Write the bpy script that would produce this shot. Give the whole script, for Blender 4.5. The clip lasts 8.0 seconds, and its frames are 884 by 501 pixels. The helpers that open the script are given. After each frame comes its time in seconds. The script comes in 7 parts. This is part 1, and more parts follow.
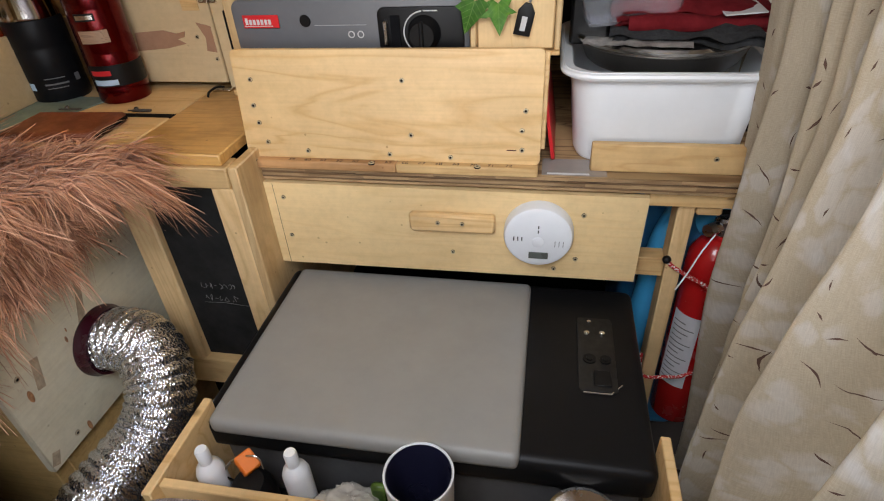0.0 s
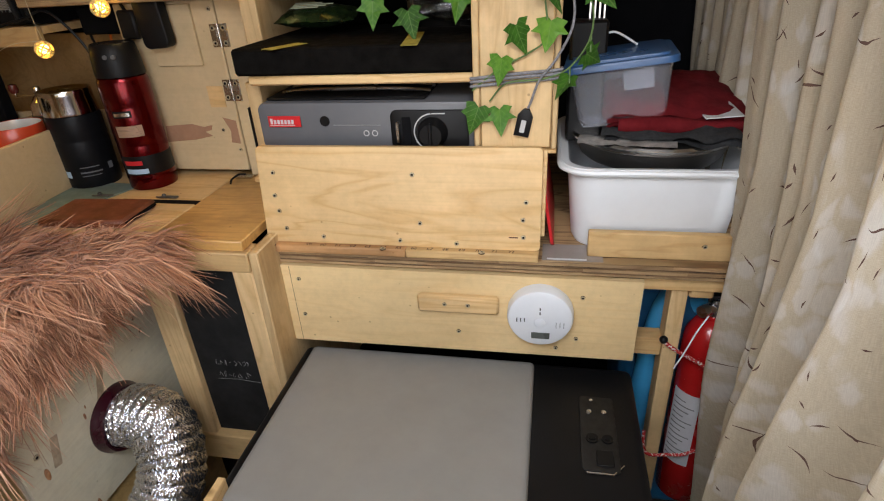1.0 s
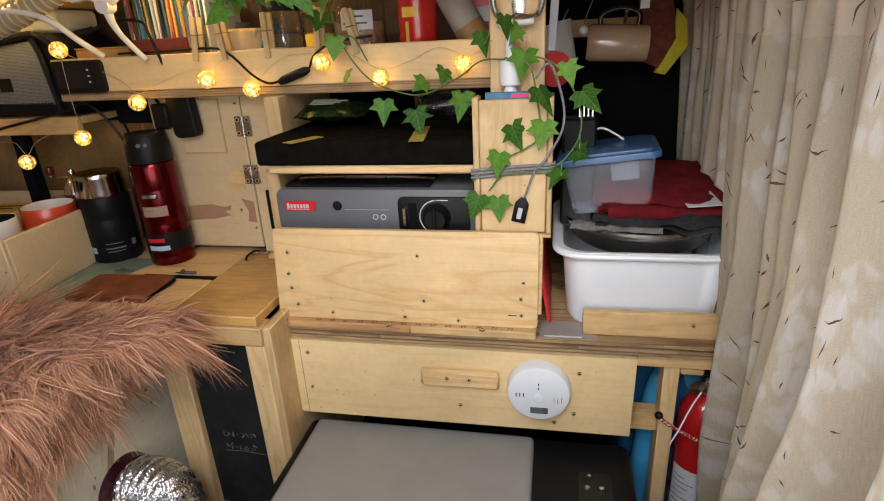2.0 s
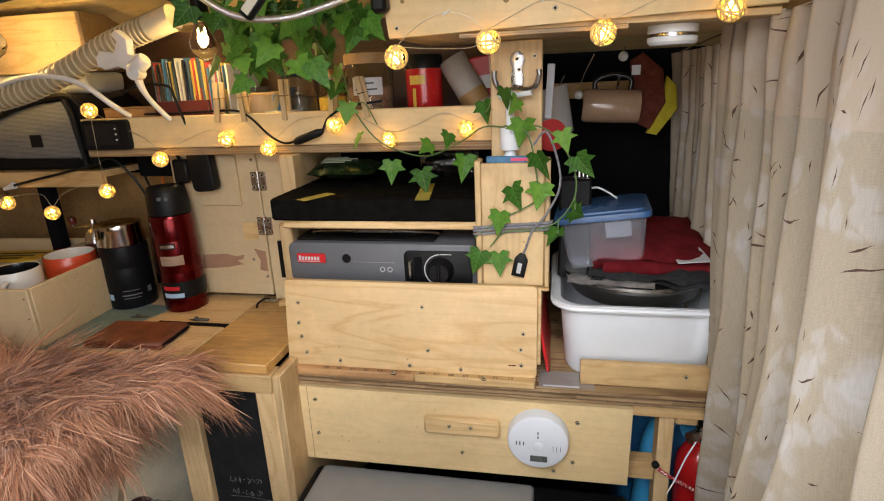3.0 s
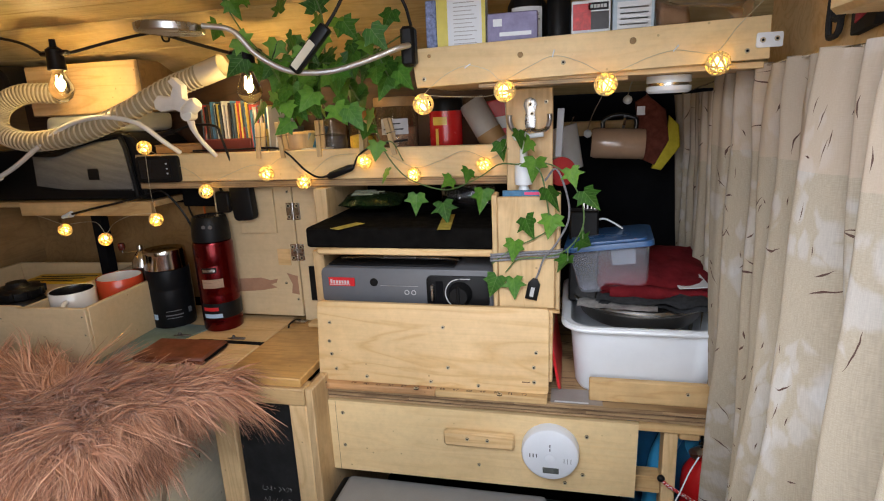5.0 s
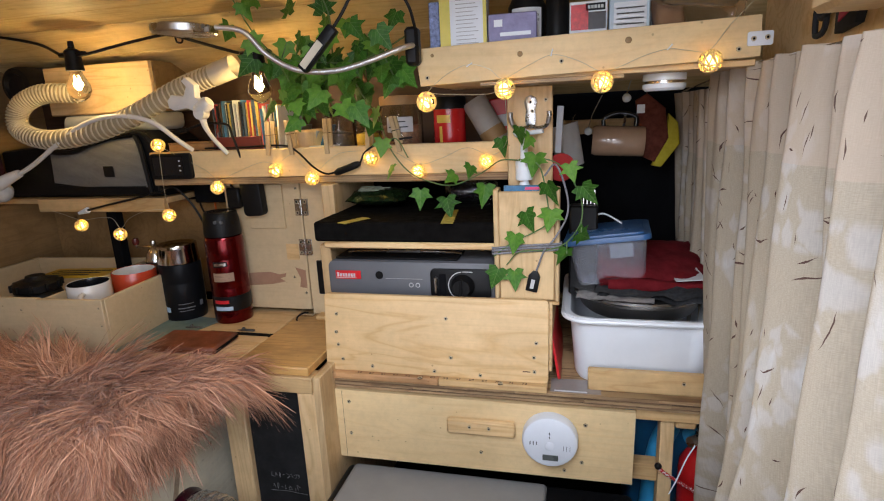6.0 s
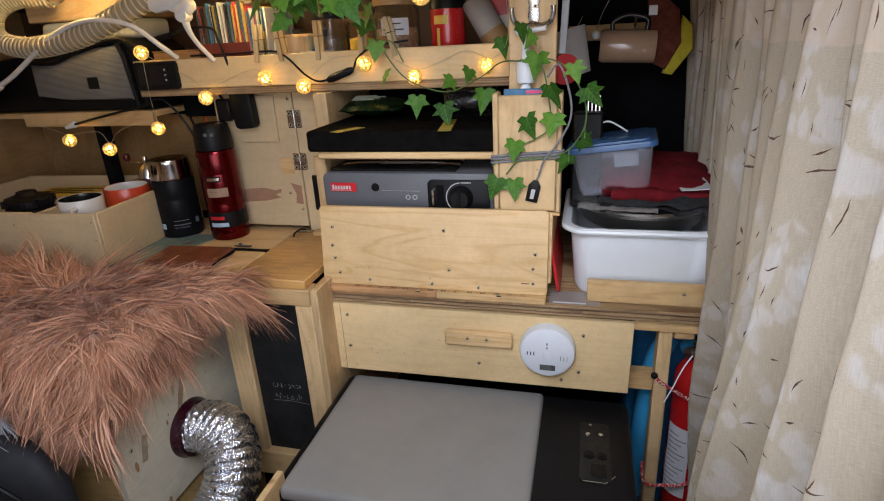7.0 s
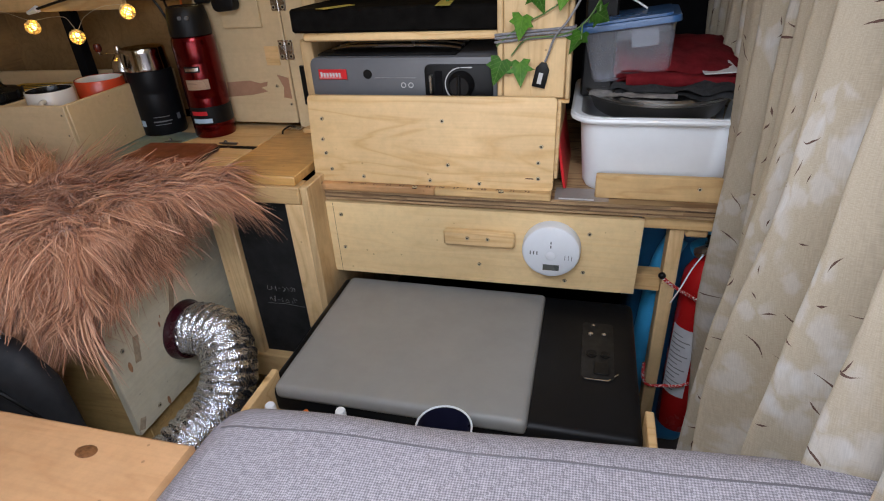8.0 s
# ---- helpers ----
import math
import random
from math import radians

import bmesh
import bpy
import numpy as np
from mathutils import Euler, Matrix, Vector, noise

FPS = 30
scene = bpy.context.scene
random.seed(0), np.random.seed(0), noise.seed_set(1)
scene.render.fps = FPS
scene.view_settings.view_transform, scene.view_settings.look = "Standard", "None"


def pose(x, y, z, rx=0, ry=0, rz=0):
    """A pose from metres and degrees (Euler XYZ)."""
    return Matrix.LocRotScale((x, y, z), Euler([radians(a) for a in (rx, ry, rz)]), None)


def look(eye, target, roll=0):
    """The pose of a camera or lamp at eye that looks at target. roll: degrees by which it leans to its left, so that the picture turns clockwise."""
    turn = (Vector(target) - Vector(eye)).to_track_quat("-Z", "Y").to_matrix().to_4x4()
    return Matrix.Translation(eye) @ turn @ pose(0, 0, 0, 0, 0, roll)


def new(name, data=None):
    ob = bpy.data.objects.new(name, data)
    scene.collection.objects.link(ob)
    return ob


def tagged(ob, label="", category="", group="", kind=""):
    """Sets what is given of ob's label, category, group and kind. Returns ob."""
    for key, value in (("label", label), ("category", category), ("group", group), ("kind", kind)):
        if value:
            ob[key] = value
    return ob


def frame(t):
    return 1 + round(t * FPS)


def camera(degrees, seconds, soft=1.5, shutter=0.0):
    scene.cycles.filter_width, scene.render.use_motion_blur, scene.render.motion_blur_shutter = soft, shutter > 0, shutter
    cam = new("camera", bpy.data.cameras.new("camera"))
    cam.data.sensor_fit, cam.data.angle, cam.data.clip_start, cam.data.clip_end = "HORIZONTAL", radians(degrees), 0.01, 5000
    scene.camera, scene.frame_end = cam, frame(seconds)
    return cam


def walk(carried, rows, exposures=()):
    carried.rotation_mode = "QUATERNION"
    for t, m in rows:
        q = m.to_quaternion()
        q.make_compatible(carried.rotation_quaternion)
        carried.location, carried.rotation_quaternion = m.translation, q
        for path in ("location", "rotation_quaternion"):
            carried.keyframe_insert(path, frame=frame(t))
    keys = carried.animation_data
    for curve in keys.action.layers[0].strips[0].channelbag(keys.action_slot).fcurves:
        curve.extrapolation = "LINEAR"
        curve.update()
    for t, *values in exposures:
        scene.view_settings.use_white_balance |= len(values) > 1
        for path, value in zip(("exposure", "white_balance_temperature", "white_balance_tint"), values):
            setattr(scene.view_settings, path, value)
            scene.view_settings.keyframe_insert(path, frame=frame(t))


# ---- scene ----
cam = camera(77.5, 8.0, 1.1)
PATH = [
    (0, (0.099, -0.725, 1.102), (-0.244, 0.881, -0.041), -3.5),
    (0.5, (0.098, -0.737, 1.122), (-0.257, 0.932, 0.08), -3.5),
    (1, (0.101, -0.753, 1.152), (-0.265, 0.972, 0.209), -3.4),
    (1.5, (0.104, -0.778, 1.178), (-0.269, 1.003, 0.348), -3.3),
    (2.8, (0.122, -0.821, 1.223), (-0.281, 1.04, 0.611), -2.5),
    (3, (0.118, -0.833, 1.233), (-0.278, 1.036, 0.641), -2.6),
    (3.5, (0.12, -0.852, 1.246), (-0.285, 1.031, 0.705), -2.7),
    (4, (0.122, -0.866, 1.246), (-0.298, 1.021, 0.733), -2.6),
    (4.5, (0.124, -0.893, 1.254), (-0.31, 0.995, 0.756), -2.5),
    (6, (0.143, -0.956, 1.247), (-0.333, 0.925, 0.763), -2.7),
    (6.5, (0.152, -0.954, 1.225), (-0.33, 0.898, 0.645), -2.9),
    (7, (0.151, -0.938, 1.2), (-0.336, 0.865, 0.482), -3.1),
    (7.5, (0.147, -0.916, 1.162), (-0.336, 0.82, 0.295), -3.1),
    (8, (0.142, -0.9, 1.135), (-0.33, 0.778, 0.155), -3.4),
]
TINTS = [(0, 0.04, 6400, 10), (3, 0.08, 6420, 10), (4.5, 0.02, 6180, 10), (6.5, -0.05, 5820, 12), (7, -0.15, 5880, 12), (8, -0.16, 5980, 11)]
walk(cam, [(t, look(eye, target, roll)) for t, eye, target, roll in PATH], TINTS)


# ---- light ----
world = bpy.data.worlds.new("sky")
scene.world = world
world.use_nodes = True
wn = world.node_tree.nodes
sky = wn.new("ShaderNodeTexSky")
sky.sky_type, sky.sun_disc = "NISHITA", False
sky.sun_elevation, sky.sun_rotation = radians(35), radians(200)
wn["Background"].inputs[1].default_value = 0.12
world.node_tree.links.new(sky.outputs[0], wn["Background"].inputs[0])


def area_lamp(name, eye, target, sx, sy, watts, colour):
    data = bpy.data.lights.new(name, "AREA")
    data.shape, data.size, data.size_y, data.energy, data.color = "RECTANGLE", sx, sy, watts, colour
    ob = new(name, data)
    ob.matrix_world = look(eye, target)
    return ob


# added lamp for daylight from behind the camera; the rear door is assumed
area_lamp("rear_fill", (0.20, -1.45, 0.98), (-0.32, -0.35, 0.34), 1.1, 0.75, 8.0, (0.925, 0.94, 1.0))
# added overhead lamp above the camera; its roof hatch is unseen, assumed
area_lamp("overhead_fill", (-0.01, -0.92, 1.465), (-0.03, -0.78, 0.5), 0.5, 0.55, 10.3, (0.925, 0.94, 1.0))
# added backlight behind the curtain, as from an assumed, unseen side window
area_lamp("curtain_backlight", (0.60, -0.52, 0.68), (-0.5, -0.52, 0.60), 0.8, 0.7, 6.5, (0.95, 0.96, 1.0))
sun_data = bpy.data.lights.new("sun", "SUN")
sun_data.energy, sun_data.angle, sun_data.color = 0.8, radians(15), (1.0, 0.96, 0.9)
sun_ob = new("sun", sun_data)
sun_ob.matrix_world = look((0.5, -3, 2.6), (0, 0, 0.8))

# ---- materials ----
def mat(name, rough=0.6, metal=0.0, base=(0.5, 0.5, 0.5)):
    m = bpy.data.materials.new(name)
    m.use_nodes = True
    b = m.node_tree.nodes["Principled BSDF"]
    b.inputs["Base Color"].default_value = (*base, 1)
    b.inputs["Roughness"].default_value = rough
    b.inputs["Metallic"].default_value = metal
    return m


def node(m, kind, **inputs):
    n = m.node_tree.nodes.new(kind)
    for k, v in inputs.items():
        n.inputs[k.replace("_", " ")].default_value = v
    return n


def link(m, a, ao, b, bi):
    m.node_tree.links.new(a.outputs[ao], b.inputs[bi])


def bsdf(m):
    return m.node_tree.nodes["Principled BSDF"]


def coords(m, scale=(1, 1, 1), rot=(0, 0, 0), uv=False):
    tc = node(m, "ShaderNodeTexCoord")
    mp = node(m, "ShaderNodeMapping")
    mp.inputs["Scale"].default_value = scale
    mp.inputs["Rotation"].default_value = [radians(a) for a in rot]
    info = node(m, "ShaderNodeObjectInfo")
    add = node(m, "ShaderNodeVectorMath")
    mul = node(m, "ShaderNodeMath")
    mul.operation = "MULTIPLY"
    mul.inputs[1].default_value = 7.3
    link(m, info, "Random", mul, 0)
    link(m, tc, "UV" if uv else "Object", add, 0)
    if not uv:
        link(m, mul, 0, add, 1)
    link(m, add, 0, mp, "Vector")
    return mp


def ramp(m, src, out, stops):
    r = node(m, "ShaderNodeValToRGB")
    link(m, src, out, r, "Fac")
    els = r.color_ramp.elements
    while len(els) < len(stops):
        els.new(0.5)
    for e, (p, c) in zip(els, stops):
        e.position, e.color = p, (*c, 1)
    return r


def mix(m, fac, fo, a, ao, colour, blend="MIX", strength=1.0):
    x = node(m, "ShaderNodeMixRGB")
    x.blend_type = blend
    if fac is None:
        x.inputs[0].default_value = strength
    else:
        link(m, fac, fo, x, 0)
    link(m, a, ao, x, 1)
    if isinstance(colour, tuple):
        x.inputs[2].default_value = (*colour, 1)
    else:
        link(m, colour, 0, x, 2)
    return x


def bump(m, src, out, strength=0.2, dist=0.001):
    b = node(m, "ShaderNodeBump", Strength=strength, Distance=dist)
    link(m, src, out, b, "Height")
    link(m, b, "Normal", bsdf(m), "Normal")


def grey(v):
    return (v, v, v)


def wood(name, light, dark, axis="x", rough=0.55, knots=True, grain=1.0, stain=0.25, fibre=0.4, depth=0.5, layers=1.0):
    """Planed softwood or plywood: long wavering grain, fine fibres, knots and handling stains."""
    m = mat(name, rough)
    long, cross = 1.6 * grain, 13 * grain
    sc = {"x": (long, cross, cross * layers), "y": (cross, long, cross), "z": (cross, cross, long)}[axis]
    mp = coords(m, sc)
    n1 = node(m, "ShaderNodeTexNoise", Scale=1.0, Detail=3.0, Roughness=0.45, Distortion=1.6)
    link(m, mp, 0, n1, "Vector")
    rings = node(m, "ShaderNodeMath")
    rings.operation = "MULTIPLY"
    rings.inputs[1].default_value = 11.0
    link(m, n1, 0, rings, 0)
    fr = node(m, "ShaderNodeMath")
    fr.operation = "PINGPONG"
    fr.inputs[1].default_value = 1.0
    link(m, rings, 0, fr, 0)
    mid = tuple((1 - depth) * a + depth * b for a, b in zip(light, dark))
    base = ramp(m, fr, 0, [(0.0, light), (0.6, tuple(0.9 * a + 0.1 * b for a, b in zip(light, dark))), (1.0, mid)])
    sc2 = {"x": (6, 260, 260), "y": (260, 6, 260), "z": (260, 260, 6)}[axis]
    mp2 = coords(m, sc2)
    n2 = node(m, "ShaderNodeTexNoise", Scale=1.0, Detail=2.0)
    link(m, mp2, 0, n2, "Vector")
    fib = ramp(m, n2, 0, [(0.3, grey(0.78)), (0.65, grey(1.0))])
    c = mix(m, None, 0, base, 0, fib, "MULTIPLY", fibre)
    mp3 = coords(m, (5, 5, 5))
    n3 = node(m, "ShaderNodeTexNoise", Scale=1.0, Detail=5.0, Roughness=0.6)
    link(m, mp3, 0, n3, "Vector")
    st = ramp(m, n3, 0, [(0.42, grey(1.0 - stain)), (0.62, grey(1.0))])
    c = mix(m, None, 0, c, 0, st, "MULTIPLY", 1.0)
    mp4 = coords(m, (1, 1, 1))
    n4 = node(m, "ShaderNodeTexNoise", Scale=75.0, Detail=8.0, Roughness=0.75)
    link(m, mp4, 0, n4, "Vector")
    c = mix(m, None, 0, c, 0, ramp(m, n4, 0, [(0.36, grey(0.80)), (0.56, grey(1.0))]), "MULTIPLY", 0.35)
    fleck = node(m, "ShaderNodeTexVoronoi", Scale=30.0)
    link(m, mp4, 0, fleck, "Vector")
    c = mix(m, ramp(m, fleck, "Distance", [(0.045, grey(0.7)), (0.07, grey(0.0))]), 0, c, 0, tuple(0.55 * a for a in dark))
    if knots:
        ks = {"x": (5, 9, 9), "y": (9, 5, 9), "z": (9, 9, 5)}[axis]
        mpk = coords(m, ks)
        v = node(m, "ShaderNodeTexVoronoi", Scale=1.0)
        link(m, mpk, 0, v, "Vector")
        kf = ramp(m, v, "Distance", [(0.03, grey(1.0)), (0.085, grey(0.0))])
        c = mix(m, kf, 0, c, 0, tuple(0.45 * a for a in dark))
    link(m, c, 0, bsdf(m), "Base Color")
    bump(m, n2, 0, 0.25, 0.0006)
    return m


def paint(name, base, rough=0.5, metal=0.0, var=0.12, scale=14, grain=0.0, spec=None, coat=0.0):
    """Painted, moulded or coated surface with faint mottling and scuffs."""
    m = mat(name, rough, metal, base)
    mp = coords(m)
    n = node(m, "ShaderNodeTexNoise", Scale=scale, Detail=6.0, Roughness=0.65)
    link(m, mp, 0, n, "Vector")
    r = ramp(m, n, 0, [(0.3, tuple(c * (1 - var) for c in base)), (0.7, tuple(min(1, c * (1 + var)) for c in base))])
    link(m, r, 0, bsdf(m), "Base Color")
    rr = ramp(m, n, 0, [(0.3, grey(min(1, rough * 1.2))), (0.7, grey(rough * 0.85))])
    link(m, rr, 0, bsdf(m), "Roughness")
    if grain:
        n2 = node(m, "ShaderNodeTexNoise", Scale=grain, Detail=2.0)
        link(m, mp, 0, n2, "Vector")
        bump(m, n2, 0, 0.25, 0.0005)
    if coat:
        bsdf(m).inputs["Coat Weight"].default_value = coat
    return m


def glow(name, colour, strength):
    m = mat(name, 0.4, 0, colour)
    bsdf(m).inputs["Emission Color"].default_value = (*colour, 1)
    bsdf(m).inputs["Emission Strength"].default_value = strength
    return m


def clear(name, tint=(1, 1, 1), rough=0.05, ior=1.45):
    m = mat(name, rough, 0, tint)
    bsdf(m).inputs["Transmission Weight"].default_value = 1.0
    bsdf(m).inputs["IOR"].default_value = ior
    return m


M_ply = wood("birch_plywood", (0.80, 0.56, 0.275), (0.62, 0.36, 0.125), "x", fibre=0.25, stain=0.15, depth=0.6)
M_ply_pale = wood("pale_poplar_plywood", (0.84, 0.625, 0.325), (0.72, 0.485, 0.215), "x", knots=False, stain=0.12, fibre=0.2, depth=0.35)
M_pine_x = wood("pine_lengthwise", (0.75, 0.51, 0.235), (0.52, 0.285, 0.09), "x", fibre=0.3)
M_pine_z = wood("pine_upright", (0.76, 0.54, 0.275), (0.55, 0.33, 0.13), "z", fibre=0.3)
M_pine_y = wood("pine_crosswise", (0.62, 0.42, 0.20), (0.40, 0.21, 0.08), "y")
M_counter = wood("varnished_counter_ply", (0.66, 0.385, 0.125), (0.40, 0.20, 0.048), "x", rough=0.35, stain=0.4)
M_edge = wood("plywood_edge_layers", (0.56, 0.38, 0.19), (0.16, 0.08, 0.035), "x", knots=False, depth=0.9, layers=12.0, stain=0.4)
M_panel = wood("whitewashed_plywood", (0.87, 0.80, 0.60), (0.78, 0.67, 0.45), "y", knots=False, stain=0.2, fibre=0.2, depth=0.3)
M_brown_ply = wood("aged_brown_plywood", (0.36, 0.22, 0.08), (0.22, 0.12, 0.04), "x", stain=0.4)
M_bench = wood("golden_bench_plywood", (0.72, 0.48, 0.185), (0.52, 0.31, 0.10), "x", stain=0.3)
M_dark_wood = wood("dark_brown_board", (0.10, 0.05, 0.025), (0.04, 0.02, 0.012), "x")
M_ceil = wood("pine_ceiling_boards", (0.70, 0.53, 0.25), (0.50, 0.33, 0.12), "x", stain=0.25, fibre=0.3)
M_tan = wood("tan_lining_plywood", (0.40, 0.24, 0.095), (0.28, 0.155, 0.055), "y", stain=0.3)
M_white_wood = wood("white_painted_wood", (0.67, 0.52, 0.305), (0.55, 0.40, 0.21), "x", knots=False, stain=0.1, fibre=0.12, depth=0.2)
# near-black; also painted in for the dark inside slots and screw recesses
M_black = paint("near_black", (0.005, 0.005, 0.006), 0.9)
M_blackp = paint("black_plastic", (0.0065, 0.0065, 0.007), 0.42, grain=900)
M_greyp = paint("warm_grey_plastic", (0.275, 0.272, 0.257), 0.45, var=0.06, grain=1200)
M_white = paint("white_plastic", (0.76, 0.79, 0.82), 0.35, var=0.04)
M_blue = paint("blue_plastic", (0.06, 0.32, 0.62), 0.4)
M_red = paint("red_enamel", (0.45, 0.012, 0.012), 0.25, coat=0.5)
M_redp = paint("red_plastic", (0.55, 0.02, 0.025), 0.35)
M_steel = paint("brushed_steel", (0.62, 0.60, 0.57), 0.25, 1.0)
M_chrome = paint("chrome", (0.50, 0.49, 0.48), 0.27, 1.0, var=0.05)
M_screw = paint("brass_screw", (0.50, 0.42, 0.28), 0.4, 0.6)
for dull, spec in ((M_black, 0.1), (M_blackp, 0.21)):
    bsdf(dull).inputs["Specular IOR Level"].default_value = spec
M_floor = paint("dark_vinyl_floor", (0.05, 0.04, 0.035), 0.6, scale=6, grain=300)

# ---- mesh helpers ----
def V(*a):
    return Vector(a)


def box(bm, x0, x1, y0, y1, z0, z1, bev=0.0015, seg=1, m=None):
    made = bmesh.ops.create_cube(bm, size=1.0)["verts"]
    for v in made:
        v.co = V(x0 + (v.co.x + 0.5) * (x1 - x0), y0 + (v.co.y + 0.5) * (y1 - y0), z0 + (v.co.z + 0.5) * (z1 - z0))
    if bev > 0:
        edges = list({e for v in made for e in v.link_edges})
        got = bmesh.ops.bevel(bm, geom=edges, offset=bev, segments=seg, affect="EDGES", profile=0.6)
        made = list({v for v in got["verts"]} | {v for v in made if v.is_valid})
    if m is not None:
        bmesh.ops.transform(bm, matrix=m, verts=made)
    return made


def lathe(bm, profile, n=32, m=None):
    rings = []
    for r, z in profile:
        if r < 1e-6:
            rings.append([bm.verts.new((0, 0, z))])
        else:
            rings.append([bm.verts.new((r * math.cos(2 * math.pi * i / n), r * math.sin(2 * math.pi * i / n), z)) for i in range(n)])
    for a, b in zip(rings, rings[1:]):
        for i in range(n):
            j = (i + 1) % n
            if len(a) == 1 and len(b) == 1:
                continue
            if len(a) == 1:
                bm.faces.new((a[0], b[j], b[i]))
            elif len(b) == 1:
                bm.faces.new((a[i], a[j], b[0]))
            else:
                bm.faces.new((a[i], a[j], b[j], b[i]))
    vs = [v for r in rings for v in r]
    if m is not None:
        bmesh.ops.transform(bm, matrix=m, verts=vs)
    return vs


def spline(pts, n=8):
    p = [Vector(q) for q in pts]
    p = [2 * p[0] - p[1]] + p + [2 * p[-1] - p[-2]]
    out = []
    for i in range(1, len(p) - 2):
        for k in range(n):
            t = k / n
            out.append(0.5 * (2 * p[i] + (p[i + 1] - p[i - 1]) * t + (2 * p[i - 1] - 5 * p[i] + 4 * p[i + 1] - p[i + 2]) * t * t
                              + (3 * p[i] - p[i - 1] - 3 * p[i + 1] + p[i + 2]) * t ** 3))
    out.append(p[-2])
    return out


def tube(bm, pts, r, n=8, cap=True):
    """A tube along pts; r is a radius or a function of the share of the way."""
    pts = [Vector(q) for q in pts]
    up = V(0, 0, 1)
    rings = []
    side = None
    for i, q in enumerate(pts):
        d = (pts[min(i + 1, len(pts) - 1)] - pts[max(i - 1, 0)]).normalized()
        if side is None:
            side = d.cross(up if abs(d.z) < 0.9 else V(1, 0, 0)).normalized()
        side = (side - d * side.dot(d)).normalized()
        nrm = side.cross(d)
        rad = r(i / (len(pts) - 1)) if callable(r) else r
        rings.append([bm.verts.new(q + rad * (math.cos(2 * math.pi * k / n) * side + math.sin(2 * math.pi * k / n) * nrm)) for k in range(n)])
    for a, b in zip(rings, rings[1:]):
        for k in range(n):
            j = (k + 1) % n
            bm.faces.new((a[k], b[k], b[j], a[j]))
    if cap:
        bm.faces.new(rings[0])
        bm.faces.new(list(reversed(rings[-1])))
    return rings


def plate(bm, outline, depth, m=None, bev=0.0):
    """A flat plate: outline in x, z; thickness along +y."""
    a = [bm.verts.new((x, 0, z)) for x, z in outline]
    f = bm.faces.new(a)
    got = bmesh.ops.extrude_face_region(bm, geom=[f])
    b = [g for g in got["geom"] if isinstance(g, bmesh.types.BMVert)]
    bmesh.ops.translate(bm, verts=b, vec=(0, depth, 0))
    vs = a + b
    if bev:
        es = [e for e in f.edges]
        r = bmesh.ops.bevel(bm, geom=es, offset=bev, segments=2, affect="EDGES", profile=0.5)
        vs = list(set(v for v in vs if v.is_valid) | set(r["verts"]))
    if m is not None:
        bmesh.ops.transform(bm, matrix=m, verts=vs)
    return vs


def round_rect(x0, x1, z0, z1, r, n=5):
    out = []
    for cx, cz, a0 in ((x1 - r, z1 - r, 0), (x0 + r, z1 - r, 90), (x0 + r, z0 + r, 180), (x1 - r, z0 + r, 270)):
        for i in range(n + 1):
            a = radians(a0 + 90 * i / n)
            out.append((cx + r * math.cos(a), cz + r * math.sin(a)))
    return out


def finish(bm, name, material, smooth=True):
    bmesh.ops.recalc_face_normals(bm, faces=bm.faces)
    me = bpy.data.meshes.new(name)
    bm.to_mesh(me)
    bm.free()
    for mm in (material if isinstance(material, (list, tuple)) else [material]):
        me.materials.append(mm)
    if smooth:
        me.shade_smooth()
        me.set_sharp_from_angle(angle=radians(38))
    return me


def part(name, bm, material, parent=None, label="", at=None, smooth=True):
    """One mesh object under a thing or a part."""
    ob = new(name, finish(bm, name, material, smooth))
    if parent is not None:
        ob.parent = parent
    if at is not None:
        ob.matrix_local = at
    return tagged(ob, label) if label else ob


def share(name, mesh, parent, m, label=""):
    ob = new(name, mesh)
    ob.parent = parent
    ob.matrix_local = m
    return tagged(ob, label) if label else ob


def thing(name, label, category, m=None, group="", kind=""):
    ob = new(name)
    ob.empty_display_size = 0.05
    if m is not None:
        ob.matrix_world = m
    return tagged(ob, label, category, group, kind)


def B():
    return bmesh.new()


def boxpart(name, dims, material, parent, bev=0.0015, label="", at=None):
    bm = B()
    box(bm, *dims, bev)
    return part(name, bm, material, parent, label, at)


def setting(name, dims, material, label="", bev=0.0):
    bm = B()
    box(bm, *dims, bev)
    return tagged(part(name, bm, material), label, "", "", "structure")


screw_bm = B()
lathe(screw_bm, [(0, 0.0002), (0.0014, 0.0002), (0.0024, 0.0003), (0.0027, 0.0011), (0.0038, 0.0010), (0.0042, 0.0004), (0.0050, 0.0003), (0.0052, -0.0015)], 14)
# black faces stand for the dark drive recess
for fc in screw_bm.faces:
    mid = fc.calc_center_median()
    fc.material_index = 1 if math.hypot(mid.x, mid.y) < 0.0024 or mid.z < 0 else 0
SCREW = finish(screw_bm, "screw", [M_screw, M_black])


def screws(parent, spots, y, lean=0.0):
    """Countersunk screws on a face that looks to -y; spots in x, z."""
    for x, z in spots:
        share("screw", SCREW, parent, pose(x, y, z, 90, 0, 0) @ Matrix.Diagonal((0.72, 0.72, 1, 1)))


# ---- setting ----
setting("floor", (-1.5, 0.75, -2.2, 0.75, -0.05, 0.0), M_floor, "dark worn vinyl van floor")
# near-black colour closes the dark space behind the shelves and cooler
setting("wall_north", (-1.5, 0.75, 0.62, 0.66, 0.0, 1.62), M_black, "near-black inner wall of the van")
setting("wall_west", (-1.46, -1.40, -2.2, 0.62, 0.0, 1.62), M_tan, "tan plywood lining of the van")

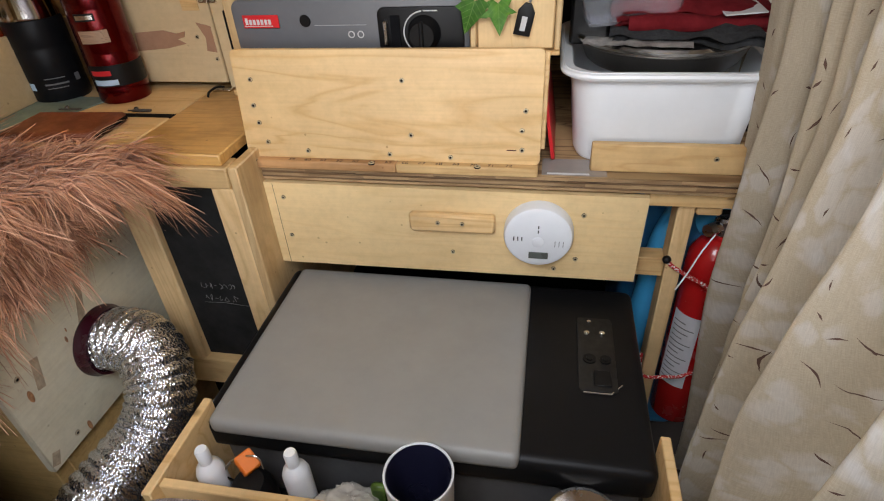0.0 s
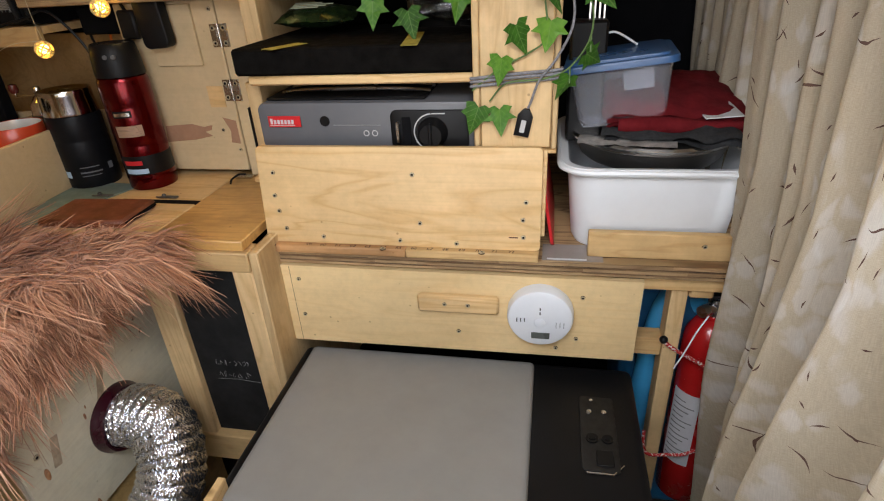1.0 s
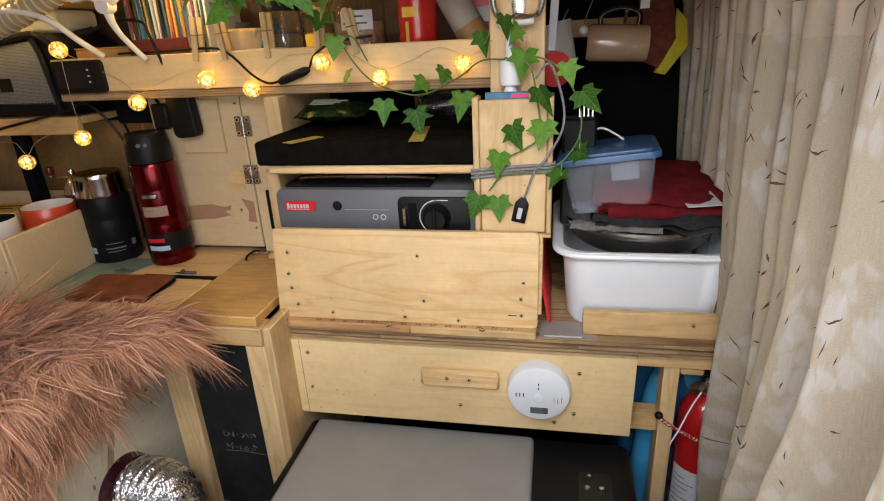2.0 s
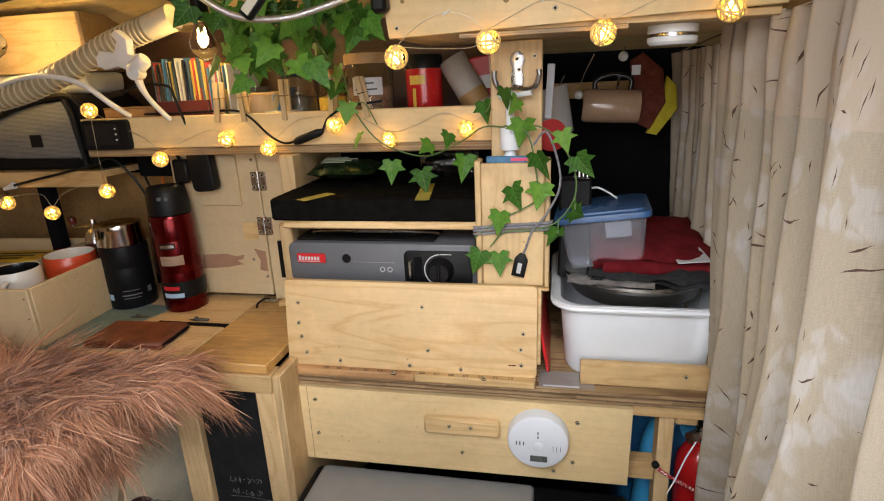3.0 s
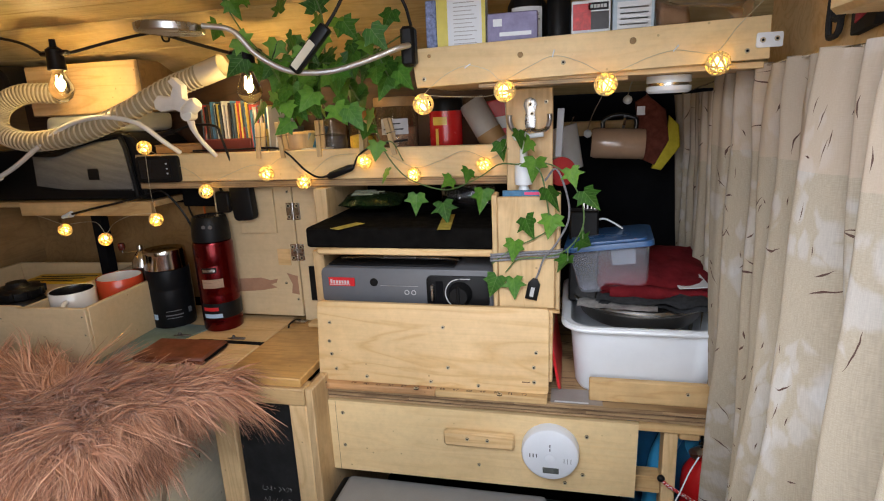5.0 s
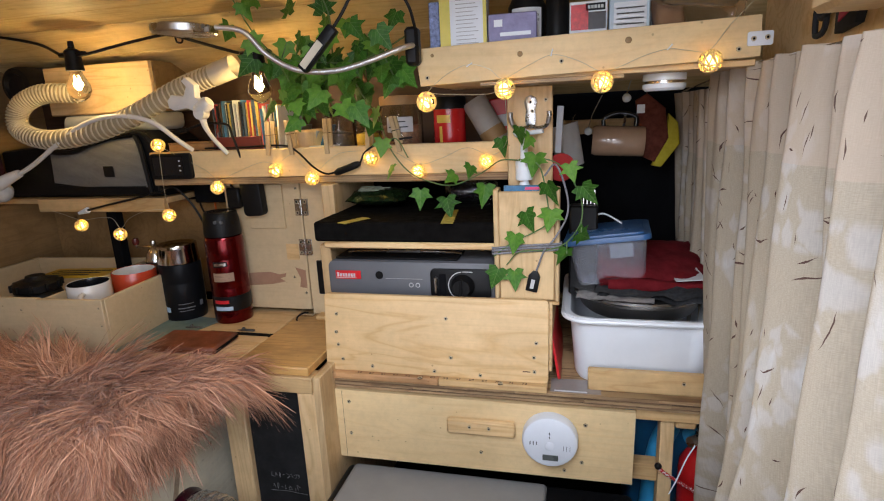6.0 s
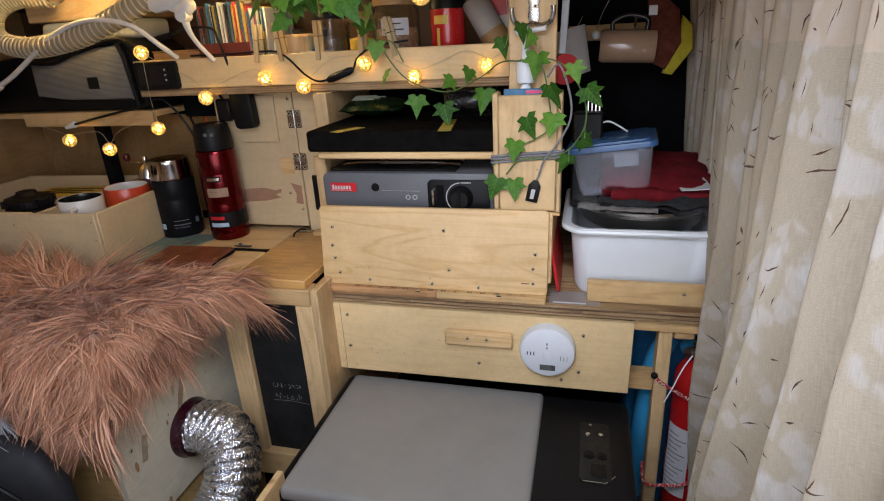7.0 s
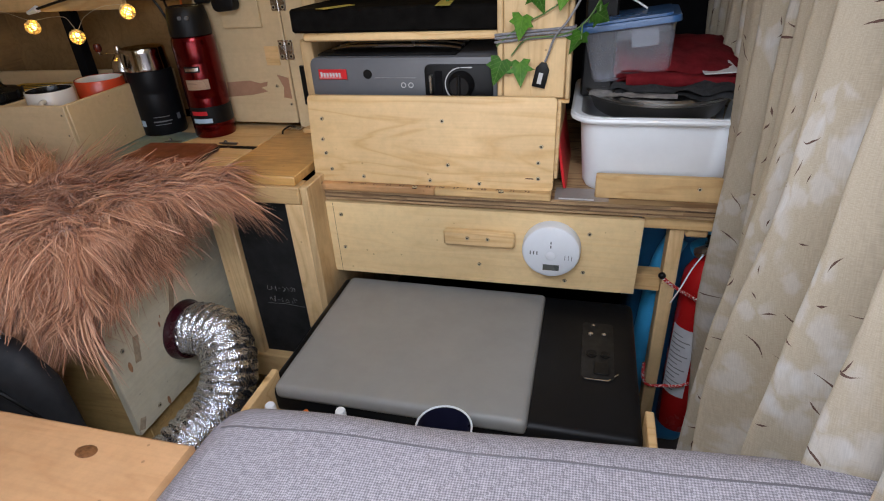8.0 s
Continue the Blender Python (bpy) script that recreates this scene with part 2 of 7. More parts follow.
bm = B()
box(bm, 0.58, 0.62, -2.2, -0.94, 0.0, 1.62, 0)
box(bm, 0.58, 0.62, -0.10, 0.62, 0.0, 1.62, 0)
box(bm, 0.58, 0.62, -0.94, -0.10, 0.0, 0.31, 0)
box(bm, 0.58, 0.62, -0.94, -0.10, 1.05, 1.62, 0)
tagged(part("wall_east", bm, M_ply_pale), "pale plywood wall with an assumed window behind the curtain", "", "", "structure")
# window and frame are assumed; the curtain hides them
glazing = tagged(new("assumed_window_1"), "assumed side window with a plain frame, unseen behind the curtain", "", "", "structure")
for y0, y1, z0, z1 in ((-0.94, -0.90, 0.31, 1.05), (-0.14, -0.10, 0.31, 1.05), (-0.8995, -0.1405, 0.31, 0.35), (-0.8995, -0.1405, 1.01, 1.05)):
    boxpart("window_frame", (0.604, 0.622, y0, y1, z0, z1), M_blackp, glazing, 0.002)
pane = boxpart("pane", (0.610, 0.614, -0.8995, -0.1405, 0.3505, 1.0095), clear("window_glass", (1, 1, 1), 0.0), glazing, 0.0)
pane.visible_shadow = False
bm = B()
box(bm, -1.5, -0.75, -2.24, -2.2, 0.0, 1.62, 0)
box(bm, -0.75, 0.75, -2.24, -2.2, 0.0, 0.3, 0)
box(bm, -0.75, 0.75, -2.24, -2.2, 1.55, 1.62, 0)
tagged(part("wall_south", bm, M_brown_ply), "unseen rear end of the van round an assumed open door", "", "", "structure")

# boarded ceiling, with a slope down to the back wall
bm = B()
for i in range(17):
    y1 = 0.16 - i * 0.14
    # unseen hatch hole, cut to let the added overhead lamp in
    if 5 <= i <= 9:
        box(bm, -1.46, -0.26, y1 - 0.138, y1, 1.475, 1.49, 0.002)
        box(bm, 0.42, 0.62, y1 - 0.138, y1, 1.475, 1.49, 0.002)
    else:
        box(bm, -1.46, 0.62, y1 - 0.138, y1, 1.475, 1.49, 0.002)
for i in range(4):
    a = pose(0, 0.16, 1.475, -24, 0, 0)
    box(bm, -1.46, 0.62, i * 0.12 + 0.001, i * 0.12 + 0.119, 0, 0.014, 0.002, 1, a)
tagged(part("ceiling", bm, M_ceil), "varnished pine board ceiling of the van", "", "", "structure")


# ---- left cabinet with the chalkboard ----
cab = thing("corner_cabinet", "pine-framed cabinet with a chalkboard door panel and plywood counter", "cabinet", pose(0, 0, 0))
boxpart("stud", (-0.394, -0.357, -0.065, -0.03, 0.30, 0.722), M_pine_z, cab, 0.003)
boxpart("stud", (-0.568, -0.52, -0.065, -0.03, 0.30, 0.722), M_pine_z, cab, 0.003)
boxpart("rail", (-0.568, -0.357, -0.069, -0.03, 0.7225, 0.757), M_pine_x, cab, 0.002)
boxpart("rail", (-0.568, -0.357, -0.070, -0.03, 0.28, 0.345), M_pine_x, cab, 0.002)
M_chalk = paint("chalkboard_paint", (0.014, 0.014, 0.014), 0.75, var=0.5, scale=9)
bsdf(M_chalk).inputs["Specular IOR Level"].default_value = 0.2
chalk = boxpart("chalkboard", (-0.53, -0.395, -0.05, -0.042, 0.335, 0.73), M_chalk, cab, 0.001, "black chalkboard with faint chalk writing")
boxpart("side_panel", (-0.3565, -0.341, -0.066, 0.60, 0.30, 0.757), M_pine_z, cab, 0.002)
boxpart("counter_board", (-0.5295, -0.365, -0.062, 0.30, 0.757, 0.775), M_counter, cab, 0.002, "worn varnished plywood counter board")
boxpart("counter_board", (-1.40, -0.531, -0.062, 0.30, 0.757, 0.775), M_ply, cab, 0.002, "pale plywood counter board")

# ---- bench with the vent panel ----
bench = thing("bench_box", "plywood bench box with a whitewashed vent panel on its side", "bench", pose(0, 0, 0))
boxpart("body", (-1.40, -0.645, -0.325, -0.075, 0.02, 0.755), M_bench, bench, 0.002, "golden plywood carcass")
boxpart("side_panel", (-0.645, -0.630, -0.332, 0.06, 0.345, 0.757), M_panel, bench, 0.002, "whitewashed plywood side panel")
boxpart("lower_panel", (-0.66, -0.642, -0.30, 0.06, 0.02, 0.345), M_bench, bench, 0.001)
boxpart("bench_top", (-1.40, -0.60, -0.34, -0.064, 0.757, 0.772), M_ply, bench, 0.002)

# ---- shelf over the fridge ----
unit = thing("kitchen_shelf", "plywood kitchen shelf on a pine frame above the cooler", "shelf", pose(0, 0, 0))
boxpart("shelf_board", (-0.373, 0.42, 0.002, 0.60, 0.706, 0.727), M_edge, unit, 0.002, "rough plywood shelf board with layered edge")
M_rosy = wood("reddish_pine_strip", (0.66, 0.37, 0.16), (0.42, 0.20, 0.07), "x", fibre=0.5, stain=0.35)
boxpart("front_strip", (-0.376, -0.118, -0.006, 0.040, 0.7275, 0.742), M_rosy, unit, 0.002, "reddish pine strip with pencilled inch marks")
boxpart("front_strip", (-0.1175, 0.092, -0.0065, 0.040, 0.7275, 0.742), M_pine_x, unit, 0.002, "pale pine strip with pencilled inch marks")
M_ply_dark = wood("dark_ply_layer", (0.20, 0.115, 0.055), (0.07, 0.035, 0.018), "x", knots=False, stain=0.5, depth=0.9)
M_ply_mid = wood("middle_ply_layer", (0.50, 0.33, 0.17), (0.30, 0.17, 0.08), "x", knots=False, stain=0.4, depth=0.8)
rl0 = random.Random(17)
for z0, z1, y, mm in ((0.7215, 0.727, -0.0005, M_ply_mid), (0.7185, 0.7213, 0.0008, M_ply_dark), (0.7135, 0.7183, -0.0012, M_ply_mid), (0.7105, 0.7133, 0.0010, M_ply_dark), (0.7062, 0.7103, 0.0, M_ply_mid)):
    x = -0.373
    while x < 0.42:
        x1 = min(0.42, x + rl0.uniform(0.05, 0.16))
        boxpart("ply_layer", (x, x1 - 0.0004, y + rl0.uniform(-0.0009, 0.0009), 0.0018, z0 + rl0.uniform(0, 0.0006), z1), mm, unit, 0.0)
        x = x1
boxpart("rail", (0.2525, 0.42, 0.012, 0.05, 0.680, 0.7055), M_pine_x, unit, 0.001)
boxpart("rail", (0.2525, 0.298, 0.03, 0.06, 0.540, 0.575), M_pine_x, unit, 0.001)
boxpart("stud", (0.2985, 0.323, 0.022, 0.06, 0.02, 0.6795), M_pine_z, unit, 0.002)
boxpart("block", (0.324, 0.36, 0.02, 0.05, 0.662, 0.6795), M_pine_x, unit, 0.003)

drawer = thing("drawer", "pale plywood drawer with a wooden bar handle", "drawer", pose(0, 0, 0))
bm = B()
plate(bm, [(-0.354, 0.702), (-0.357, 0.66), (-0.348, 0.556), (-0.339, 0.546), (0.2495, 0.551), (0.2515, 0.701)], 0.012, pose(0, -0.004, 0))
part("drawer_front", bm, M_ply_pale, drawer)
boxpart("drawer_body", (-0.33, 0.235, 0.009, 0.40, 0.56, 0.69), M_ply, drawer)
boxpart("scribed_line", (-0.3265, -0.3258, -0.0044, -0.0042, 0.547, 0.70), M_dark_wood, drawer, 0.0)
boxpart("handle", (-0.102, 0.032, -0.019, -0.0045, 0.633, 0.665), M_ply, drawer, 0.004, "planed wooden bar handle")
screws(drawer, [(-0.312, 0.676), (-0.313, 0.603), (0.163, 0.668), (0.157, 0.588), (-0.037, 0.588), (0.125, 0.567)], -0.005)
screws(drawer, [(-0.056, 0.651), (-0.018, 0.651)], -0.0195)

# ---- stove bin ----
bin_lean = pose(0, 0.006, 0.742, -7, 0, 0)
stove_bin = thing("stove_bin", "birch plywood stove bin with screwed front", "bin", bin_lean)
bm = B()
plate(bm, round_rect(-0.359, 0.094, 0.0, 0.160, 0.008), 0.012, None, 0.0015)
part("front_panel", bm, M_ply, stove_bin)
boxpart("side_panel", (-0.345, -0.333, 0.0125, 0.20, 0.0, 0.150), M_ply, stove_bin)
boxpart("side_panel", (0.088, 0.100, 0.0125, 0.20, 0.02, 0.155), M_ply, stove_bin)

# ---- stove ----
stove = thing("camp_stove", "grey portable gas stove with black control panel", "stove", pose(-0.188, 0.07, 0.88))
M_stove = paint("grey_enamel", (0.115, 0.118, 0.128), 0.38, var=0.08)
bm = B()
plate(bm, round_rect(-0.178, 0.178, 0.0, 0.078, 0.014), 0.24, None, 0.004)
part("body", bm, M_stove, stove)
bm = B()
plate(bm, round_rect(0.045, 0.168, 0.004, 0.066, 0.010), 0.006, pose(0, -0.005, 0), 0.002)
part("control_panel", bm, M_blackp, stove, "glossy black control panel")

# ---- black slab on a board ----
slab_board = thing("plywood_tray", "plywood board on side cleats under the foam", "board", pose(0, 0, 0))
boxpart("board", (-0.363, -0.008, 0.055, 0.34, 0.988, 1.002), M_ply, slab_board, 0.003)
foam = thing("foam_slab", "black foam slab with worn yellow tape", "foam pad", pose(0, 0, 0))
M_foam = paint("black_foam", (0.006, 0.0055, 0.005), 0.95, var=0.4, scale=60, grain=400)
bsdf(M_foam).inputs["Specular IOR Level"].default_value = 0.03
boxpart("pad", (-0.381, -0.008, 0.052, 0.34, 1.003, 1.043), M_foam, foam, 0.004)

# ---- left shelf ----
lshelf = thing("wall_shelf", "pale wooden shelf with a raised front board", "shelf", pose(0, 0, 0))
boxpart("front_board", (-0.85, 0.016, 0.17, 0.182, 1.124, 1.187), M_ply_pale, lshelf, 0.002)
boxpart("shelf_board", (-0.85, 0.016, 0.172, 0.40, 1.108, 1.1235), M_edge, lshelf, 0.002)

# ---- door ----
door = thing("cabinet_door", "whitewashed plywood cabinet door on two hinges", "cabinet door", pose(0, 0, 0))
boxpart("panel", (-0.70, -0.4970, 0.225, 0.238, 0.786, 1.105), M_white_wood, door, 0.002)
jamb = thing("hinge_panel", "narrow white painted panel beside the cabinet door", "panel", pose(0, 0, 0))
boxpart("panel", (-0.4945, -0.405, 0.225, 0.238, 0.776, 1.105), M_white_wood, jamb, 0.002)

# ---- post and planter ----
post = thing("shelf_post", "pine post with a steel double hook", "post", pose(0, 0, 0))
boxpart("post", (0.015, 0.097, 0.085, 0.103, 0.742, 1.2865), M_pine_z, post, 0.002)
planter = thing("wooden_caddy", "tall open-topped pine caddy with soap inside", "caddy", pose(0, 0, 0))
boxpart("front_panel", (0.001, 0.103, 0.045, 0.053, 0.895, 1.102), M_pine_z, planter, 0.002)
boxpart("side_panel", (-0.009, 0.0005, 0.044, 0.0845, 0.893, 1.106), M_pine_z, planter, 0.002)
boxpart("side_panel", (0.1035, 0.112, 0.044, 0.0845, 0.893, 1.106), M_pine_z, planter, 0.002)

# ---- tub ----
tub = thing("wash_tub", "white plastic wash tub with rolled rim", "tub", pose(0.26, 0.19, 0.728))
bm = B()
def ring(hw, hd, z, r, n=6):
    return [bm.verts.new((x, y, z)) for x, y in round_rect(-hw, hw, -hd, hd, r, n)]
rs = [ring(0.098, 0.118, 0.003, 0.03), ring(0.112, 0.133, 0.0, 0.035), ring(0.118, 0.140, 0.012, 0.04), ring(0.128, 0.148, 0.125, 0.042), ring(0.139, 0.158, 0.127, 0.045),
      ring(0.141, 0.160, 0.133, 0.045), ring(0.139, 0.158, 0.139, 0.045), ring(0.128, 0.149, 0.138, 0.042), ring(0.124, 0.145, 0.130, 0.04), ring(0.114, 0.136, 0.014, 0.036), ring(0.10, 0.12, 0.008, 0.03)]
for a, b in zip(rs, rs[1:]):
    for i in range(len(a)):
        j = (i + 1) % len(a)
        bm.faces.new((a[i], a[j], b[j], b[i]))
bm.faces.new(rs[0]); bm.faces.new(rs[-1])
part("tub", bm, M_white, tub)
bm = B()
rim_pts = [(x, y, 0.1335) for x, y in round_rect(-0.1405, 0.1405, -0.1595, 0.1595, 0.045, 8)]
tube(bm, rim_pts + rim_pts[:1], 0.0048, 8, False)
part("rolled_rim", bm, M_white, tub)
lip = thing("retaining_strip", "pine strip screwed on edge before the tub", "wood strip", pose(0, 0, 0))
boxpart("strip", (0.166, 0.40, 0.022, 0.036, 0.7275, 0.770), M_pine_x, lip, 0.002)
screws(lip, [(0.334, 0.752)], 0.0215)

# ---- fridge ----
fridge = thing("cooler_box", "black electric cooler with a warm grey lid panel", "cooler", pose(0, 0, 0))
bm = B()
box(bm, -0.335, 0.254, -0.324, 0.02, 0.462, 0.515, 0.016, 4)
part("lid_frame", bm, M_blackp, fridge, "black plastic lid frame")
bm = B()
box(bm, -0.325, 0.245, -0.308, 0.015, 0.0, 0.4615, 0.02, 3)
# shade below the lid is put into this darker grey
part("body", bm, paint("shaded_grey_plastic", (0.09, 0.09, 0.092), 0.5, grain=900), fridge, "grey plastic body, darkened for the shade below the lid")
bm = B()
box(bm, -0.316, 0.092, -0.328, 0.010, 0.496, 0.525, 0.012, 4)
part("lid_panel", bm, M_greyp, fridge, "warm grey lid panel")

# ---- overhead shelf ----
over = thing("overhead_shelf", "pale pine overhead shelf with a deep front board", "shelf", pose(0, 0, 0))
bm = B()
plate(bm, [(-0.118, 1.292), (0.400, 1.306), (0.398, 1.364), (-0.125, 1.352)], 0.014, pose(0, -0.02, 0), 0.002)
part("front_board", bm, M_ply_pale, over)
boxpart("shelf_board", (-0.118, 0.398, -0.005, 0.26, 1.294, 1.304), M_ply, over, 0.001)
boxpart("lower_strip", (-0.017, 0.211, -0.016, 0.06, 1.287, 1.2935), M_edge, over, 0.001)

# ---- tray, cushion, table ----
tray = thing("storage_tray", "plywood storage trough in front of the cooler", "trough", pose(0, 0, 0))
boxpart("side_panel", (-0.330, -0.318, -0.44, -0.30, 0.0, 0.535), M_ply, tray)
boxpart("side_panel", (0.255, 0.267, -0.44, -0.28, 0.0, 0.535), M_ply, tray)
boxpart("front_panel", (-0.3175, 0.2545, -0.426, -0.414, 0.0, 0.531), M_ply, tray)
boxpart("bottom", (-0.3175, 0.2545, -0.4135, -0.33, 0.36, 0.372), M_ply, tray)
cushion = thing("seat_cushion", "grey tweed seat cushion", "cushion", pose(0, 0, 0))
table = thing("plank_table", "smooth pine plank table top with a knot", "table", pose(0, 0, 0))
M_table = wood("rosy_pine_plank", (0.74, 0.435, 0.215), (0.60, 0.31, 0.13), "x", fibre=0.2, stain=0.15, depth=0.4)
boxpart("plank", (-0.95, -0.275, -0.80, -0.535, 0.60, 0.632), M_table, table, 0.006)

# ---- curtain ----
def fabric_curtain():
    m = mat("printed_linen", 0.9)
    tc = node(m, "ShaderNodeTexCoord")

    def mapped(scale, rot=0, off=(0, 0, 0)):
        mp = node(m, "ShaderNodeMapping")
        mp.inputs["Scale"].default_value, mp.inputs["Location"].default_value = scale, off
        mp.inputs["Rotation"].default_value = (0, 0, radians(rot))
        link(m, tc, "UV", mp, "Vector")
        return mp

    def cells(src, out):
        v = node(m, "ShaderNodeTexVoronoi", Scale=1.0)
        v.voronoi_dimensions = "2D"
        link(m, src, out, v, "Vector")
        return v

    weave = node(m, "ShaderNodeTexNoise", Scale=1.0, Detail=3.0)
    link(m, mapped((150, 1200, 1)), 0, weave, "Vector")
    base = ramp(m, weave, 0, [(0.3, (0.42, 0.356, 0.258)), (0.7, (0.50, 0.432, 0.325))])
    wob = node(m, "ShaderNodeTexNoise", Scale=28.0, Detail=2.0)
    link(m, tc, "UV", wob, "Vector")
    # pale blossoms: overlapping soft petals gathered in clusters
    drift = node(m, "ShaderNodeTexNoise", Scale=38.0, Detail=2.0)
    link(m, tc, "UV", drift, "Vector")
    c = base
    for dens, turn, off, lo, hi, at in ((26, 10, (0, 0, 0), 0.34, 0.52, 0.55), (30, 40, (3.1, 1.7, 0), 0.30, 0.50, 0.535)):
        mp = mapped((dens, dens * 0.85, 1), turn, off)
        warp = node(m, "ShaderNodeVectorMath")
        warp.operation = "MULTIPLY_ADD"
        link(m, drift, 1, warp, 0)
        warp.inputs[1].default_value = (0.8, 0.8, 0)
        link(m, mp, 0, warp, 2)
        blob = ramp(m, cells(warp, 0), "Distance", [(lo, grey(0.36)), (hi, grey(0.0))])
        area = node(m, "ShaderNodeTexNoise", Scale=7.0, Detail=1.0)
        link(m, mapped((1, 1, 1), 0, off), 0, area, "Vector")
        where = ramp(m, area, 0, [(at, grey(0.0)), (at + 0.03, grey(1.0))])
        c = mix(m, mix(m, None, 0, blob, 0, where, "MULTIPLY"), 0, c, 0, (0.66, 0.665, 0.67))
    thread = node(m, "ShaderNodeTexNoise", Scale=1.0, Detail=2.0)
    link(m, mapped((900, 60, 1)), 0, thread, "Vector")
    c = mix(m, None, 0, c, 0, ramp(m, thread, 0, [(0.35, grey(0.86)), (0.65, grey(1.0))]), "MULTIPLY", 0.8)
    def calc(op, a, ao, v, vo=None):
        n = node(m, "ShaderNodeMath")
        n.operation = op
        link(m, a, ao, n, 0)
        if vo is None:
            n.inputs[1].default_value = v
        else:
            link(m, v, vo, n, 1)
        return n

    hem = node(m, "ShaderNodeSeparateXYZ")
    link(m, tc, "UV", hem, 0)
    top = calc("LESS_THAN", hem, 1, 0.125)
    c = mix(m, calc("MULTIPLY", top, 0, 0.5), 0, c, 0, (0.57, 0.455, 0.345))
    # printed twigs: one short bowed stroke to a cell, each at its own angle
    for dens, off, keep, half, wide in ((9.5, (0.3, 0.7, 0), 0.40, 0.17, 0.014), (14, (5.2, 1.9, 0), 0.44, 0.16, 0.019), (19, (2.6, 8.4, 0), 0.60, 0.12, 0.026), (8, (7.7, 3.1, 0), 0.50, 0.17, 0.011)):
        mp = mapped((dens, dens, 1), 0, off)
        v = cells(mp, 0)
        rel = node(m, "ShaderNodeVectorMath")
        rel.operation = "SUBTRACT"
        link(m, mp, 0, rel, 0)
        link(m, v, "Position", rel, 1)
        pick = node(m, "ShaderNodeSeparateColor")
        link(m, v, "Color", pick, 0)
        spin = node(m, "ShaderNodeVectorRotate")
        spin.rotation_type = "Z_AXIS"
        link(m, rel, 0, spin, "Vector")
        link(m, calc("MULTIPLY", pick, 1, 6.28), 0, spin, "Angle")
        xyz = node(m, "ShaderNodeSeparateXYZ")
        link(m, spin, 0, xyz, 0)
        along = calc("DIVIDE", calc("ABSOLUTE", xyz, 0, 0.0), 0, half)
        bow = calc("MULTIPLY", calc("MULTIPLY", xyz, 0, xyz, 0), 0, 1.1)
        rough_edge = calc("MULTIPLY", calc("SUBTRACT", wob, 0, 0.5), 0, 0.12)
        across = calc("ABSOLUTE", calc("ADD", calc("ADD", xyz, 1, bow, 0), 0, rough_edge, 0), 0, 0.0)
        taper = calc("MULTIPLY", calc("SUBTRACT", along, 0, 1.0), 0, -wide)
        ink_on = calc("LESS_THAN", across, 0, taper, 0)
        both = calc("MULTIPLY", ink_on, 0, calc("GREATER_THAN", pick, 0, keep), 0)
        c = mix(m, both, 0, c, 0, (0.10, 0.055, 0.04))
    link(m, c, 0, bsdf(m), "Base Color")
    bump(m, weave, 0, 0.3, 0.0005)
    # light passes through the thin cloth
    thru = node(m, "ShaderNodeBsdfTranslucent")
    link(m, c, 0, thru, "Color")
    both_sides = node(m, "ShaderNodeMixShader", Fac=0.2)
    link(m, bsdf(m), 0, both_sides, 1)
    link(m, thru, 0, both_sides, 2)
    link(m, both_sides, 0, m.node_tree.nodes["Material Output"], "Surface")
    return m


M_curtain = fabric_curtain()


def cloth_sheet(name, place, nu, nv, width, height, parent, label=""):
    """A hanging sheet: place(u, v) gives the point, u along the rail, v downwards; UVs in metres."""
    bm = B()
    uvl = bm.loops.layers.uv.new("UVMap")
    grid = [[bm.verts.new(place(i / nu, j / nv)) for i in range(nu + 1)] for j in range(nv + 1)]
    mid = grid[nv // 2]
    run = [0.0]
    for a, b in zip(mid, mid[1:]):
        run.append(run[-1] + (b.co - a.co).length)
    for j in range(nv):
        for i in range(nu):
            f = bm.faces.new((grid[j][i], grid[j][i + 1], grid[j + 1][i + 1], grid[j + 1][i]))
            for lp, (a, b) in zip(f.loops, ((i, j), (i + 1, j), (i + 1, j + 1), (i, j + 1))):
                lp[uvl].uv = (run[a], b / nv * height)
    me = bpy.data.meshes.new(name)
    bm.to_mesh(me)
    bm.free()
    me.materials.append(M_curtain)
    me.shade_smooth()
    ob = new(name, me)
    ob.parent = parent
    return tagged(ob, label) if label else ob


def folds(s, v):
    """Depth of the folds at s metres along the rail; they widen and lean downwards."""
    w = s + 0.05 * v * math.sin(3 * s + 1) + 0.02 * math.sin(9 * v + 5 * s) * v
    a = (0.45 + 0.75 * v) * math.sin(2 * math.pi * w / 0.125 + 1.3 * math.sin(6.3 * w)) + (1.0 - 0.25 * v) * math.sin(2 * math.pi * w / 0.066 + 2.4 * math.sin(7.1 * w + v)) * (0.55 + 0.45 * math.sin(9.7 * w + 0.6) ** 2)
    a = math.copysign(abs(a) ** 0.8, a)
    return a * (0.018 + 0.019 * min(1, v * 1.8)) * (0.75 + 0.35 * math.sin(2.2 * s + 0.8))


def wrinkle(s, z):
    """Small creases and slack in the cloth."""
    top = max(0.0, z - 1.0) / 0.3
    return 0.009 * noise.noise(V(s * 15 + 0.8 * z, z * 2.2, 0.3)) + 0.0042 * noise.noise(V(s * 44 + 3 * z, z * 6, 4.1)) + 0.0045 * top * math.sin(2 * math.pi * s / 0.031 + 3 * math.sin(11 * s))


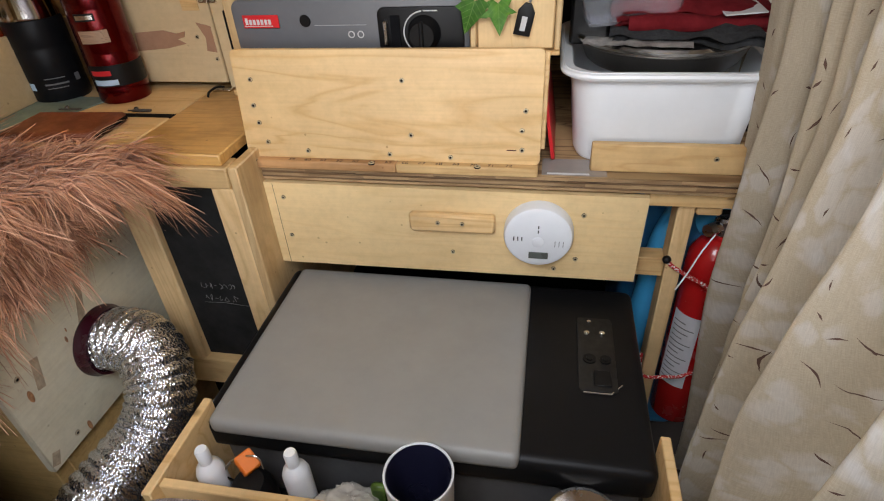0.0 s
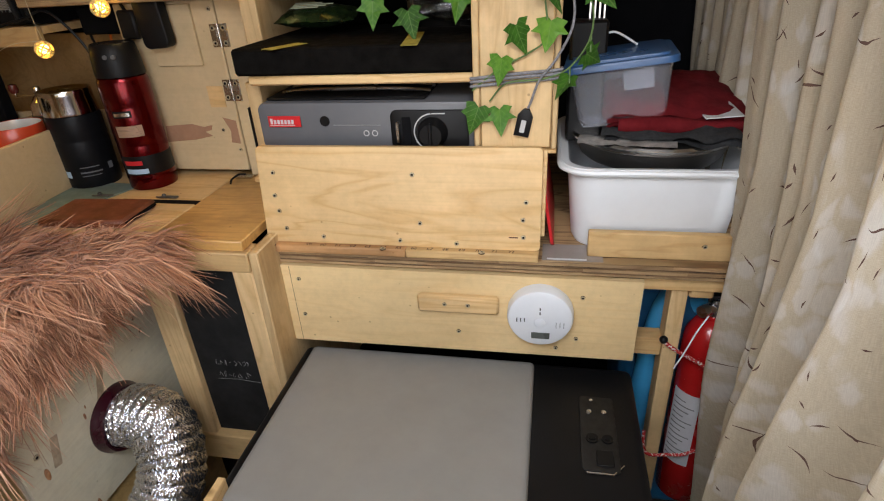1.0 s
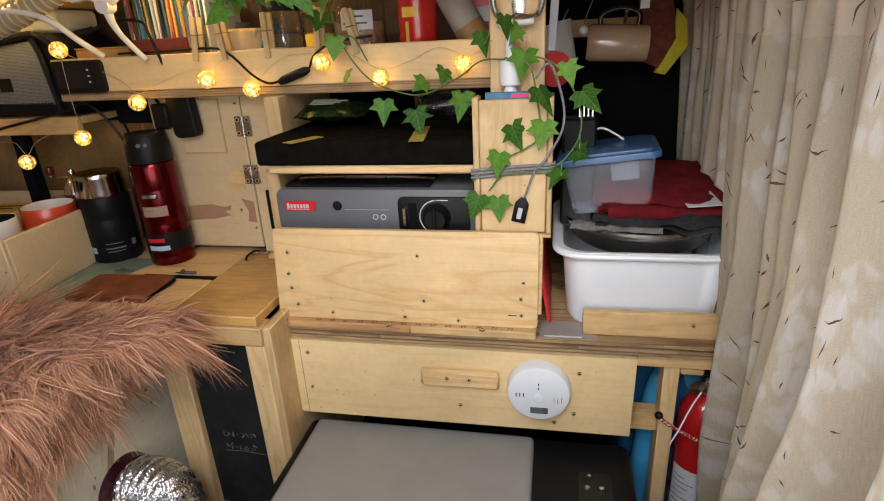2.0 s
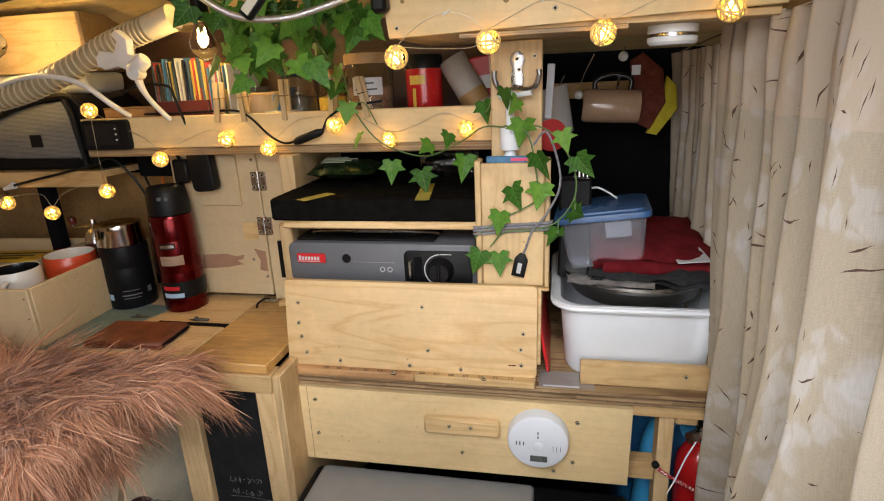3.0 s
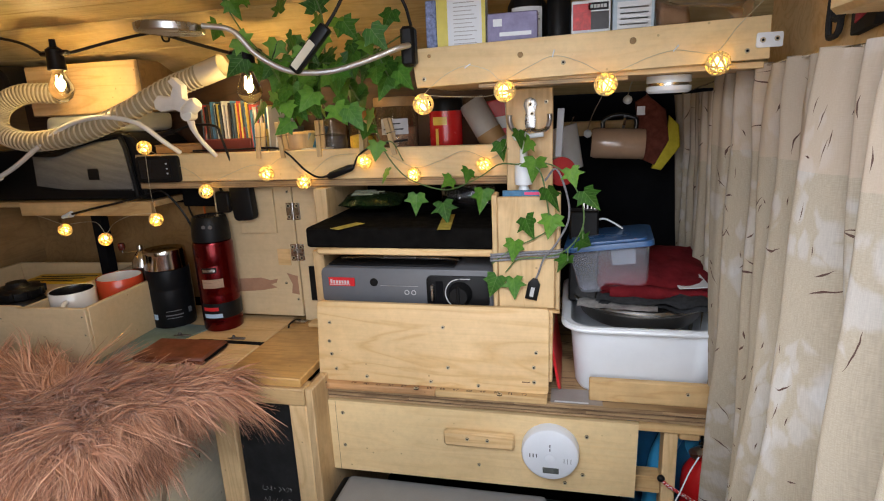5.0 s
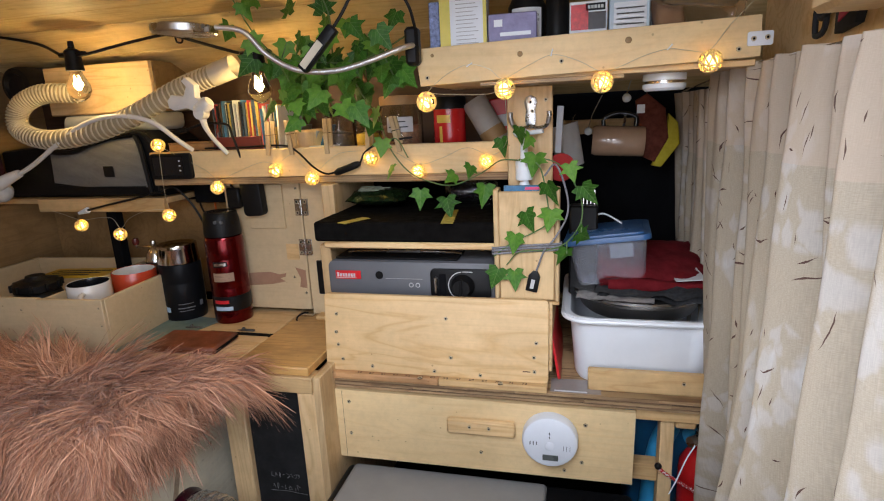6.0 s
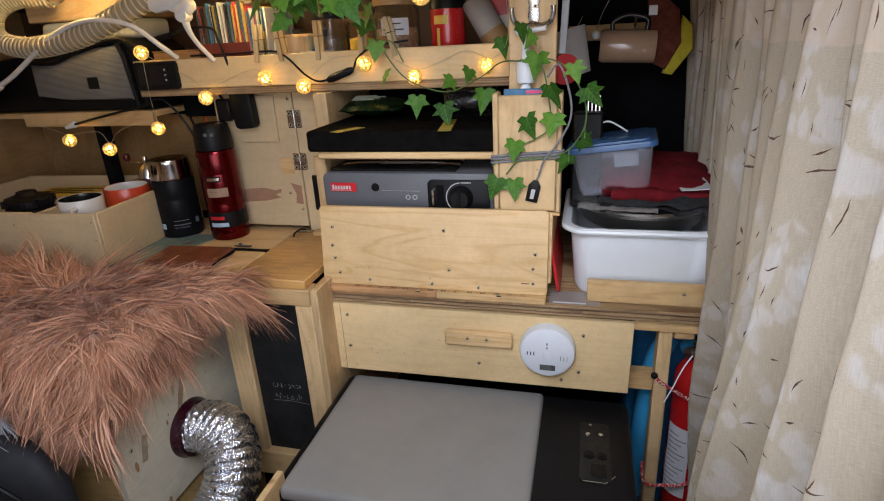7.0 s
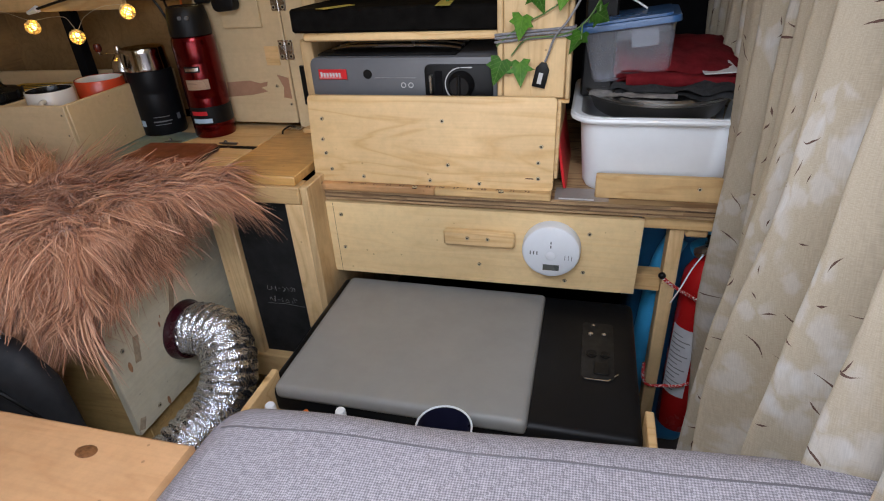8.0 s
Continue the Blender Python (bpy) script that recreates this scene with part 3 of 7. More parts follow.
def near_sheet(u, v):
    z = 1.303 - 0.006 * math.sin(u * math.pi * 9) ** 2 - 1.20 * v
    back = 0.03 if z < 0.9 else 0.03 + 0.12 * min(1, (z - 0.9) / 0.35)
    y = back - u * (0.95 + back)
    s = u * 1.25
    free = 1 - math.exp(-(u / 0.05) ** 2)
    edge = 0.358 + 0.068 * max(0, 0.90 - z) + 0.03 * max(0, z - 0.95)
    x = edge + free * (0.034 + folds(s, v) * 1.25 + wrinkle(s, z) + 0.012 * math.sin(v * 4 + u * 6) + 0.03 * v * v - 0.068 * 0.8 * max(0, 0.90 - z))
    return V(x, y, z)


def far_sheet(u, v):
    z = 1.268 - 0.52 * v
    y = 0.58 - u * 0.42
    return V(0.385 + 0.8 * folds(u * 0.9 + 2.0, v * 0.5) + wrinkle(u * 0.9 + 2, z) + 0.025 * v, y, z)


curtain = thing("curtain", "beige linen curtain printed with twigs and pale blossoms", "curtain", pose(0, 0, 0))
cloth_sheet("panel", near_sheet, 420, 90, 1.3, 1.2, curtain)
cloth_sheet("panel", far_sheet, 110, 24, 0.8, 0.5, curtain)
bm = B()
tube(bm, spline([(0.412, -0.95, 1.299), (0.408, -0.4, 1.299), (0.402, 0.1, 1.296), (0.39, 0.6, 1.268)], 6), 0.0016, 6)
part("curtain_wire", bm, M_steel, curtain, "thin steel curtain wire")

# ---- faux fur rug ----
def fur_rug():
    rug = thing("fur_rug", "dusty pink shaggy faux fur rug draped over the bench", "rug", pose(0, 0, 0))
    rng = np.random.default_rng(5)
    m = mat("pink_fur_fibre", 0.55)
    geo = node(m, "ShaderNodeNewGeometry")
    mp = coords(m, (14, 14, 14))
    n = node(m, "ShaderNodeTexNoise", Scale=1.0, Detail=3.0)
    link(m, mp, 0, n, "Vector")
    add = node(m, "ShaderNodeMath")
    add.operation = "MULTIPLY_ADD"
    add.inputs[1].default_value = 0.55
    link(m, geo, "Random Per Island", add, 0)
    half = node(m, "ShaderNodeMath")
    half.operation = "MULTIPLY"
    half.inputs[1].default_value = 0.5
    link(m, n, 0, half, 0)
    link(m, half, 0, add, 2)
    r = ramp(m, add, 0, [(0.16, (0.15, 0.05, 0.022)), (0.45, (0.50, 0.225, 0.115)), (0.86, (0.86, 0.51, 0.325))])
    link(m, r, 0, bsdf(m), "Base Color")
    bsdf(m).inputs["Sheen Weight"].default_value = 0.3
    back = paint("fur_backing", (0.32, 0.15, 0.10), 0.95, var=0.3, scale=40)
    bm = B()
    box(bm, -1.38, -0.585, -0.352, -0.085, 0.7725, 0.788, 0.006, 2)
    box(bm, -1.38, -0.60, -0.358, -0.345, 0.60, 0.786, 0.005, 2)
    box(bm, -0.628, -0.600, -0.352, -0.085, 0.69, 0.786, 0.012, 2)
    box(bm, -0.62, -0.49, -0.19, -0.078, 0.7765, 0.788, 0.005, 2)
    part("backing", bm, back, rug)
    verts, faces = [], []
    whorl = np.array([-0.80, -0.22])
    for lock in range(4000):
        k = rng.random()
        if k < 0.56:
            y = rng.uniform(-0.35, -0.105)
            x = rng.uniform(-1.36, -0.565 + 0.09 * max(0.0, min(1.0, (y + 0.24) / 0.08)))
            root = np.array([x, y, 0.787])
            d = np.array([x, y]) - whorl
            ang = math.atan2(d[1], d[0]) + 0.6 * math.sin(19 * x + 8 * y) + 0.5 * math.sin(31 * y - 11 * x)
            out = np.array([math.cos(ang), math.sin(ang), 0.0])
            if out[1] > 0.2:
                out[1] *= 0.15
            nrm = np.array([0, 0, 1.0])
            over_edge = max(0, (x + 0.66) / 0.08) + max(0, (-0.28 - y) / 0.07)
        elif k < 0.80:
            x = rng.uniform(-1.36, -0.58)
            root = np.array([x, -0.355, rng.uniform(0.615, 0.79)])
            out = np.array([0.35 * math.sin(23 * x), -0.15, -1.0])
            nrm = np.array([0, -1.0, 0])
            over_edge = 0.5
        else:
            y = rng.uniform(-0.355, -0.07)
            root = np.array([-0.598, y, rng.uniform(0.69 + max(0, (y + 0.2) * 0.45), 0.79)])
            out = np.array([0.12, -0.1 + 0.3 * math.sin(25 * y), -0.9 + 0.9 * max(0, (y + 0.16) * 5)])
            nrm = np.array([1.0, 0, 0])
            over_edge = 0.4
        out = out / np.linalg.norm(out) + rng.normal(0, 0.36, 3)
        length = rng.uniform(0.05, 0.095) * (1.0 if k < 0.80 else 0.8)
        lift = rng.uniform(0.08, 0.65) * (1.0 if k < 0.80 else 0.5)
        if k < 0.56 and root[1] > -0.17:
            lift *= 0.55
        side = np.cross(out, nrm)
        side = side / (np.linalg.norm(side) + 1e-6)
        curl = rng.normal(0, 0.36)
        wave = rng.uniform(-0.09, 0.09)
        spread = rng.uniform(0.005, 0.010)
        for _ in range(20):
            off = (side * rng.normal() + np.cross(nrm, side) * rng.normal()) * spread
            stray = rng.normal(0, 0.14, 3)
            far = length * rng.uniform(0.75, 1.1)
            flat = side + 0.6 * nrm * rng.normal()
            w = rng.uniform(0.0006, 0.0015)
            base = len(verts)
            for s in (0.0, 0.25, 0.5, 0.75, 1.0):
                q = root + off * (1 - 0.72 * s) + far * ((out + stray) * s * 0.85 + nrm * lift * (s - 0.8 * s * s) + side * (curl * s * s + wave * math.sin(7 * s)))
                q = q + np.array([0, 0, -1.0]) * far * 0.35 * s * s * min(2.0, over_edge)
                ww = w * (1 - 0.85 * s)
                verts.append(tuple(q - flat * ww))
                verts.append(tuple(q + flat * ww))
            for j in range(4):
                faces.append((base + 2 * j, base + 2 * j + 1, base + 2 * j + 3, base + 2 * j + 2))
    me = bpy.data.meshes.new("fur")
    me.from_pydata(verts, [], faces)
    me.materials.append(m)
    ob = new("fur", me)
    ob.parent = rug
    tagged(ob, "long dusty pink pile", "", "", "stuff")


fur_rug()

# ---- foil duct ----
duct = thing("foil_duct", "flexible aluminium foil duct fixed to the vent panel", "duct", pose(0, 0, 0))
M_foil = mat("crinkled_foil", 0.27, 1.0, (0.84, 0.85, 0.88))
mpf = coords(M_foil, (1, 1, 0.6))
vf = node(M_foil, "ShaderNodeTexVoronoi", Scale=260.0)
link(M_foil, mpf, 0, vf, "Vector")
bump(M_foil, vf, "Distance", 0.8, 0.002)
path = spline([(-0.625, -0.153, 0.464), (-0.58, -0.150, 0.468), (-0.537, -0.160, 0.452), (-0.512, -0.195, 0.402), (-0.520, -0.240, 0.352), (-0.545, -0.300, 0.325), (-0.570, -0.36, 0.30), (-0.60, -0.43, 0.25), (-0.60, -0.47, 0.14), (-0.60, -0.48, 0.05)], 26)
bm = B()
turns = 33
tube(bm, path, lambda s: (0.0465 + 0.0035 * min(1, s * 8)) + 0.0055 * abs(math.sin(math.pi * turns * s)) ** 0.6, 64, False)
for v in bm.verts:
    v.co += 0.0024 * Vector((noise.noise(v.co * 130), noise.noise(v.co * 130 + V(7, 0, 0)), noise.noise(v.co * 130 + V(0, 7, 0)))) \
        + 0.0013 * Vector((noise.noise(v.co * 290), noise.noise(v.co * 290 + V(7, 0, 0)), noise.noise(v.co * 290 + V(0, 7, 0))))
part("foil_hose", bm, M_foil, duct)
bm = B()
lathe(bm, [(0.050, 0.0), (0.062, 0.0), (0.062, 0.005), (0.060, 0.008), (0.0575, 0.020), (0.053, 0.020), (0.050, 0.0)], 40, pose(-0.6295, -0.153, 0.464, 0, 90, 0))
part("collar", bm, paint("maroon_collar", (0.035, 0.003, 0.009), 0.25), duct, "dark maroon plastic collar")
# flat black disc on the panel, painted in for the duct's dark inside
bm = B()
lathe(bm, [(0, 0.001), (0.050, 0.001), (0.050, 0.0)], 30, pose(-0.6295, -0.153, 0.464, 0, 90, 0))
part("opening", bm, M_black, duct)
for y, z in ((-0.30, 0.525), (-0.272, 0.367), (-0.06, 0.66), (-0.05, 0.60), (-0.045, 0.57)):
    share("screw", SCREW, bench, pose(-0.6298, y, z, 0, 90, 0))

# tape residue and knots on the vent panel
M_tape = paint("tape_residue", (0.42, 0.33, 0.22), 0.7, var=0.3, scale=90)
for y, z, long, lean in ((-0.272, 0.508, 0.052, 14), (-0.155, 0.556, 0.080, 21), (-0.320, 0.366, 0.024, 28)):
    bm = B()
    box(bm, 0, 0.0006, -0.007, 0.007, -long / 2, long / 2, 0.0, 1, pose(-0.6299, y, z, -lean, 0, 0))
    part("tape_mark", bm, M_tape, bench, "brown tape residue")
M_knot = paint("reddish_knot", (0.40, 0.20, 0.09), 0.7, var=0.5, scale=160)
for y, z, r in ((-0.298, 0.486, 0.009), (-0.248, 0.357, 0.008), (-0.207, 0.516, 0.005), (-0.20, 0.53, 0.003)):
    bm = B()
    lathe(bm, [(0, 0.0004), (r * 0.6, 0.0004), (r, 0.0)], 12, pose(-0.6299, y, z, 0, 90, 0) @ Matrix.Diagonal((1.3, 0.5, 1, 1)))
    part("knot", bm, M_knot, bench)

# ---- thermos flask and food jar ----
M_redm = paint("metallic_red_lacquer", (0.12, 0.0012, 0.003), 0.2, 0.85, var=0.12, coat=0.25)
M_matteblack = paint("matte_black_coating", (0.008, 0.008, 0.009), 0.36, var=0.3)
bsdf(M_matteblack).inputs["Specular IOR Level"].default_value = 0.14
M_label = paint("white_label", (0.52, 0.52, 0.52), 0.5)
M_bluelab = paint("pale_blue_label", (0.45, 0.6, 0.75), 0.5)


def wrap(parent, name, r, z0, z1, a0, a1, material, label="", n=10):
    """A label wrapped on a cylinder of radius r, from angle a0 to a1 in degrees."""
    bm = B()
    lo, hi = [], []
    for i in range(n + 1):
        a = radians(a0 + (a1 - a0) * i / n)
        for rr, bag in ((r, lo), (r + 0.0006, hi)):
            bag.append((bm.verts.new((rr * math.cos(a), rr * math.sin(a), z0)), bm.verts.new((rr * math.cos(a), rr * math.sin(a), z1))))
    for i in range(n):
        bm.faces.new((hi[i][0], hi[i + 1][0], hi[i + 1][1], hi[i][1]))
        bm.faces.new((hi[i][1], hi[i + 1][1], lo[i + 1][1], lo[i][1]))
        bm.faces.new((hi[i][0], hi[i + 1][0], lo[i + 1][0], lo[i][0]))
    return part(name, bm, material, parent, label)


flask = thing("vacuum_flask", "tall metallic red vacuum flask with a black stopper", "flask", pose(-0.684, 0.176, 0.7755) @ Matrix.Diagonal((1.03, 1.03, 0.95, 1)))
bm = B()
lathe(bm, [(0, 0), (0.042, 0), (0.0435, 0.004), (0.0435, 0.028), (0.0431, 0.030), (0.0435, 0.032), (0.0435, 0.09), (0.0431, 0.0925), (0.0435, 0.095), (0.0435, 0.165), (0.0431, 0.1675), (0.0435, 0.170), (0.0432, 0.215), (0.041, 0.222), (0.038, 0.224)], 48)
part("body", bm, M_redm, flask)
bm = B()
lathe(bm, [(0.037, 0.2245), (0.041, 0.2245), (0.0415, 0.232), (0.040, 0.262), (0.0365, 0.281), (0.034, 0.284), (0.030, 0.281), (0, 0.280)], 40)
part("stopper", bm, M_blackp, flask, "black plastic stopper")
bm = B()
lathe(bm, [(0, 0.2812), (0.029, 0.2812), (0.028, 0.2822), (0, 0.2825)], 32)
part("stopper_cap", bm, M_steel, flask, "steel disc on top")
bm = B()
for dx in (-0.008, 0.008):
    lathe(bm, [(0, 0.003), (0.004, 0.003), (0.0045, 0)], 12, pose(0.018 + dx, -0.0365, 0.262, 80, 0, 18))
part("buttons", bm, paint("grey_button", (0.10, 0.10, 0.10), 0.4), flask)
wrap(flask, "label_band", 0.0437, 0.033, 0.072, 240, 395, M_blackp, "black label band")
M_dim = paint("dim_grey_print", (0.15, 0.15, 0.155), 0.5)
wrap(flask, "white_label", 0.0444, 0.036, 0.046, 250, 305, M_bluelab)
wrap(flask, "red_bars", 0.0444, 0.054, 0.063, 250, 296, M_redp)
wrap(flask, "brand_plate", 0.0437, 0.150, 0.163, 262, 305, M_blackp)
wrap(flask, "brand_bars", 0.0444, 0.153, 0.160, 266, 301, M_steel)
wrap(flask, "worn_sticker", 0.0437, 0.112, 0.134, 258, 320, wood("sticker_paper", (0.42, 0.27, 0.17), (0.12, 0.07, 0.05), "x", knots=False, grain=4.0), "worn brown sticker")

jar = thing("food_jar", "black insulated food jar with a polished steel lid", "food jar", pose(-0.822, 0.178, 0.7755) @ Matrix.Diagonal((0.98, 0.98, 1.08, 1)))
bm = B()
lathe(bm, [(0, 0), (0.048, 0), (0.050, 0.004), (0.050, 0.03), (0.049, 0.033), (0.050, 0.036), (0.050, 0.085), (0.049, 0.088), (0.050, 0.091), (0.050, 0.128), (0.0485, 0.132), (0.046, 0.133)], 48)
part("body", bm, M_matteblack, jar)
bm = B()
lathe(bm, [(0.0475, 0.1335), (0.0495, 0.1335), (0.0498, 0.137), (0.0470, 0.166), (0.0480, 0.171), (0.0465, 0.175), (0.042, 0.174), (0.036, 0.169), (0, 0.168)], 48)
part("lid", bm, paint("polished_steel", (0.55, 0.53, 0.50), 0.1, 1.0, var=0.05), jar, "polished steel cup lid")
wrap(jar, "text_bars", 0.0502, 0.040, 0.0415, 290, 330, M_dim)
wrap(jar, "text_bars", 0.0502, 0.030, 0.0325, 288, 334, M_dim)
wrap(jar, "text_bars", 0.0502, 0.024, 0.0252, 290, 330, M_dim)
wrap(jar, "side_label", 0.0502, 0.03, 0.042, 350, 362, M_dim)
wrap(jar, "blue_label", 0.0502, 0.022, 0.034, 248, 264, M_bluelab)

# ---- counter things ----
M_leather = paint("brown_leather", (0.17, 0.045, 0.016), 0.5, var=0.35, scale=25, grain=500)
wallet = thing("leather_notebook", "brown leather notebook cover lying on the counter", "notebook", pose(-0.675, 0.005, 0.7755, 0, 0, 3))
boxpart("cover", (-0.082, 0.082, -0.046, 0.052, 0.0, 0.016), M_leather, wallet, 0.005)
boxpart("pages", (0.0, 0.083, -0.040, 0.046, 0.005, 0.011), M_black, wallet, 0.0)
mat_ob = thing("counter_mat", "grey-green rubber mat on the counter", "mat", pose(0, 0, 0))
bm = B()
plate(bm, [(-1.30, -0.058), (-0.775, -0.058), (-0.700, 0.16), (-1.30, 0.20)], 0.002, pose(0, 0, 0.7774, -90, 0, 0))
part("sheet", bm, paint("grey_green_rubber", (0.17, 0.23, 0.20), 0.7, scale=40), mat_ob)
strap = thing("counter_strip", "black strip on the counter with steel catches", "slot", pose(0, 0, 0))
# flat black strip laid on the board, not cut into it
boxpart("slot", (-0.69, -0.528, 0.075, 0.090, 0.7735, 0.7758), M_black, strap, 0.0)
for cx in (-0.74, -0.60):
    bm = B()
    box(bm, cx - 0.018, cx + 0.018, 0.096, 0.104, 0.7755, 0.779, 0.001)
    lathe(bm, [(0.003, 0.0), (0.004, 0.002), (0.003, 0.004)], 12, pose(cx - 0.01, 0.1, 0.779))
    tube(bm, spline([(cx - 0.02, 0.092, 0.780), (cx, 0.088, 0.782), (cx + 0.02, 0.094, 0.780)], 4), 0.0014, 6)
    part("catch", bm, paint("dull_zinc", (0.16, 0.15, 0.14), 0.45, 0.8), strap, "small steel toggle catch")
seam = thing("counter_batten", "short pine batten at the back of the counter", "batten", pose(0, 0, 0))
boxpart("batten", (-0.468, -0.38, 0.185, 0.215, 0.7752, 0.786), M_pine_x, seam, 0.002)
key = thing("latch_hook", "small black hook latch on a steel strike", "latch", pose(0, 0, 0))
boxpart("strike", (-0.522, -0.485, 0.204, 0.222, 0.7752, 0.780), M_steel, key, 0.001)
bm = B()
tube(bm, spline([(-0.50, 0.21, 0.783), (-0.505, 0.195, 0.788), (-0.512, 0.178, 0.784), (-0.510, 0.168, 0.779)], 5), 0.0021, 8)
part("hook", bm, M_blackp, key)

# open white wooden box with mugs
crate = thing("white_box", "open white painted wooden box holding mugs", "box", pose(-1.003, 0.03, 0.7775, 0, 0, 3))
W, D, Hh, BACK = 0.165, 0.095, 0.118, 0.25
boxpart("front_panel", (0.0, W, -D, -D + 0.009, 0, Hh), M_white_wood, crate)
boxpart("front_panel", (-0.36, -0.0005, -D + 0.006, -D + 0.015, 0, Hh), M_white_wood, crate, 0.0015, "creamy painted front board")
boxpart("side_panel", (W - 0.009, W, -D + 0.0095, BACK, 0, Hh), M_white_wood, crate)
boxpart("side_panel", (-0.36, -0.351, -D + 0.0155, BACK, 0, Hh), M_white_wood, crate)
boxpart("back_panel", (-0.36, W, BACK + 0.0005, BACK + 0.009, 0, Hh), M_white_wood, crate)
boxpart("divider", (0.0, 0.008, -D + 0.0155, BACK - 0.0005, 0, Hh - 0.004), M_white_wood, crate)
boxpart("bottom", (-0.350, W - 0.0095, -D + 0.0155, BACK - 0.0005, 0.03, 0.0395), M_white_wood, crate)

for x, z in ((0.155, 0.1), (0.155, 0.06), (0.155, 0.018), (-0.28, 0.03), (-0.05, 0.09)):
    share("screw", SCREW, crate, pose(x, -D + (0.0 if x > 0 else 0.006), z, 90, 0, 0) @ Matrix.Diagonal((0.55, 0.55, 0.4, 1)))


def mug(name, label, m, outer, inner, r=0.043, h=0.092, grip=None):
    t = thing(name, label, "mug", m)
    bm = B()
    lathe(bm, [(0, 0), (r * 0.9, 0), (r, 0.008), (r, h - 0.002), (r - 0.001, h), (r - 0.003, h - 0.0005)], 40)
    bmesh.ops.remove_doubles(bm, verts=bm.verts, dist=1e-6)
    part("body", bm, outer, t)
    bm = B()
    lathe(bm, [(r - 0.0031, h - 0.0006), (r - 0.004, h - 0.004), (r - 0.004, 0.01), (0, 0.008)], 40)
    part("inside", bm, inner, t)
    bm = B()
    tube(bm, spline([(r - 0.002, 0, h * 0.82), (r + 0.022, 0, h * 0.8), (r + 0.03, 0, h * 0.5), (r + 0.018, 0, h * 0.22), (r - 0.002, 0, h * 0.2)], 6), 0.0052, 10)
    part("handle", bm, grip or outer, t)
    return t


M_glaze_white = paint("white_glaze", (0.72, 0.70, 0.66), 0.2, var=0.05, coat=0.4)
M_glaze_black = paint("black_glaze", (0.01, 0.01, 0.011), 0.15)
M_glaze_red = paint("orange_red_glaze", (0.55, 0.06, 0.02), 0.22, var=0.1, coat=0.4)
mug("white_mug", "white ceramic mug with a black inside", pose(-0.942, 0.022, 0.8172, 0, 0, -60), M_glaze_white, M_glaze_black, 0.045)
mug("orange_mug", "orange-red ceramic mug with a white inside", pose(-0.915, 0.128, 0.8172, 0, 0, 120), M_glaze_red, M_glaze_white, 0.05)
gadget = thing("black_case", "small black rounded case lying in the box", "case", pose(-1.115, 0.04, 0.8172) @ Matrix.Diagonal((0.92, 0.92, 0.85, 1)))
bm = B()
lathe(bm, [(0, 0), (0.050, 0), (0.056, 0.02), (0.056, 0.062), (0.052, 0.07), (0.050, 0.072), (0.056, 0.076), (0.056, 0.095), (0.048, 0.102), (0.030, 0.104), (0.024, 0.110), (0.022, 0.116), (0, 0.117)], 10)
for k in range(10):
    box(bm, -0.006, 0.006, -0.0035, 0.0035, 0.078, 0.098, 0.001, 1, Matrix.Rotation(radians(36 * k + 18), 4, "Z") @ Matrix.Translation((0.053, 0, 0)))
part("case", bm, M_blackp, gadget)
booklet = thing("yellow_booklet", "yellow printed booklet lying in the white box", "booklet", pose(-1.16, 0.225, 0.862, 0, 0, 8))
boxpart("cover", (-0.12, 0.10, -0.04, 0.04, 0, 0.006), paint("yellow_card", (0.72, 0.47, 0.03), 0.5), booklet)
boxpart("pages", (-0.118, 0.098, -0.038, 0.038, -0.0445, -0.0002), M_white_wood, booklet, 0.001, "worn page block")
for k in range(3):
    boxpart("print_bar", (-0.10, 0.02 + 0.02 * k, -0.03 + 0.02 * k, -0.022 + 0.02 * k, 0.006, 0.0065), M_blackp, booklet, 0.0)

grinder = thing("pepper_mill", "dark wood and metal pepper mill with a crank", "pepper mill", pose(-0.932, 0.225, 0.8172) @ Matrix.Diagonal((0.9, 0.9, 0.8, 1)))
bm = B()
lathe(bm, [(0, 0), (0.030, 0), (0.030, 0.06), (0.024, 0.08), (0.028, 0.105), (0.028, 0.11), (0, 0.112)], 24)
part("body", bm, M_dark_wood, grinder)
bm = B()
lathe(bm, [(0.027, 0.1105), (0.024, 0.135), (0.012, 0.155), (0.007, 0.16), (0.009, 0.168), (0.006, 0.178), (0, 0.18)], 24)
part("cap", bm, M_steel, grinder)
bm = B()
tube(bm, [(0, 0, 0.157), (-0.02, -0.01, 0.159), (-0.045, -0.015, 0.157), (-0.046, -0.015, 0.165)], 0.0025, 6)
part("crank", bm, M_steel, grinder)
bm = B()
lathe(bm, [(0, 0.165), (0.007, 0.166), (0.010, 0.175), (0.008, 0.187), (0, 0.19)], 16, pose(-0.046, -0.015, 0))
part("knob", bm, paint("red_brown_lacquer", (0.10, 0.015, 0.01), 0.25), grinder, "red-brown lacquered knob")

# ---- cabinet door details ----
for z in (1.045, 0.947):
    bm = B()
    box(bm, -0.512, -0.499, 0.2225, 0.2248, z - 0.02, z + 0.02, 0.0005)
    box(bm, -0.493, -0.478, 0.2225, 0.2248, z - 0.02, z + 0.02, 0.0005)
    tube(bm, [(-0.496, 0.2235, z - 0.02), (-0.496, 0.2235, z + 0.02)], 0.003, 10)
    h = part("hinge", bm, M_steel, door, "steel butt hinge")
    for x in (-0.506, -0.485):
        for dz in (-0.013, 0.013):
            share("screw", SCREW, h, pose(x, 0.2222, z + dz, 90, 0, 0))
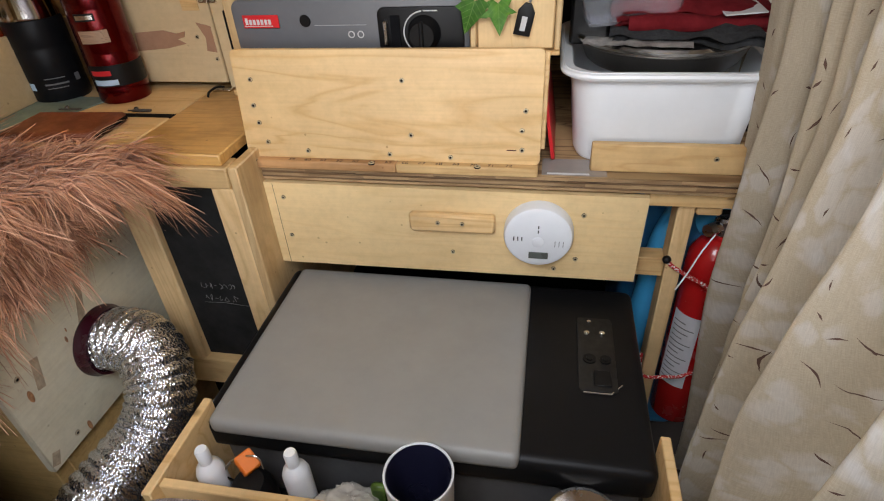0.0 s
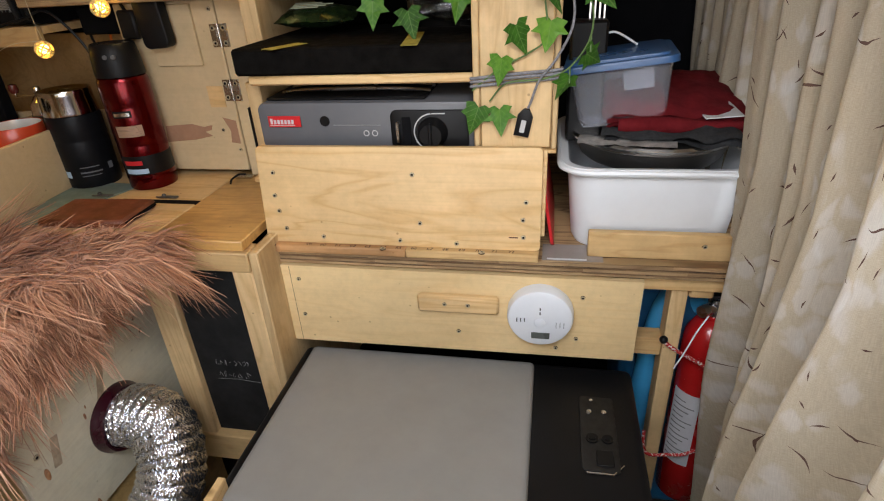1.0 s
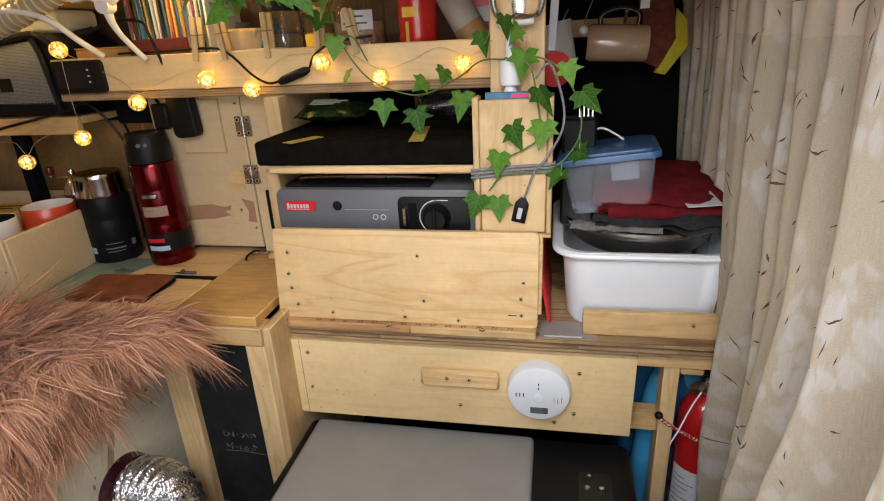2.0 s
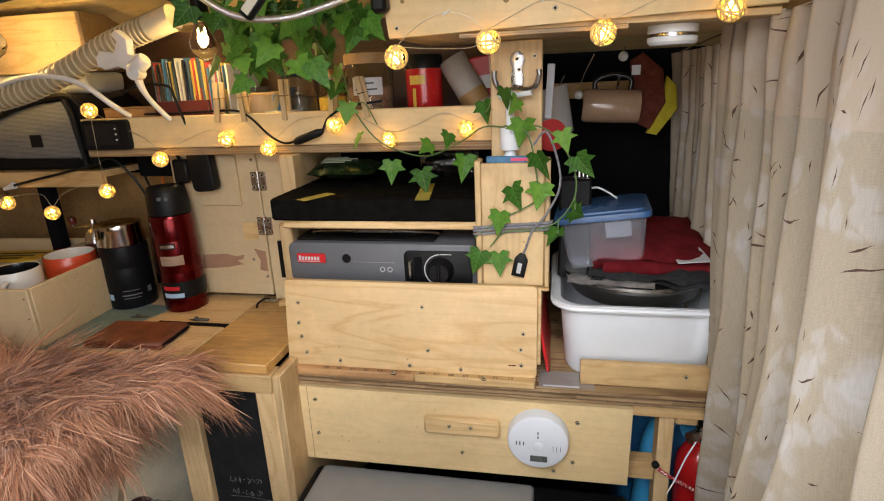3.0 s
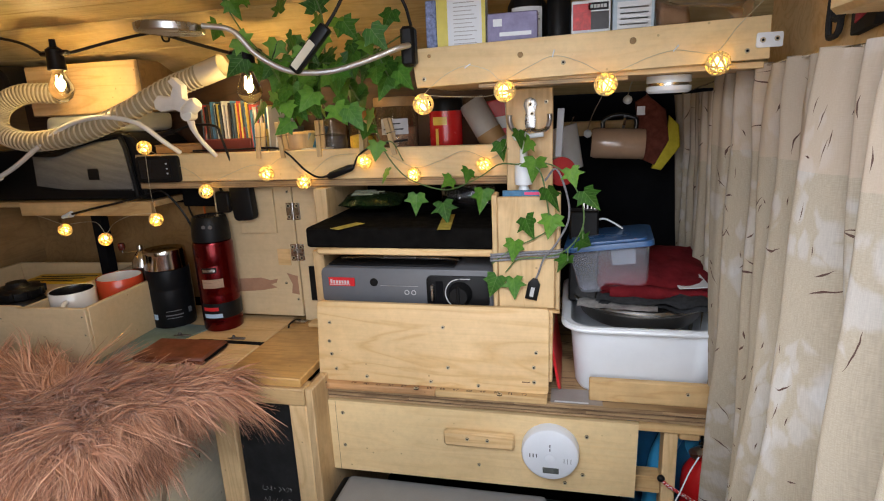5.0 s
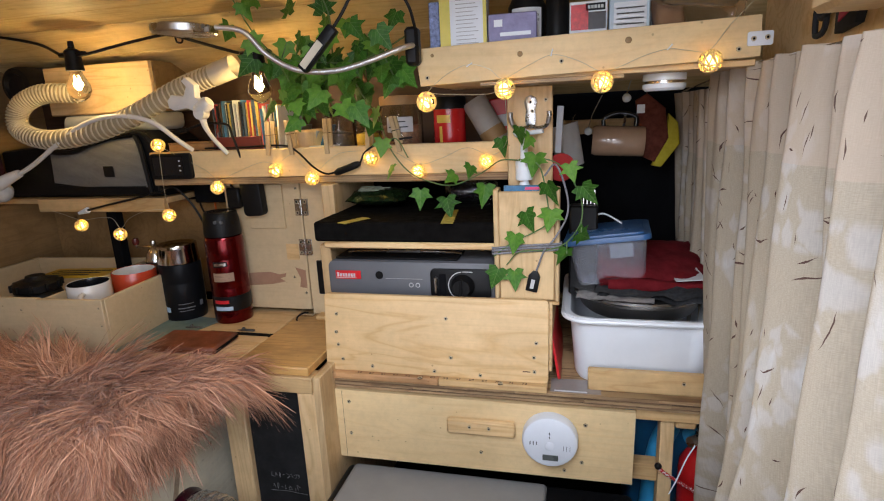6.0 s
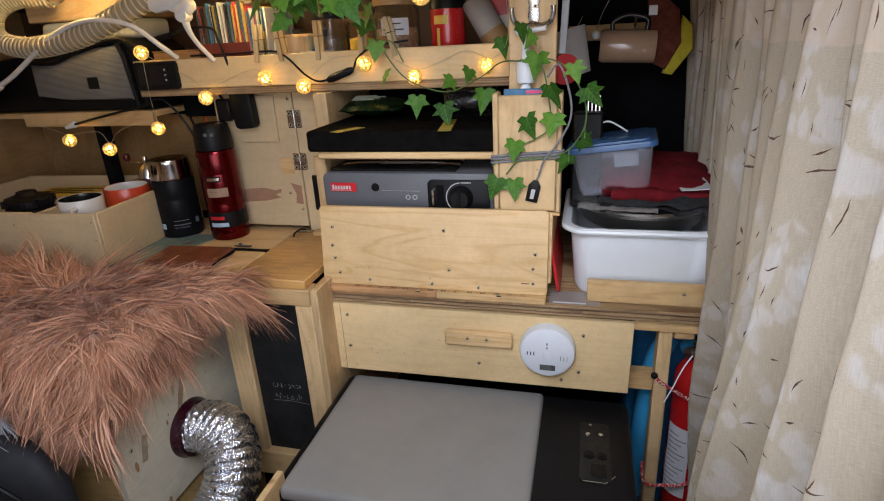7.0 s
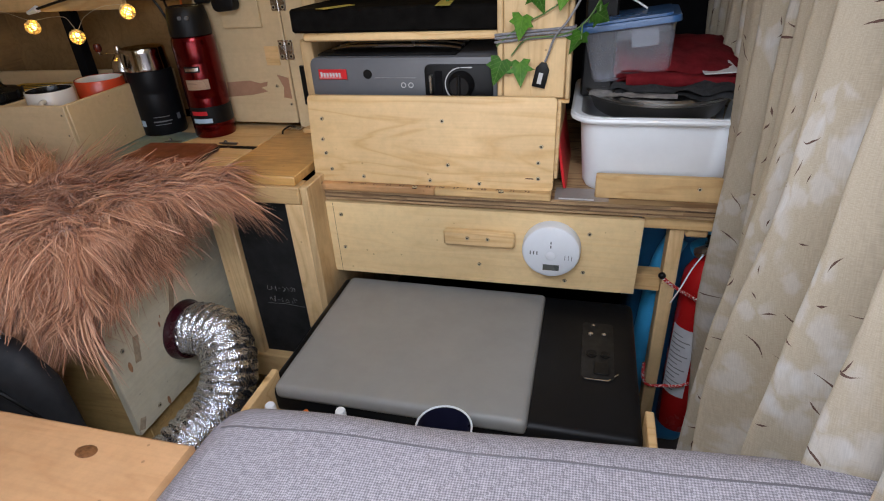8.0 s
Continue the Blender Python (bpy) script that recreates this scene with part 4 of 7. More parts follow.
boxpart("patch_panel", (-0.632, -0.540, 0.2175, 0.2245, 0.994, 1.10), M_white_wood, door, 0.001, "pale plywood patch with rounded corner")
boxpart("wood_patch", (-0.548, -0.515, 0.2232, 0.2248, 0.915, 0.955), M_pine_x, door, 0.0003)
screws(door, [(-0.607, 1.083), (-0.60, 1.005), (-0.535, 0.87), (-0.507, 0.83), (-0.507, 1.09)], 0.2245)
bm = B()
plate(bm, [(-0.66, 0.878), (-0.60, 0.882), (-0.575, 0.876), (-0.556, 0.880), (-0.560, 0.870), (-0.575, 0.866), (-0.56, 0.858), (-0.60, 0.850), (-0.665, 0.845)], 0.0006, pose(0, 0.2243, 0))
part("bare_patch", bm, paint("bare_wood_chip", (0.36, 0.20, 0.12), 0.7, scale=30), door, "peeled brown patch")
bm = B()
plate(bm, [(-0.530, 0.895), (-0.503, 0.888), (-0.503, 0.842), (-0.522, 0.845), (-0.518, 0.868)], 0.0006, pose(0, 0.2243, 0))
part("bare_patch", bm, bpy.data.materials["bare_wood_chip"], door)
outlet = thing("socket_strip", "black socket strip behind the hinge panel", "socket", pose(0, 0, 0))
boxpart("housing", (-0.470, -0.392, 0.2185, 0.2245, 0.83, 0.915), M_blackp, outlet, 0.002)
for k in range(3):
    boxpart("slot", (-0.425 + 0.008 * k, -0.422 + 0.008 * k, 0.2165, 0.2184, 0.872, 0.895), M_steel, outlet, 0.0)
boxpart("upright", (-0.404, -0.375, 0.15, 0.40, 0.985, 1.107), M_pine_z, jamb, 0.002, "pine cleat beside the foam slab")
boxpart("upright", (-0.395, -0.370, 0.10, 0.40, 0.776, 0.985), M_pine_z, jamb, 0.002)

# ---- round gas alarm on the drawer ----
alarm = thing("gas_alarm", "round white gas alarm with a small grey display", "alarm", pose(0.098, -0.0045, 0.638))
bm = B()
lathe(bm, [(0, 0.024), (0.044, 0.024), (0.050, 0.021), (0.052, 0.016), (0.0525, 0.0), (0, 0.0)], 56, pose(0, 0, 0, 90, 0, 0))
part("case", bm, M_white, alarm)
dark = paint("grey_slot", (0.06, 0.065, 0.07), 0.5)
boxpart("display", (-0.013, 0.016, -0.0249, -0.0238, -0.036, -0.024), paint("lcd", (0.10, 0.11, 0.10), 0.25), alarm, 0.0005, "grey liquid crystal display")
for a, b in ((-0.038, -0.034), (-0.032, -0.028), (-0.026, -0.022), (0.024, 0.027), (0.030, 0.033), (0.036, 0.039)):
    boxpart("sound_slot", (a + 0.001, b - 0.0012, -0.0247, -0.0238, -0.005 - (0.008 if a > 0 else 0), 0.002 - (0.005 if a > 0 else 0)), dark, alarm, 0.0)
for z in (0.010, 0.018):
    boxpart("lamp", (-0.001, 0.001, -0.0247, -0.0238, z, z + 0.005), dark, alarm, 0.0)
bm = B()
lathe(bm, [(0, 0.0252), (0.008, 0.0252), (0.009, 0.0245), (0.009, 0.0235)], 24, pose(0, 0, -0.006, 90, 0, 0))
part("button", bm, M_white, alarm)

# ---- screws, marks on the stove bin ----
screws(stove_bin, [(-0.333, 0.118), (-0.335, 0.080), (-0.331, 0.054), (-0.322, 0.024), (-0.258, 0.012), (-0.128, 0.010), (-0.036, 0.008), (0.068, 0.022), (0.067, 0.050), (0.071, 0.078), (-0.103, 0.118), (-0.094, 0.040)], -0.0006)
boxpart("branded_mark", (0.046, 0.060, -0.0004, 0.0, 0.0205, 0.0222), paint("burn_mark", (0.08, 0.02, 0.012), 0.8), stove_bin, 0.0)
ink = paint("pencil_ink", (0.015, 0.01, 0.008), 0.8)


def letters(text, size, material, parent, m, name="numeral"):
    cu = bpy.data.curves.new(name, "FONT")
    cu.body, cu.size, cu.align_x, cu.align_y = text, size, "CENTER", "CENTER"
    ob = new(name, cu)
    bpy.context.view_layer.update()
    me = bpy.data.meshes.new_from_object(ob)
    bpy.data.objects.remove(ob)
    me.materials.clear()
    me.materials.append(material)
    return share(name, me, parent, m)


for k in range(14):
    x = -0.284 + k * 0.0257
    letters(str(59 + k), 0.0105, ink, unit, pose(x, -0.0002, 0.7424, 0, 0, 2 * math.sin(k * 3)))
for x in (-0.345, -0.155, 0.005):
    share("screw", SCREW, unit, pose(x, 0.004 - 0.008, 0.7422))

# ---- chalk strokes, too faint to read ----
chalkm = paint("chalk_dust", (0.15, 0.15, 0.145), 0.9, var=0.4, scale=200)
rc = random.Random(8)
for row, (z, x0, x1, n) in enumerate(((0.515, -0.485, -0.415, 8), (0.488, -0.485, -0.42, 7))):
    for k in range(n):
        x = x0 + (x1 - x0) * k / n
        bm = B()
        pts = [(x + rc.uniform(0, 0.008), -0.0505, z + rc.uniform(-0.007, 0.007)) for _ in range(4)]
        tube(bm, spline(pts, 3), 0.0005, 4)
        part("chalk_stroke", bm, chalkm, chalk)
bm = B()
tube(bm, [(-0.49, -0.0505, 0.476), (-0.45, -0.0505, 0.478), (-0.405, -0.0505, 0.474)], 0.0005, 4)
part("chalk_stroke", bm, chalkm, chalk)

# ---- stove details ----
bm = B()
box(bm, -0.160, -0.104, -0.0036, -0.002, 0.040, 0.058, 0.0006)
part("badge", bm, M_redp, stove, "red maker's badge")
for k in range(7):
    boxpart("badge_bar", (-0.156 + k * 0.006, -0.152 + k * 0.006, -0.0042, -0.0036, 0.045, 0.052 if k else 0.054), M_label, stove, 0.0)
boxpart("badge_line", (-0.158, -0.114, -0.0042, -0.0036, 0.0425, 0.0435), M_label, stove, 0.0)
bm = B()
lathe(bm, [(0, 0.0015), (0.0075, 0.0015), (0.0085, 0.0)], 24, pose(-0.064, -0.0015, 0.049, 90, 0, 0))
part("port", bm, M_blackp, stove)
boxpart("pin_stripe", (-0.05, 0.028, -0.0026, -0.002, 0.0425, 0.0433), paint("light_grey_print", (0.35, 0.35, 0.36), 0.5), stove, 0.0)
for x in (0.004, 0.018):
    bm = B()
    lathe(bm, [(0.0035, 0.0006), (0.005, 0.0006), (0.005, 0.0), (0.0035, 0.0)], 16, pose(x, -0.0022, 0.030, 90, 0, 0))
    part("warning_mark", bm, M_label, stove)
bm = B()
lathe(bm, [(0, 0.020), (0.017, 0.020), (0.019, 0.017), (0.021, 0.004), (0.024, 0.0)], 32, pose(0.112, -0.005, 0.032, 90, 0, 0))
box(bm, 0.109, 0.115, -0.029, -0.022, 0.012, 0.052, 0.002)
part("knob", bm, M_blackp, stove, "black control knob")
bm = B()
arc = [(0.112 + 0.029 * math.cos(radians(a)), -0.0058, 0.032 + 0.029 * math.sin(radians(a))) for a in range(95, 260, 8)]
tube(bm, arc, 0.0011, 6)
part("dial_mark", bm, M_label, stove)
boxpart("dial_bar", (0.112, 0.132, -0.0062, -0.005, 0.0605, 0.062), M_label, stove, 0.0)
boxpart("lever", (0.056, 0.061, -0.016, -0.005, 0.018, 0.050), M_chrome, stove, 0.001, "chrome cartridge lever")
boxpart("lever_slot", (0.064, 0.078, -0.007, -0.0045, 0.012, 0.056), M_black, stove, 0.001)
bm = B()
box(bm, -0.165, 0.10, 0.012, 0.22, 0.0785, 0.083, 0.002)
part("top_tray", bm, M_blackp, stove)
for y in (0.05, 0.09, 0.13):
    bm = B()
    tube(bm, spline([(-0.15, y, 0.084), (-0.10, y - 0.02, 0.092), (-0.02, y - 0.025, 0.094), (0.06, y - 0.02, 0.092), (0.10, y, 0.084)], 6), 0.003, 8)
    part("pan_support", bm, M_steel, stove)

# tape and packet on the foam
tapem = paint("worn_yellow_tape", (0.36, 0.30, 0.05), 0.7, var=0.4, scale=60)
for m4 in (pose(-0.298, 0.07, 1.0431, 0, 0, 62), pose(-0.108, 0.115, 1.0431, 0, 0, 98)):
    bm = B()
    box(bm, -0.034 if m4.translation.x < -0.2 else -0.075, 0.034 if m4.translation.x < -0.2 else 0.075, -0.012, 0.012, 0, 0.0006, 0)
    part("tape", bm, tapem, foam, "worn yellow tape", m4)


def packet(name, label, m, w, h, d, colours, category="packet", bars=4):
    t = thing(name, label, category, m)
    bm = B()
    nx, nz = 14, 8
    for sgn in (-1, 1):
        g = [[bm.verts.new((-w / 2 + w * i / nx, sgn * d / 2 * (math.sin(math.pi * i / nx) ** 0.5) * (math.sin(math.pi * j / nz) ** 0.5) + 0.003 * noise.noise(V(i, j, sgn * 9.3) * 0.7), h * j / nz)) for i in range(nx + 1)] for j in range(nz + 1)]
        for j in range(nz):
            for i in range(nx):
                bm.faces.new((g[j][i], g[j][i + 1], g[j + 1][i + 1], g[j + 1][i]))
    part("pouch", bm, colours[0], t)
    for k in range(bars):
        boxpart("print_bar", (-w * 0.3, w * (0.05 + 0.08 * (k % 3)), -d / 2 - 0.0012, -d / 2 - 0.0004, h * (0.25 + 0.13 * k), h * (0.31 + 0.13 * k)), colours[1], t, 0.0)
    return t


packet("snack_packet", "dark green foil snack packet lying on the foam", pose(-0.29, 0.17, 1.066, -80, 0, 4), 0.135, 0.075, 0.035,
       (paint("dark_green_foil", (0.010, 0.022, 0.007), 0.25, 0.3, var=0.9, scale=60), paint("pale_print", (0.4, 0.42, 0.3), 0.4)))
wrapm = clear("clear_film", (0.9, 0.88, 0.86), 0.15)
packet("plastic_bag", "crumpled clear plastic bag behind the foam", pose(-0.09, 0.26, 1.0435, 0, 0, 0), 0.12, 0.06, 0.05, (wrapm, M_redp), "bag", 0)

# ---- caddy contents, hook, soap ----
boxpart("back_panel", (0.0, 0.103, 0.0790, 0.0845, 0.893, 1.05), M_pine_z, planter, 0.0005)
boxpart("foot", (-0.009, 0.112, 0.042, 0.0845, 0.887, 0.8926), M_pine_x, planter, 0.001)
soap = thing("soap_bottle", "white pump soap bottle standing in the caddy", "soap bottle", pose(0.047, 0.067, 1.066) @ Matrix.Diagonal((1.15, 1.15, 1.0, 1)))
bm = B()
lathe(bm, [(0, -0.172), (0.010, -0.172), (0.0105, -0.168), (0.0105, 0.04), (0.006, 0.054), (0, 0.054)], 16)
part("bottle", bm, M_white, soap)
bm = B()
lathe(bm, [(0, 0.055), (0.013, 0.055), (0.014, 0.06), (0.014, 0.088), (0.012, 0.092), (0.006, 0.093), (0.0055, 0.135), (0, 0.136)], 24)
part("pump_collar", bm, M_white, soap)
bm = B()
tube(bm, spline([(0.006, 0, 0.139), (-0.004, 0, 0.142), (-0.012, -0.004, 0.138), (0.026, -0.006, 0.140)][0:2] + [(-0.014, -0.004, 0.136)], 5), 0.0055, 10)
tube(bm, [(0.0, 0, 0.138), (0.03, -0.006, 0.142)], 0.004, 8)
part("spout", bm, M_white, soap)
pack = thing("blue_packet", "blue and pink packet in the caddy", "packet", pose(0.045, 0.0555, 1.070))
boxpart("carton", (-0.035, 0.03, -0.0015, 0.003, -0.17, 0.042), paint("dim_blue_film", (0.03, 0.15, 0.30), 0.3, var=0.4, scale=60), pack, 0.001)
boxpart("stripe", (0.004, 0.03, -0.0022, -0.0016, 0.034, 0.039), paint("pink_print", (0.6, 0.05, 0.15), 0.5), pack, 0.0)

hook = thing("double_hook", "nickel double coat hook screwed to the post", "hook", pose(0.058, 0.0845, 1.239))
bm = B()
plate(bm, [(0.0, -0.028), (0.009, -0.02), (0.010, -0.008), (0.008, 0.006), (0.012, 0.018), (0.009, 0.028), (0, 0.032), (-0.009, 0.028), (-0.012, 0.018), (-0.008, 0.006), (-0.010, -0.008), (-0.009, -0.02)], 0.003, pose(0, -0.0032, 0), 0.001)
part("plate", bm, M_chrome, hook)
for sgn in (-1, 1):
    bm = B()
    tube(bm, spline([(0, -0.003, -0.022), (sgn * 0.014, -0.012, -0.026), (sgn * 0.028, -0.02, -0.022), (sgn * 0.034, -0.024, -0.008), (sgn * 0.034, -0.025, 0.003)], 6), lambda s: 0.0034 + 0.0012 * s, 10)
    part("prong", bm, M_chrome, hook)
screws(hook, [(0.0, 0.02), (0.003, 0.004)], -0.0035)
screws(post, [(0.085, 1.262)], 0.0845)
spice = thing("wall_packet", "slim white packet wedged behind the post", "packet", pose(0.106, 0.1032, 1.165, 0, 3, 0))
boxpart("packet", (-0.006, 0.006, 0, 0.02, 0, 0.085), paint("dull_grey_card", (0.30, 0.30, 0.31), 0.6), spice, 0.001)

# ---- fairy lights ----
# LED glow is put into the colour: yellower than the rattan's own cream
M_lattice = paint("led_yellowed_rattan", (0.80, 0.62, 0.26), 0.6)
M_core = glow("warm_led", (1.0, 0.64, 0.10), 12.0)
rb = random.Random(4)
bm = B()
for k in range(13):
    e = Euler((rb.uniform(0, 6.3), rb.uniform(0, 6.3), rb.uniform(0, 6.3))).to_matrix().to_4x4()
    off = rb.uniform(-0.35, 0.35)
    rr = math.sqrt(1 - off * off)
    n = 18
    tube(bm, [e @ V(rr * math.cos(2 * math.pi * i / n), rr * math.sin(2 * math.pi * i / n), off) for i in range(n + 1)], 0.075, 5, False)
LATTICE = finish(bm, "lattice", M_lattice)
bm = B()
bmesh.ops.create_icosphere(bm, subdivisions=2, radius=0.62)
CORE = finish(bm, "led", M_core)


def fairy_string(name, label, balls, wires, radius):
    t = thing(name, label, "fairy lights", pose(0, 0, 0))
    bm = B()
    for w in wires:
        tube(bm, spline(w, 6), 0.00055, 5)
    part("wire", bm, paint("clear_copper_wire", (0.55, 0.48, 0.33), 0.3, 0.3), t)
    for i, q in enumerate(balls):
        m = pose(*q, 40 * i, 25 * i, 70 * i) @ Matrix.Diagonal((radius, radius, radius, 1))
        b = share("ball", LATTICE, t, m)
        share("led", CORE, b, Matrix.Identity(4))
    return t


s1 = [(-1.073, 0.155, 1.013), (-0.960, 0.155, 0.991), (-0.809, 0.155, 1.039), (-0.662, 0.150, 1.104), (-0.510, 0.152, 1.140), (-0.423, 0.152, 1.121), (-0.284, 0.152, 1.161), (-0.181, 0.152, 1.132), (-0.037, 0.150, 1.148), (-0.803, 0.150, 1.204)]
fairy_string("fairy_lights", "warm rattan-ball fairy lights strung along the shelf", s1,
             [[(-1.16, 0.16, 1.05), (-1.12, 0.157, 1.04), (-1.073, 0.157, 1.027), (-1.02, 0.16, 1.032), (-0.98, 0.16, 1.03), (-0.96, 0.16, 1.005), (-0.93, 0.16, 1.03), (-0.87, 0.155, 1.05), (-0.809, 0.160, 1.053)],
              [(-0.803, 0.15, 1.204), (-0.76, 0.162, 1.176), (-0.70, 0.164, 1.145), (-0.662, 0.16, 1.12), (-0.62, 0.162, 1.135), (-0.55, 0.162, 1.158), (-0.51, 0.162, 1.154), (-0.47, 0.163, 1.172), (-0.423, 0.16, 1.135), (-0.36, 0.163, 1.172), (-0.284, 0.162, 1.176), (-0.24, 0.163, 1.175), (-0.181, 0.161, 1.146), (-0.13, 0.163, 1.157), (-0.08, 0.163, 1.176), (-0.037, 0.16, 1.162)],
              [(-0.809, 0.16, 1.05), (-0.815, 0.16, 1.10), (-0.803, 0.15, 1.19)]], 0.0148)
s2 = [(-0.104, -0.037, 1.266), (0.027, -0.038, 1.280), (0.177, -0.038, 1.282), (0.329, -0.038, 1.302)]
over_lights = fairy_string("fairy_lights", "warm rattan-ball fairy lights hung on the overhead shelf", s2,
             [[(-0.104, -0.034, 1.280), (-0.092, -0.0225, 1.294), (-0.065, -0.0225, 1.312), (-0.033, -0.0225, 1.322), (0.0, -0.0225, 1.313), (0.022, -0.024, 1.297), (0.060, -0.0225, 1.313), (0.100, -0.0225, 1.328), (0.14, -0.0225, 1.317), (0.177, -0.024, 1.298), (0.204, -0.0225, 1.304), (0.24, -0.0225, 1.318), (0.274, -0.0225, 1.325), (0.30, -0.0225, 1.321), (0.329, -0.024, 1.319), (0.355, -0.024, 1.352), (0.387, -0.024, 1.386), (0.42, -0.02, 1.42)],
              [(-0.104, -0.036, 1.280), (-0.06, -0.022, 1.276), (0.0, -0.024, 1.274), (0.024, -0.036, 1.285)],
              [(0.027, -0.036, 1.27), (0.02, 0.04, 1.20), (-0.005, 0.12, 1.17), (-0.037, 0.152, 1.157)]], 0.0160)
for x, z, lean in ((-0.033, 1.321, 60), (0.100, 1.331, 15), (0.274, 1.327, 40)):
    bm = B()
    tube(bm, [(0, 0, -0.005), (0, -0.001, 0), (0, 0, 0.006)], 0.0011, 6)
    part("wire_clip", bm, M_white, over_lights, "tiny white wire clip", pose(x, -0.0225, z, 0, lean, 0))

# ---- festoon bulbs under the ceiling ----
M_glass = clear("bulb_glass", (1.0, 0.97, 0.9), 0.0, 1.25)
M_fil = glow("bulb_filament", (1.0, 0.66, 0.28), 110.0)


def festoon(q):
    t = thing("festoon_bulb", "clear festoon bulb glowing warm on a black cable", "light bulb", pose(*q), "festoon bulbs")
    bm = B()
    lathe(bm, [(0, 0.047), (0.010, 0.047), (0.0165, 0.042), (0.017, 0.02), (0.019, 0.0), (0.0, 0.0)], 24)
    box(bm, -0.036, 0.036, -0.007, 0.007, 0.030, 0.040, 0.003)
    lathe(bm, [(0, 0.064), (0.006, 0.063), (0.007, 0.046)], 14)
    part("socket", bm, M_blackp, t, "black rubber socket")
    bm = B()
    lathe(bm, [(0.012, -0.0005), (0.014, -0.01), (0.024, -0.032), (0.025, -0.044), (0.018, -0.058), (0.007, -0.066), (0, -0.068)], 28)
    g = part("glass", bm, M_glass, t)
    g.visible_shadow = False
    bm = B()
    tube(bm, [(-0.005, 0, -0.012), (-0.007, 0, -0.036), (-0.002, 0, -0.042), (0.0, 0, -0.018), (0.002, 0, -0.042), (0.007, 0, -0.036), (0.005, 0, -0.012)], 0.0011, 6)
    part("filament", bm, M_fil, t)
    lamp = bpy.data.lights.new("festoon_light", "POINT")
    lamp.energy, lamp.color, lamp.shadow_soft_size = 1.15, (1.0, 0.66, 0.22), 0.008
    lo = new("festoon_light", lamp)
    lo.location = (q[0], q[1], q[2] - 0.03)
    return t


festoon((-0.962, 0.12, 1.377))
festoon((-0.517, 0.14, 1.352))
cable = thing("festoon_cable", "black festoon cable looped under the ceiling", "cable", pose(0, 0, 0))
bm = B()
tube(bm, spline([(-1.25, 0.16, 1.48), (-1.11, 0.17, 1.45), (-0.99, 0.125, 1.41), (-0.935, 0.125, 1.41), (-0.85, 0.16, 1.432), (-0.76, 0.18, 1.446), (-0.73, 0.18, 1.44), (-0.63, 0.16, 1.41), (-0.54, 0.14, 1.386), (-0.49, 0.14, 1.386)], 6), 0.0034, 8)
part("cord", bm, M_blackp, cable)
ch = thing("cup_hook", "small black cup hook in the ceiling", "hook", pose(-0.735, 0.19, 1.46))
bm = B()
tube(bm, spline([(0, 0, 0.02), (0, 0, -0.01), (-0.008, 0, -0.018), (-0.006, 0, -0.03), (0.006, 0, -0.032), (0.011, 0, -0.022)], 5), 0.0022, 8)
part("hook", bm, M_blackp, ch)

# ---- ivy ----
def leaf_mesh(seed, colour_m):
    r = random.Random(seed)
    half = [(0.0, 0.0), (0.16, -0.14), (0.44, -0.06), (0.36, 0.14), (0.56, 0.34), (0.27, 0.40), (0.20, 0.60), (0.0, 0.98)]
    half = [(x * r.uniform(0.9, 1.12), z * r.uniform(0.95, 1.05)) for x, z in half]
    bm = B()
    cup = r.uniform(0.10, 0.28)
    sag = r.uniform(-0.15, 0.1)
    def pt(x, z):
        return bm.verts.new((x, cup * abs(x) - 0.25 * x * x + sag * z * z + r.uniform(-0.015, 0.015), -z))
    mid = [pt(0, z) for z in (0.0, 0.18, 0.40, 0.65, half[-1][1])]
    for sgn in (-1, 1):
        o = [pt(sgn * x, z) for x, z in half[1:-1]]
        inner = [pt(sgn * x * 0.48, 0.5 * z + 0.10) for x, z in half[1:-1]]
        seq = [(mid[0], o[0], inner[0]), (o[0], o[1], inner[1]), (o[0], inner[1], inner[0]), (o[1], o[2], inner[2]), (o[1], inner[2], inner[1]), (o[2], o[3], inner[3]), (o[2], inner[3], inner[2]),
               (o[3], o[4], inner[4]), (o[3], inner[4], inner[3]), (o[4], o[5], inner[5]), (o[4], inner[5], inner[4]), (o[5], mid[4], mid[3]), (o[5], mid[3], inner[5]),
               (mid[0], inner[0], mid[1]), (inner[0], inner[1], mid[1]), (inner[1], inner[2], mid[1]), (inner[2], inner[3], mid[2]), (inner[2], mid[2], mid[1]), (inner[3], inner[4], mid[2]), (inner[4], inner[5], mid[2]), (inner[5], mid[3], mid[2])]
        for f in seq:
            try:
                bm.faces.new(f if sgn > 0 else tuple(reversed(f)))
            except ValueError:
                pass
    return finish(bm, "leaf", colour_m)


M_leaf = mat("ivy_leaf", 0.5)
infl = node(M_leaf, "ShaderNodeObjectInfo")
mpl = node(M_leaf, "ShaderNodeTexCoord")
nl = node(M_leaf, "ShaderNodeTexNoise", Scale=5.0, Detail=3.0)
link(M_leaf, mpl, "Object", nl, "Vector")
ml = node(M_leaf, "ShaderNodeMath")
ml.operation = "ADD"
link(M_leaf, infl, "Random", ml, 0)
link(M_leaf, nl, 0, ml, 1)
hl = node(M_leaf, "ShaderNodeMath")
hl.operation = "MULTIPLY"
hl.inputs[1].default_value = 0.55
link(M_leaf, ml, 0, hl, 0)
rl = ramp(M_leaf, hl, 0, [(0.15, (0.014, 0.05, 0.006)), (0.5, (0.05, 0.15, 0.014)), (0.85, (0.15, 0.31, 0.035))])
vx = node(M_leaf, "ShaderNodeSeparateXYZ")
link(M_leaf, mpl, "Object", vx, 0)


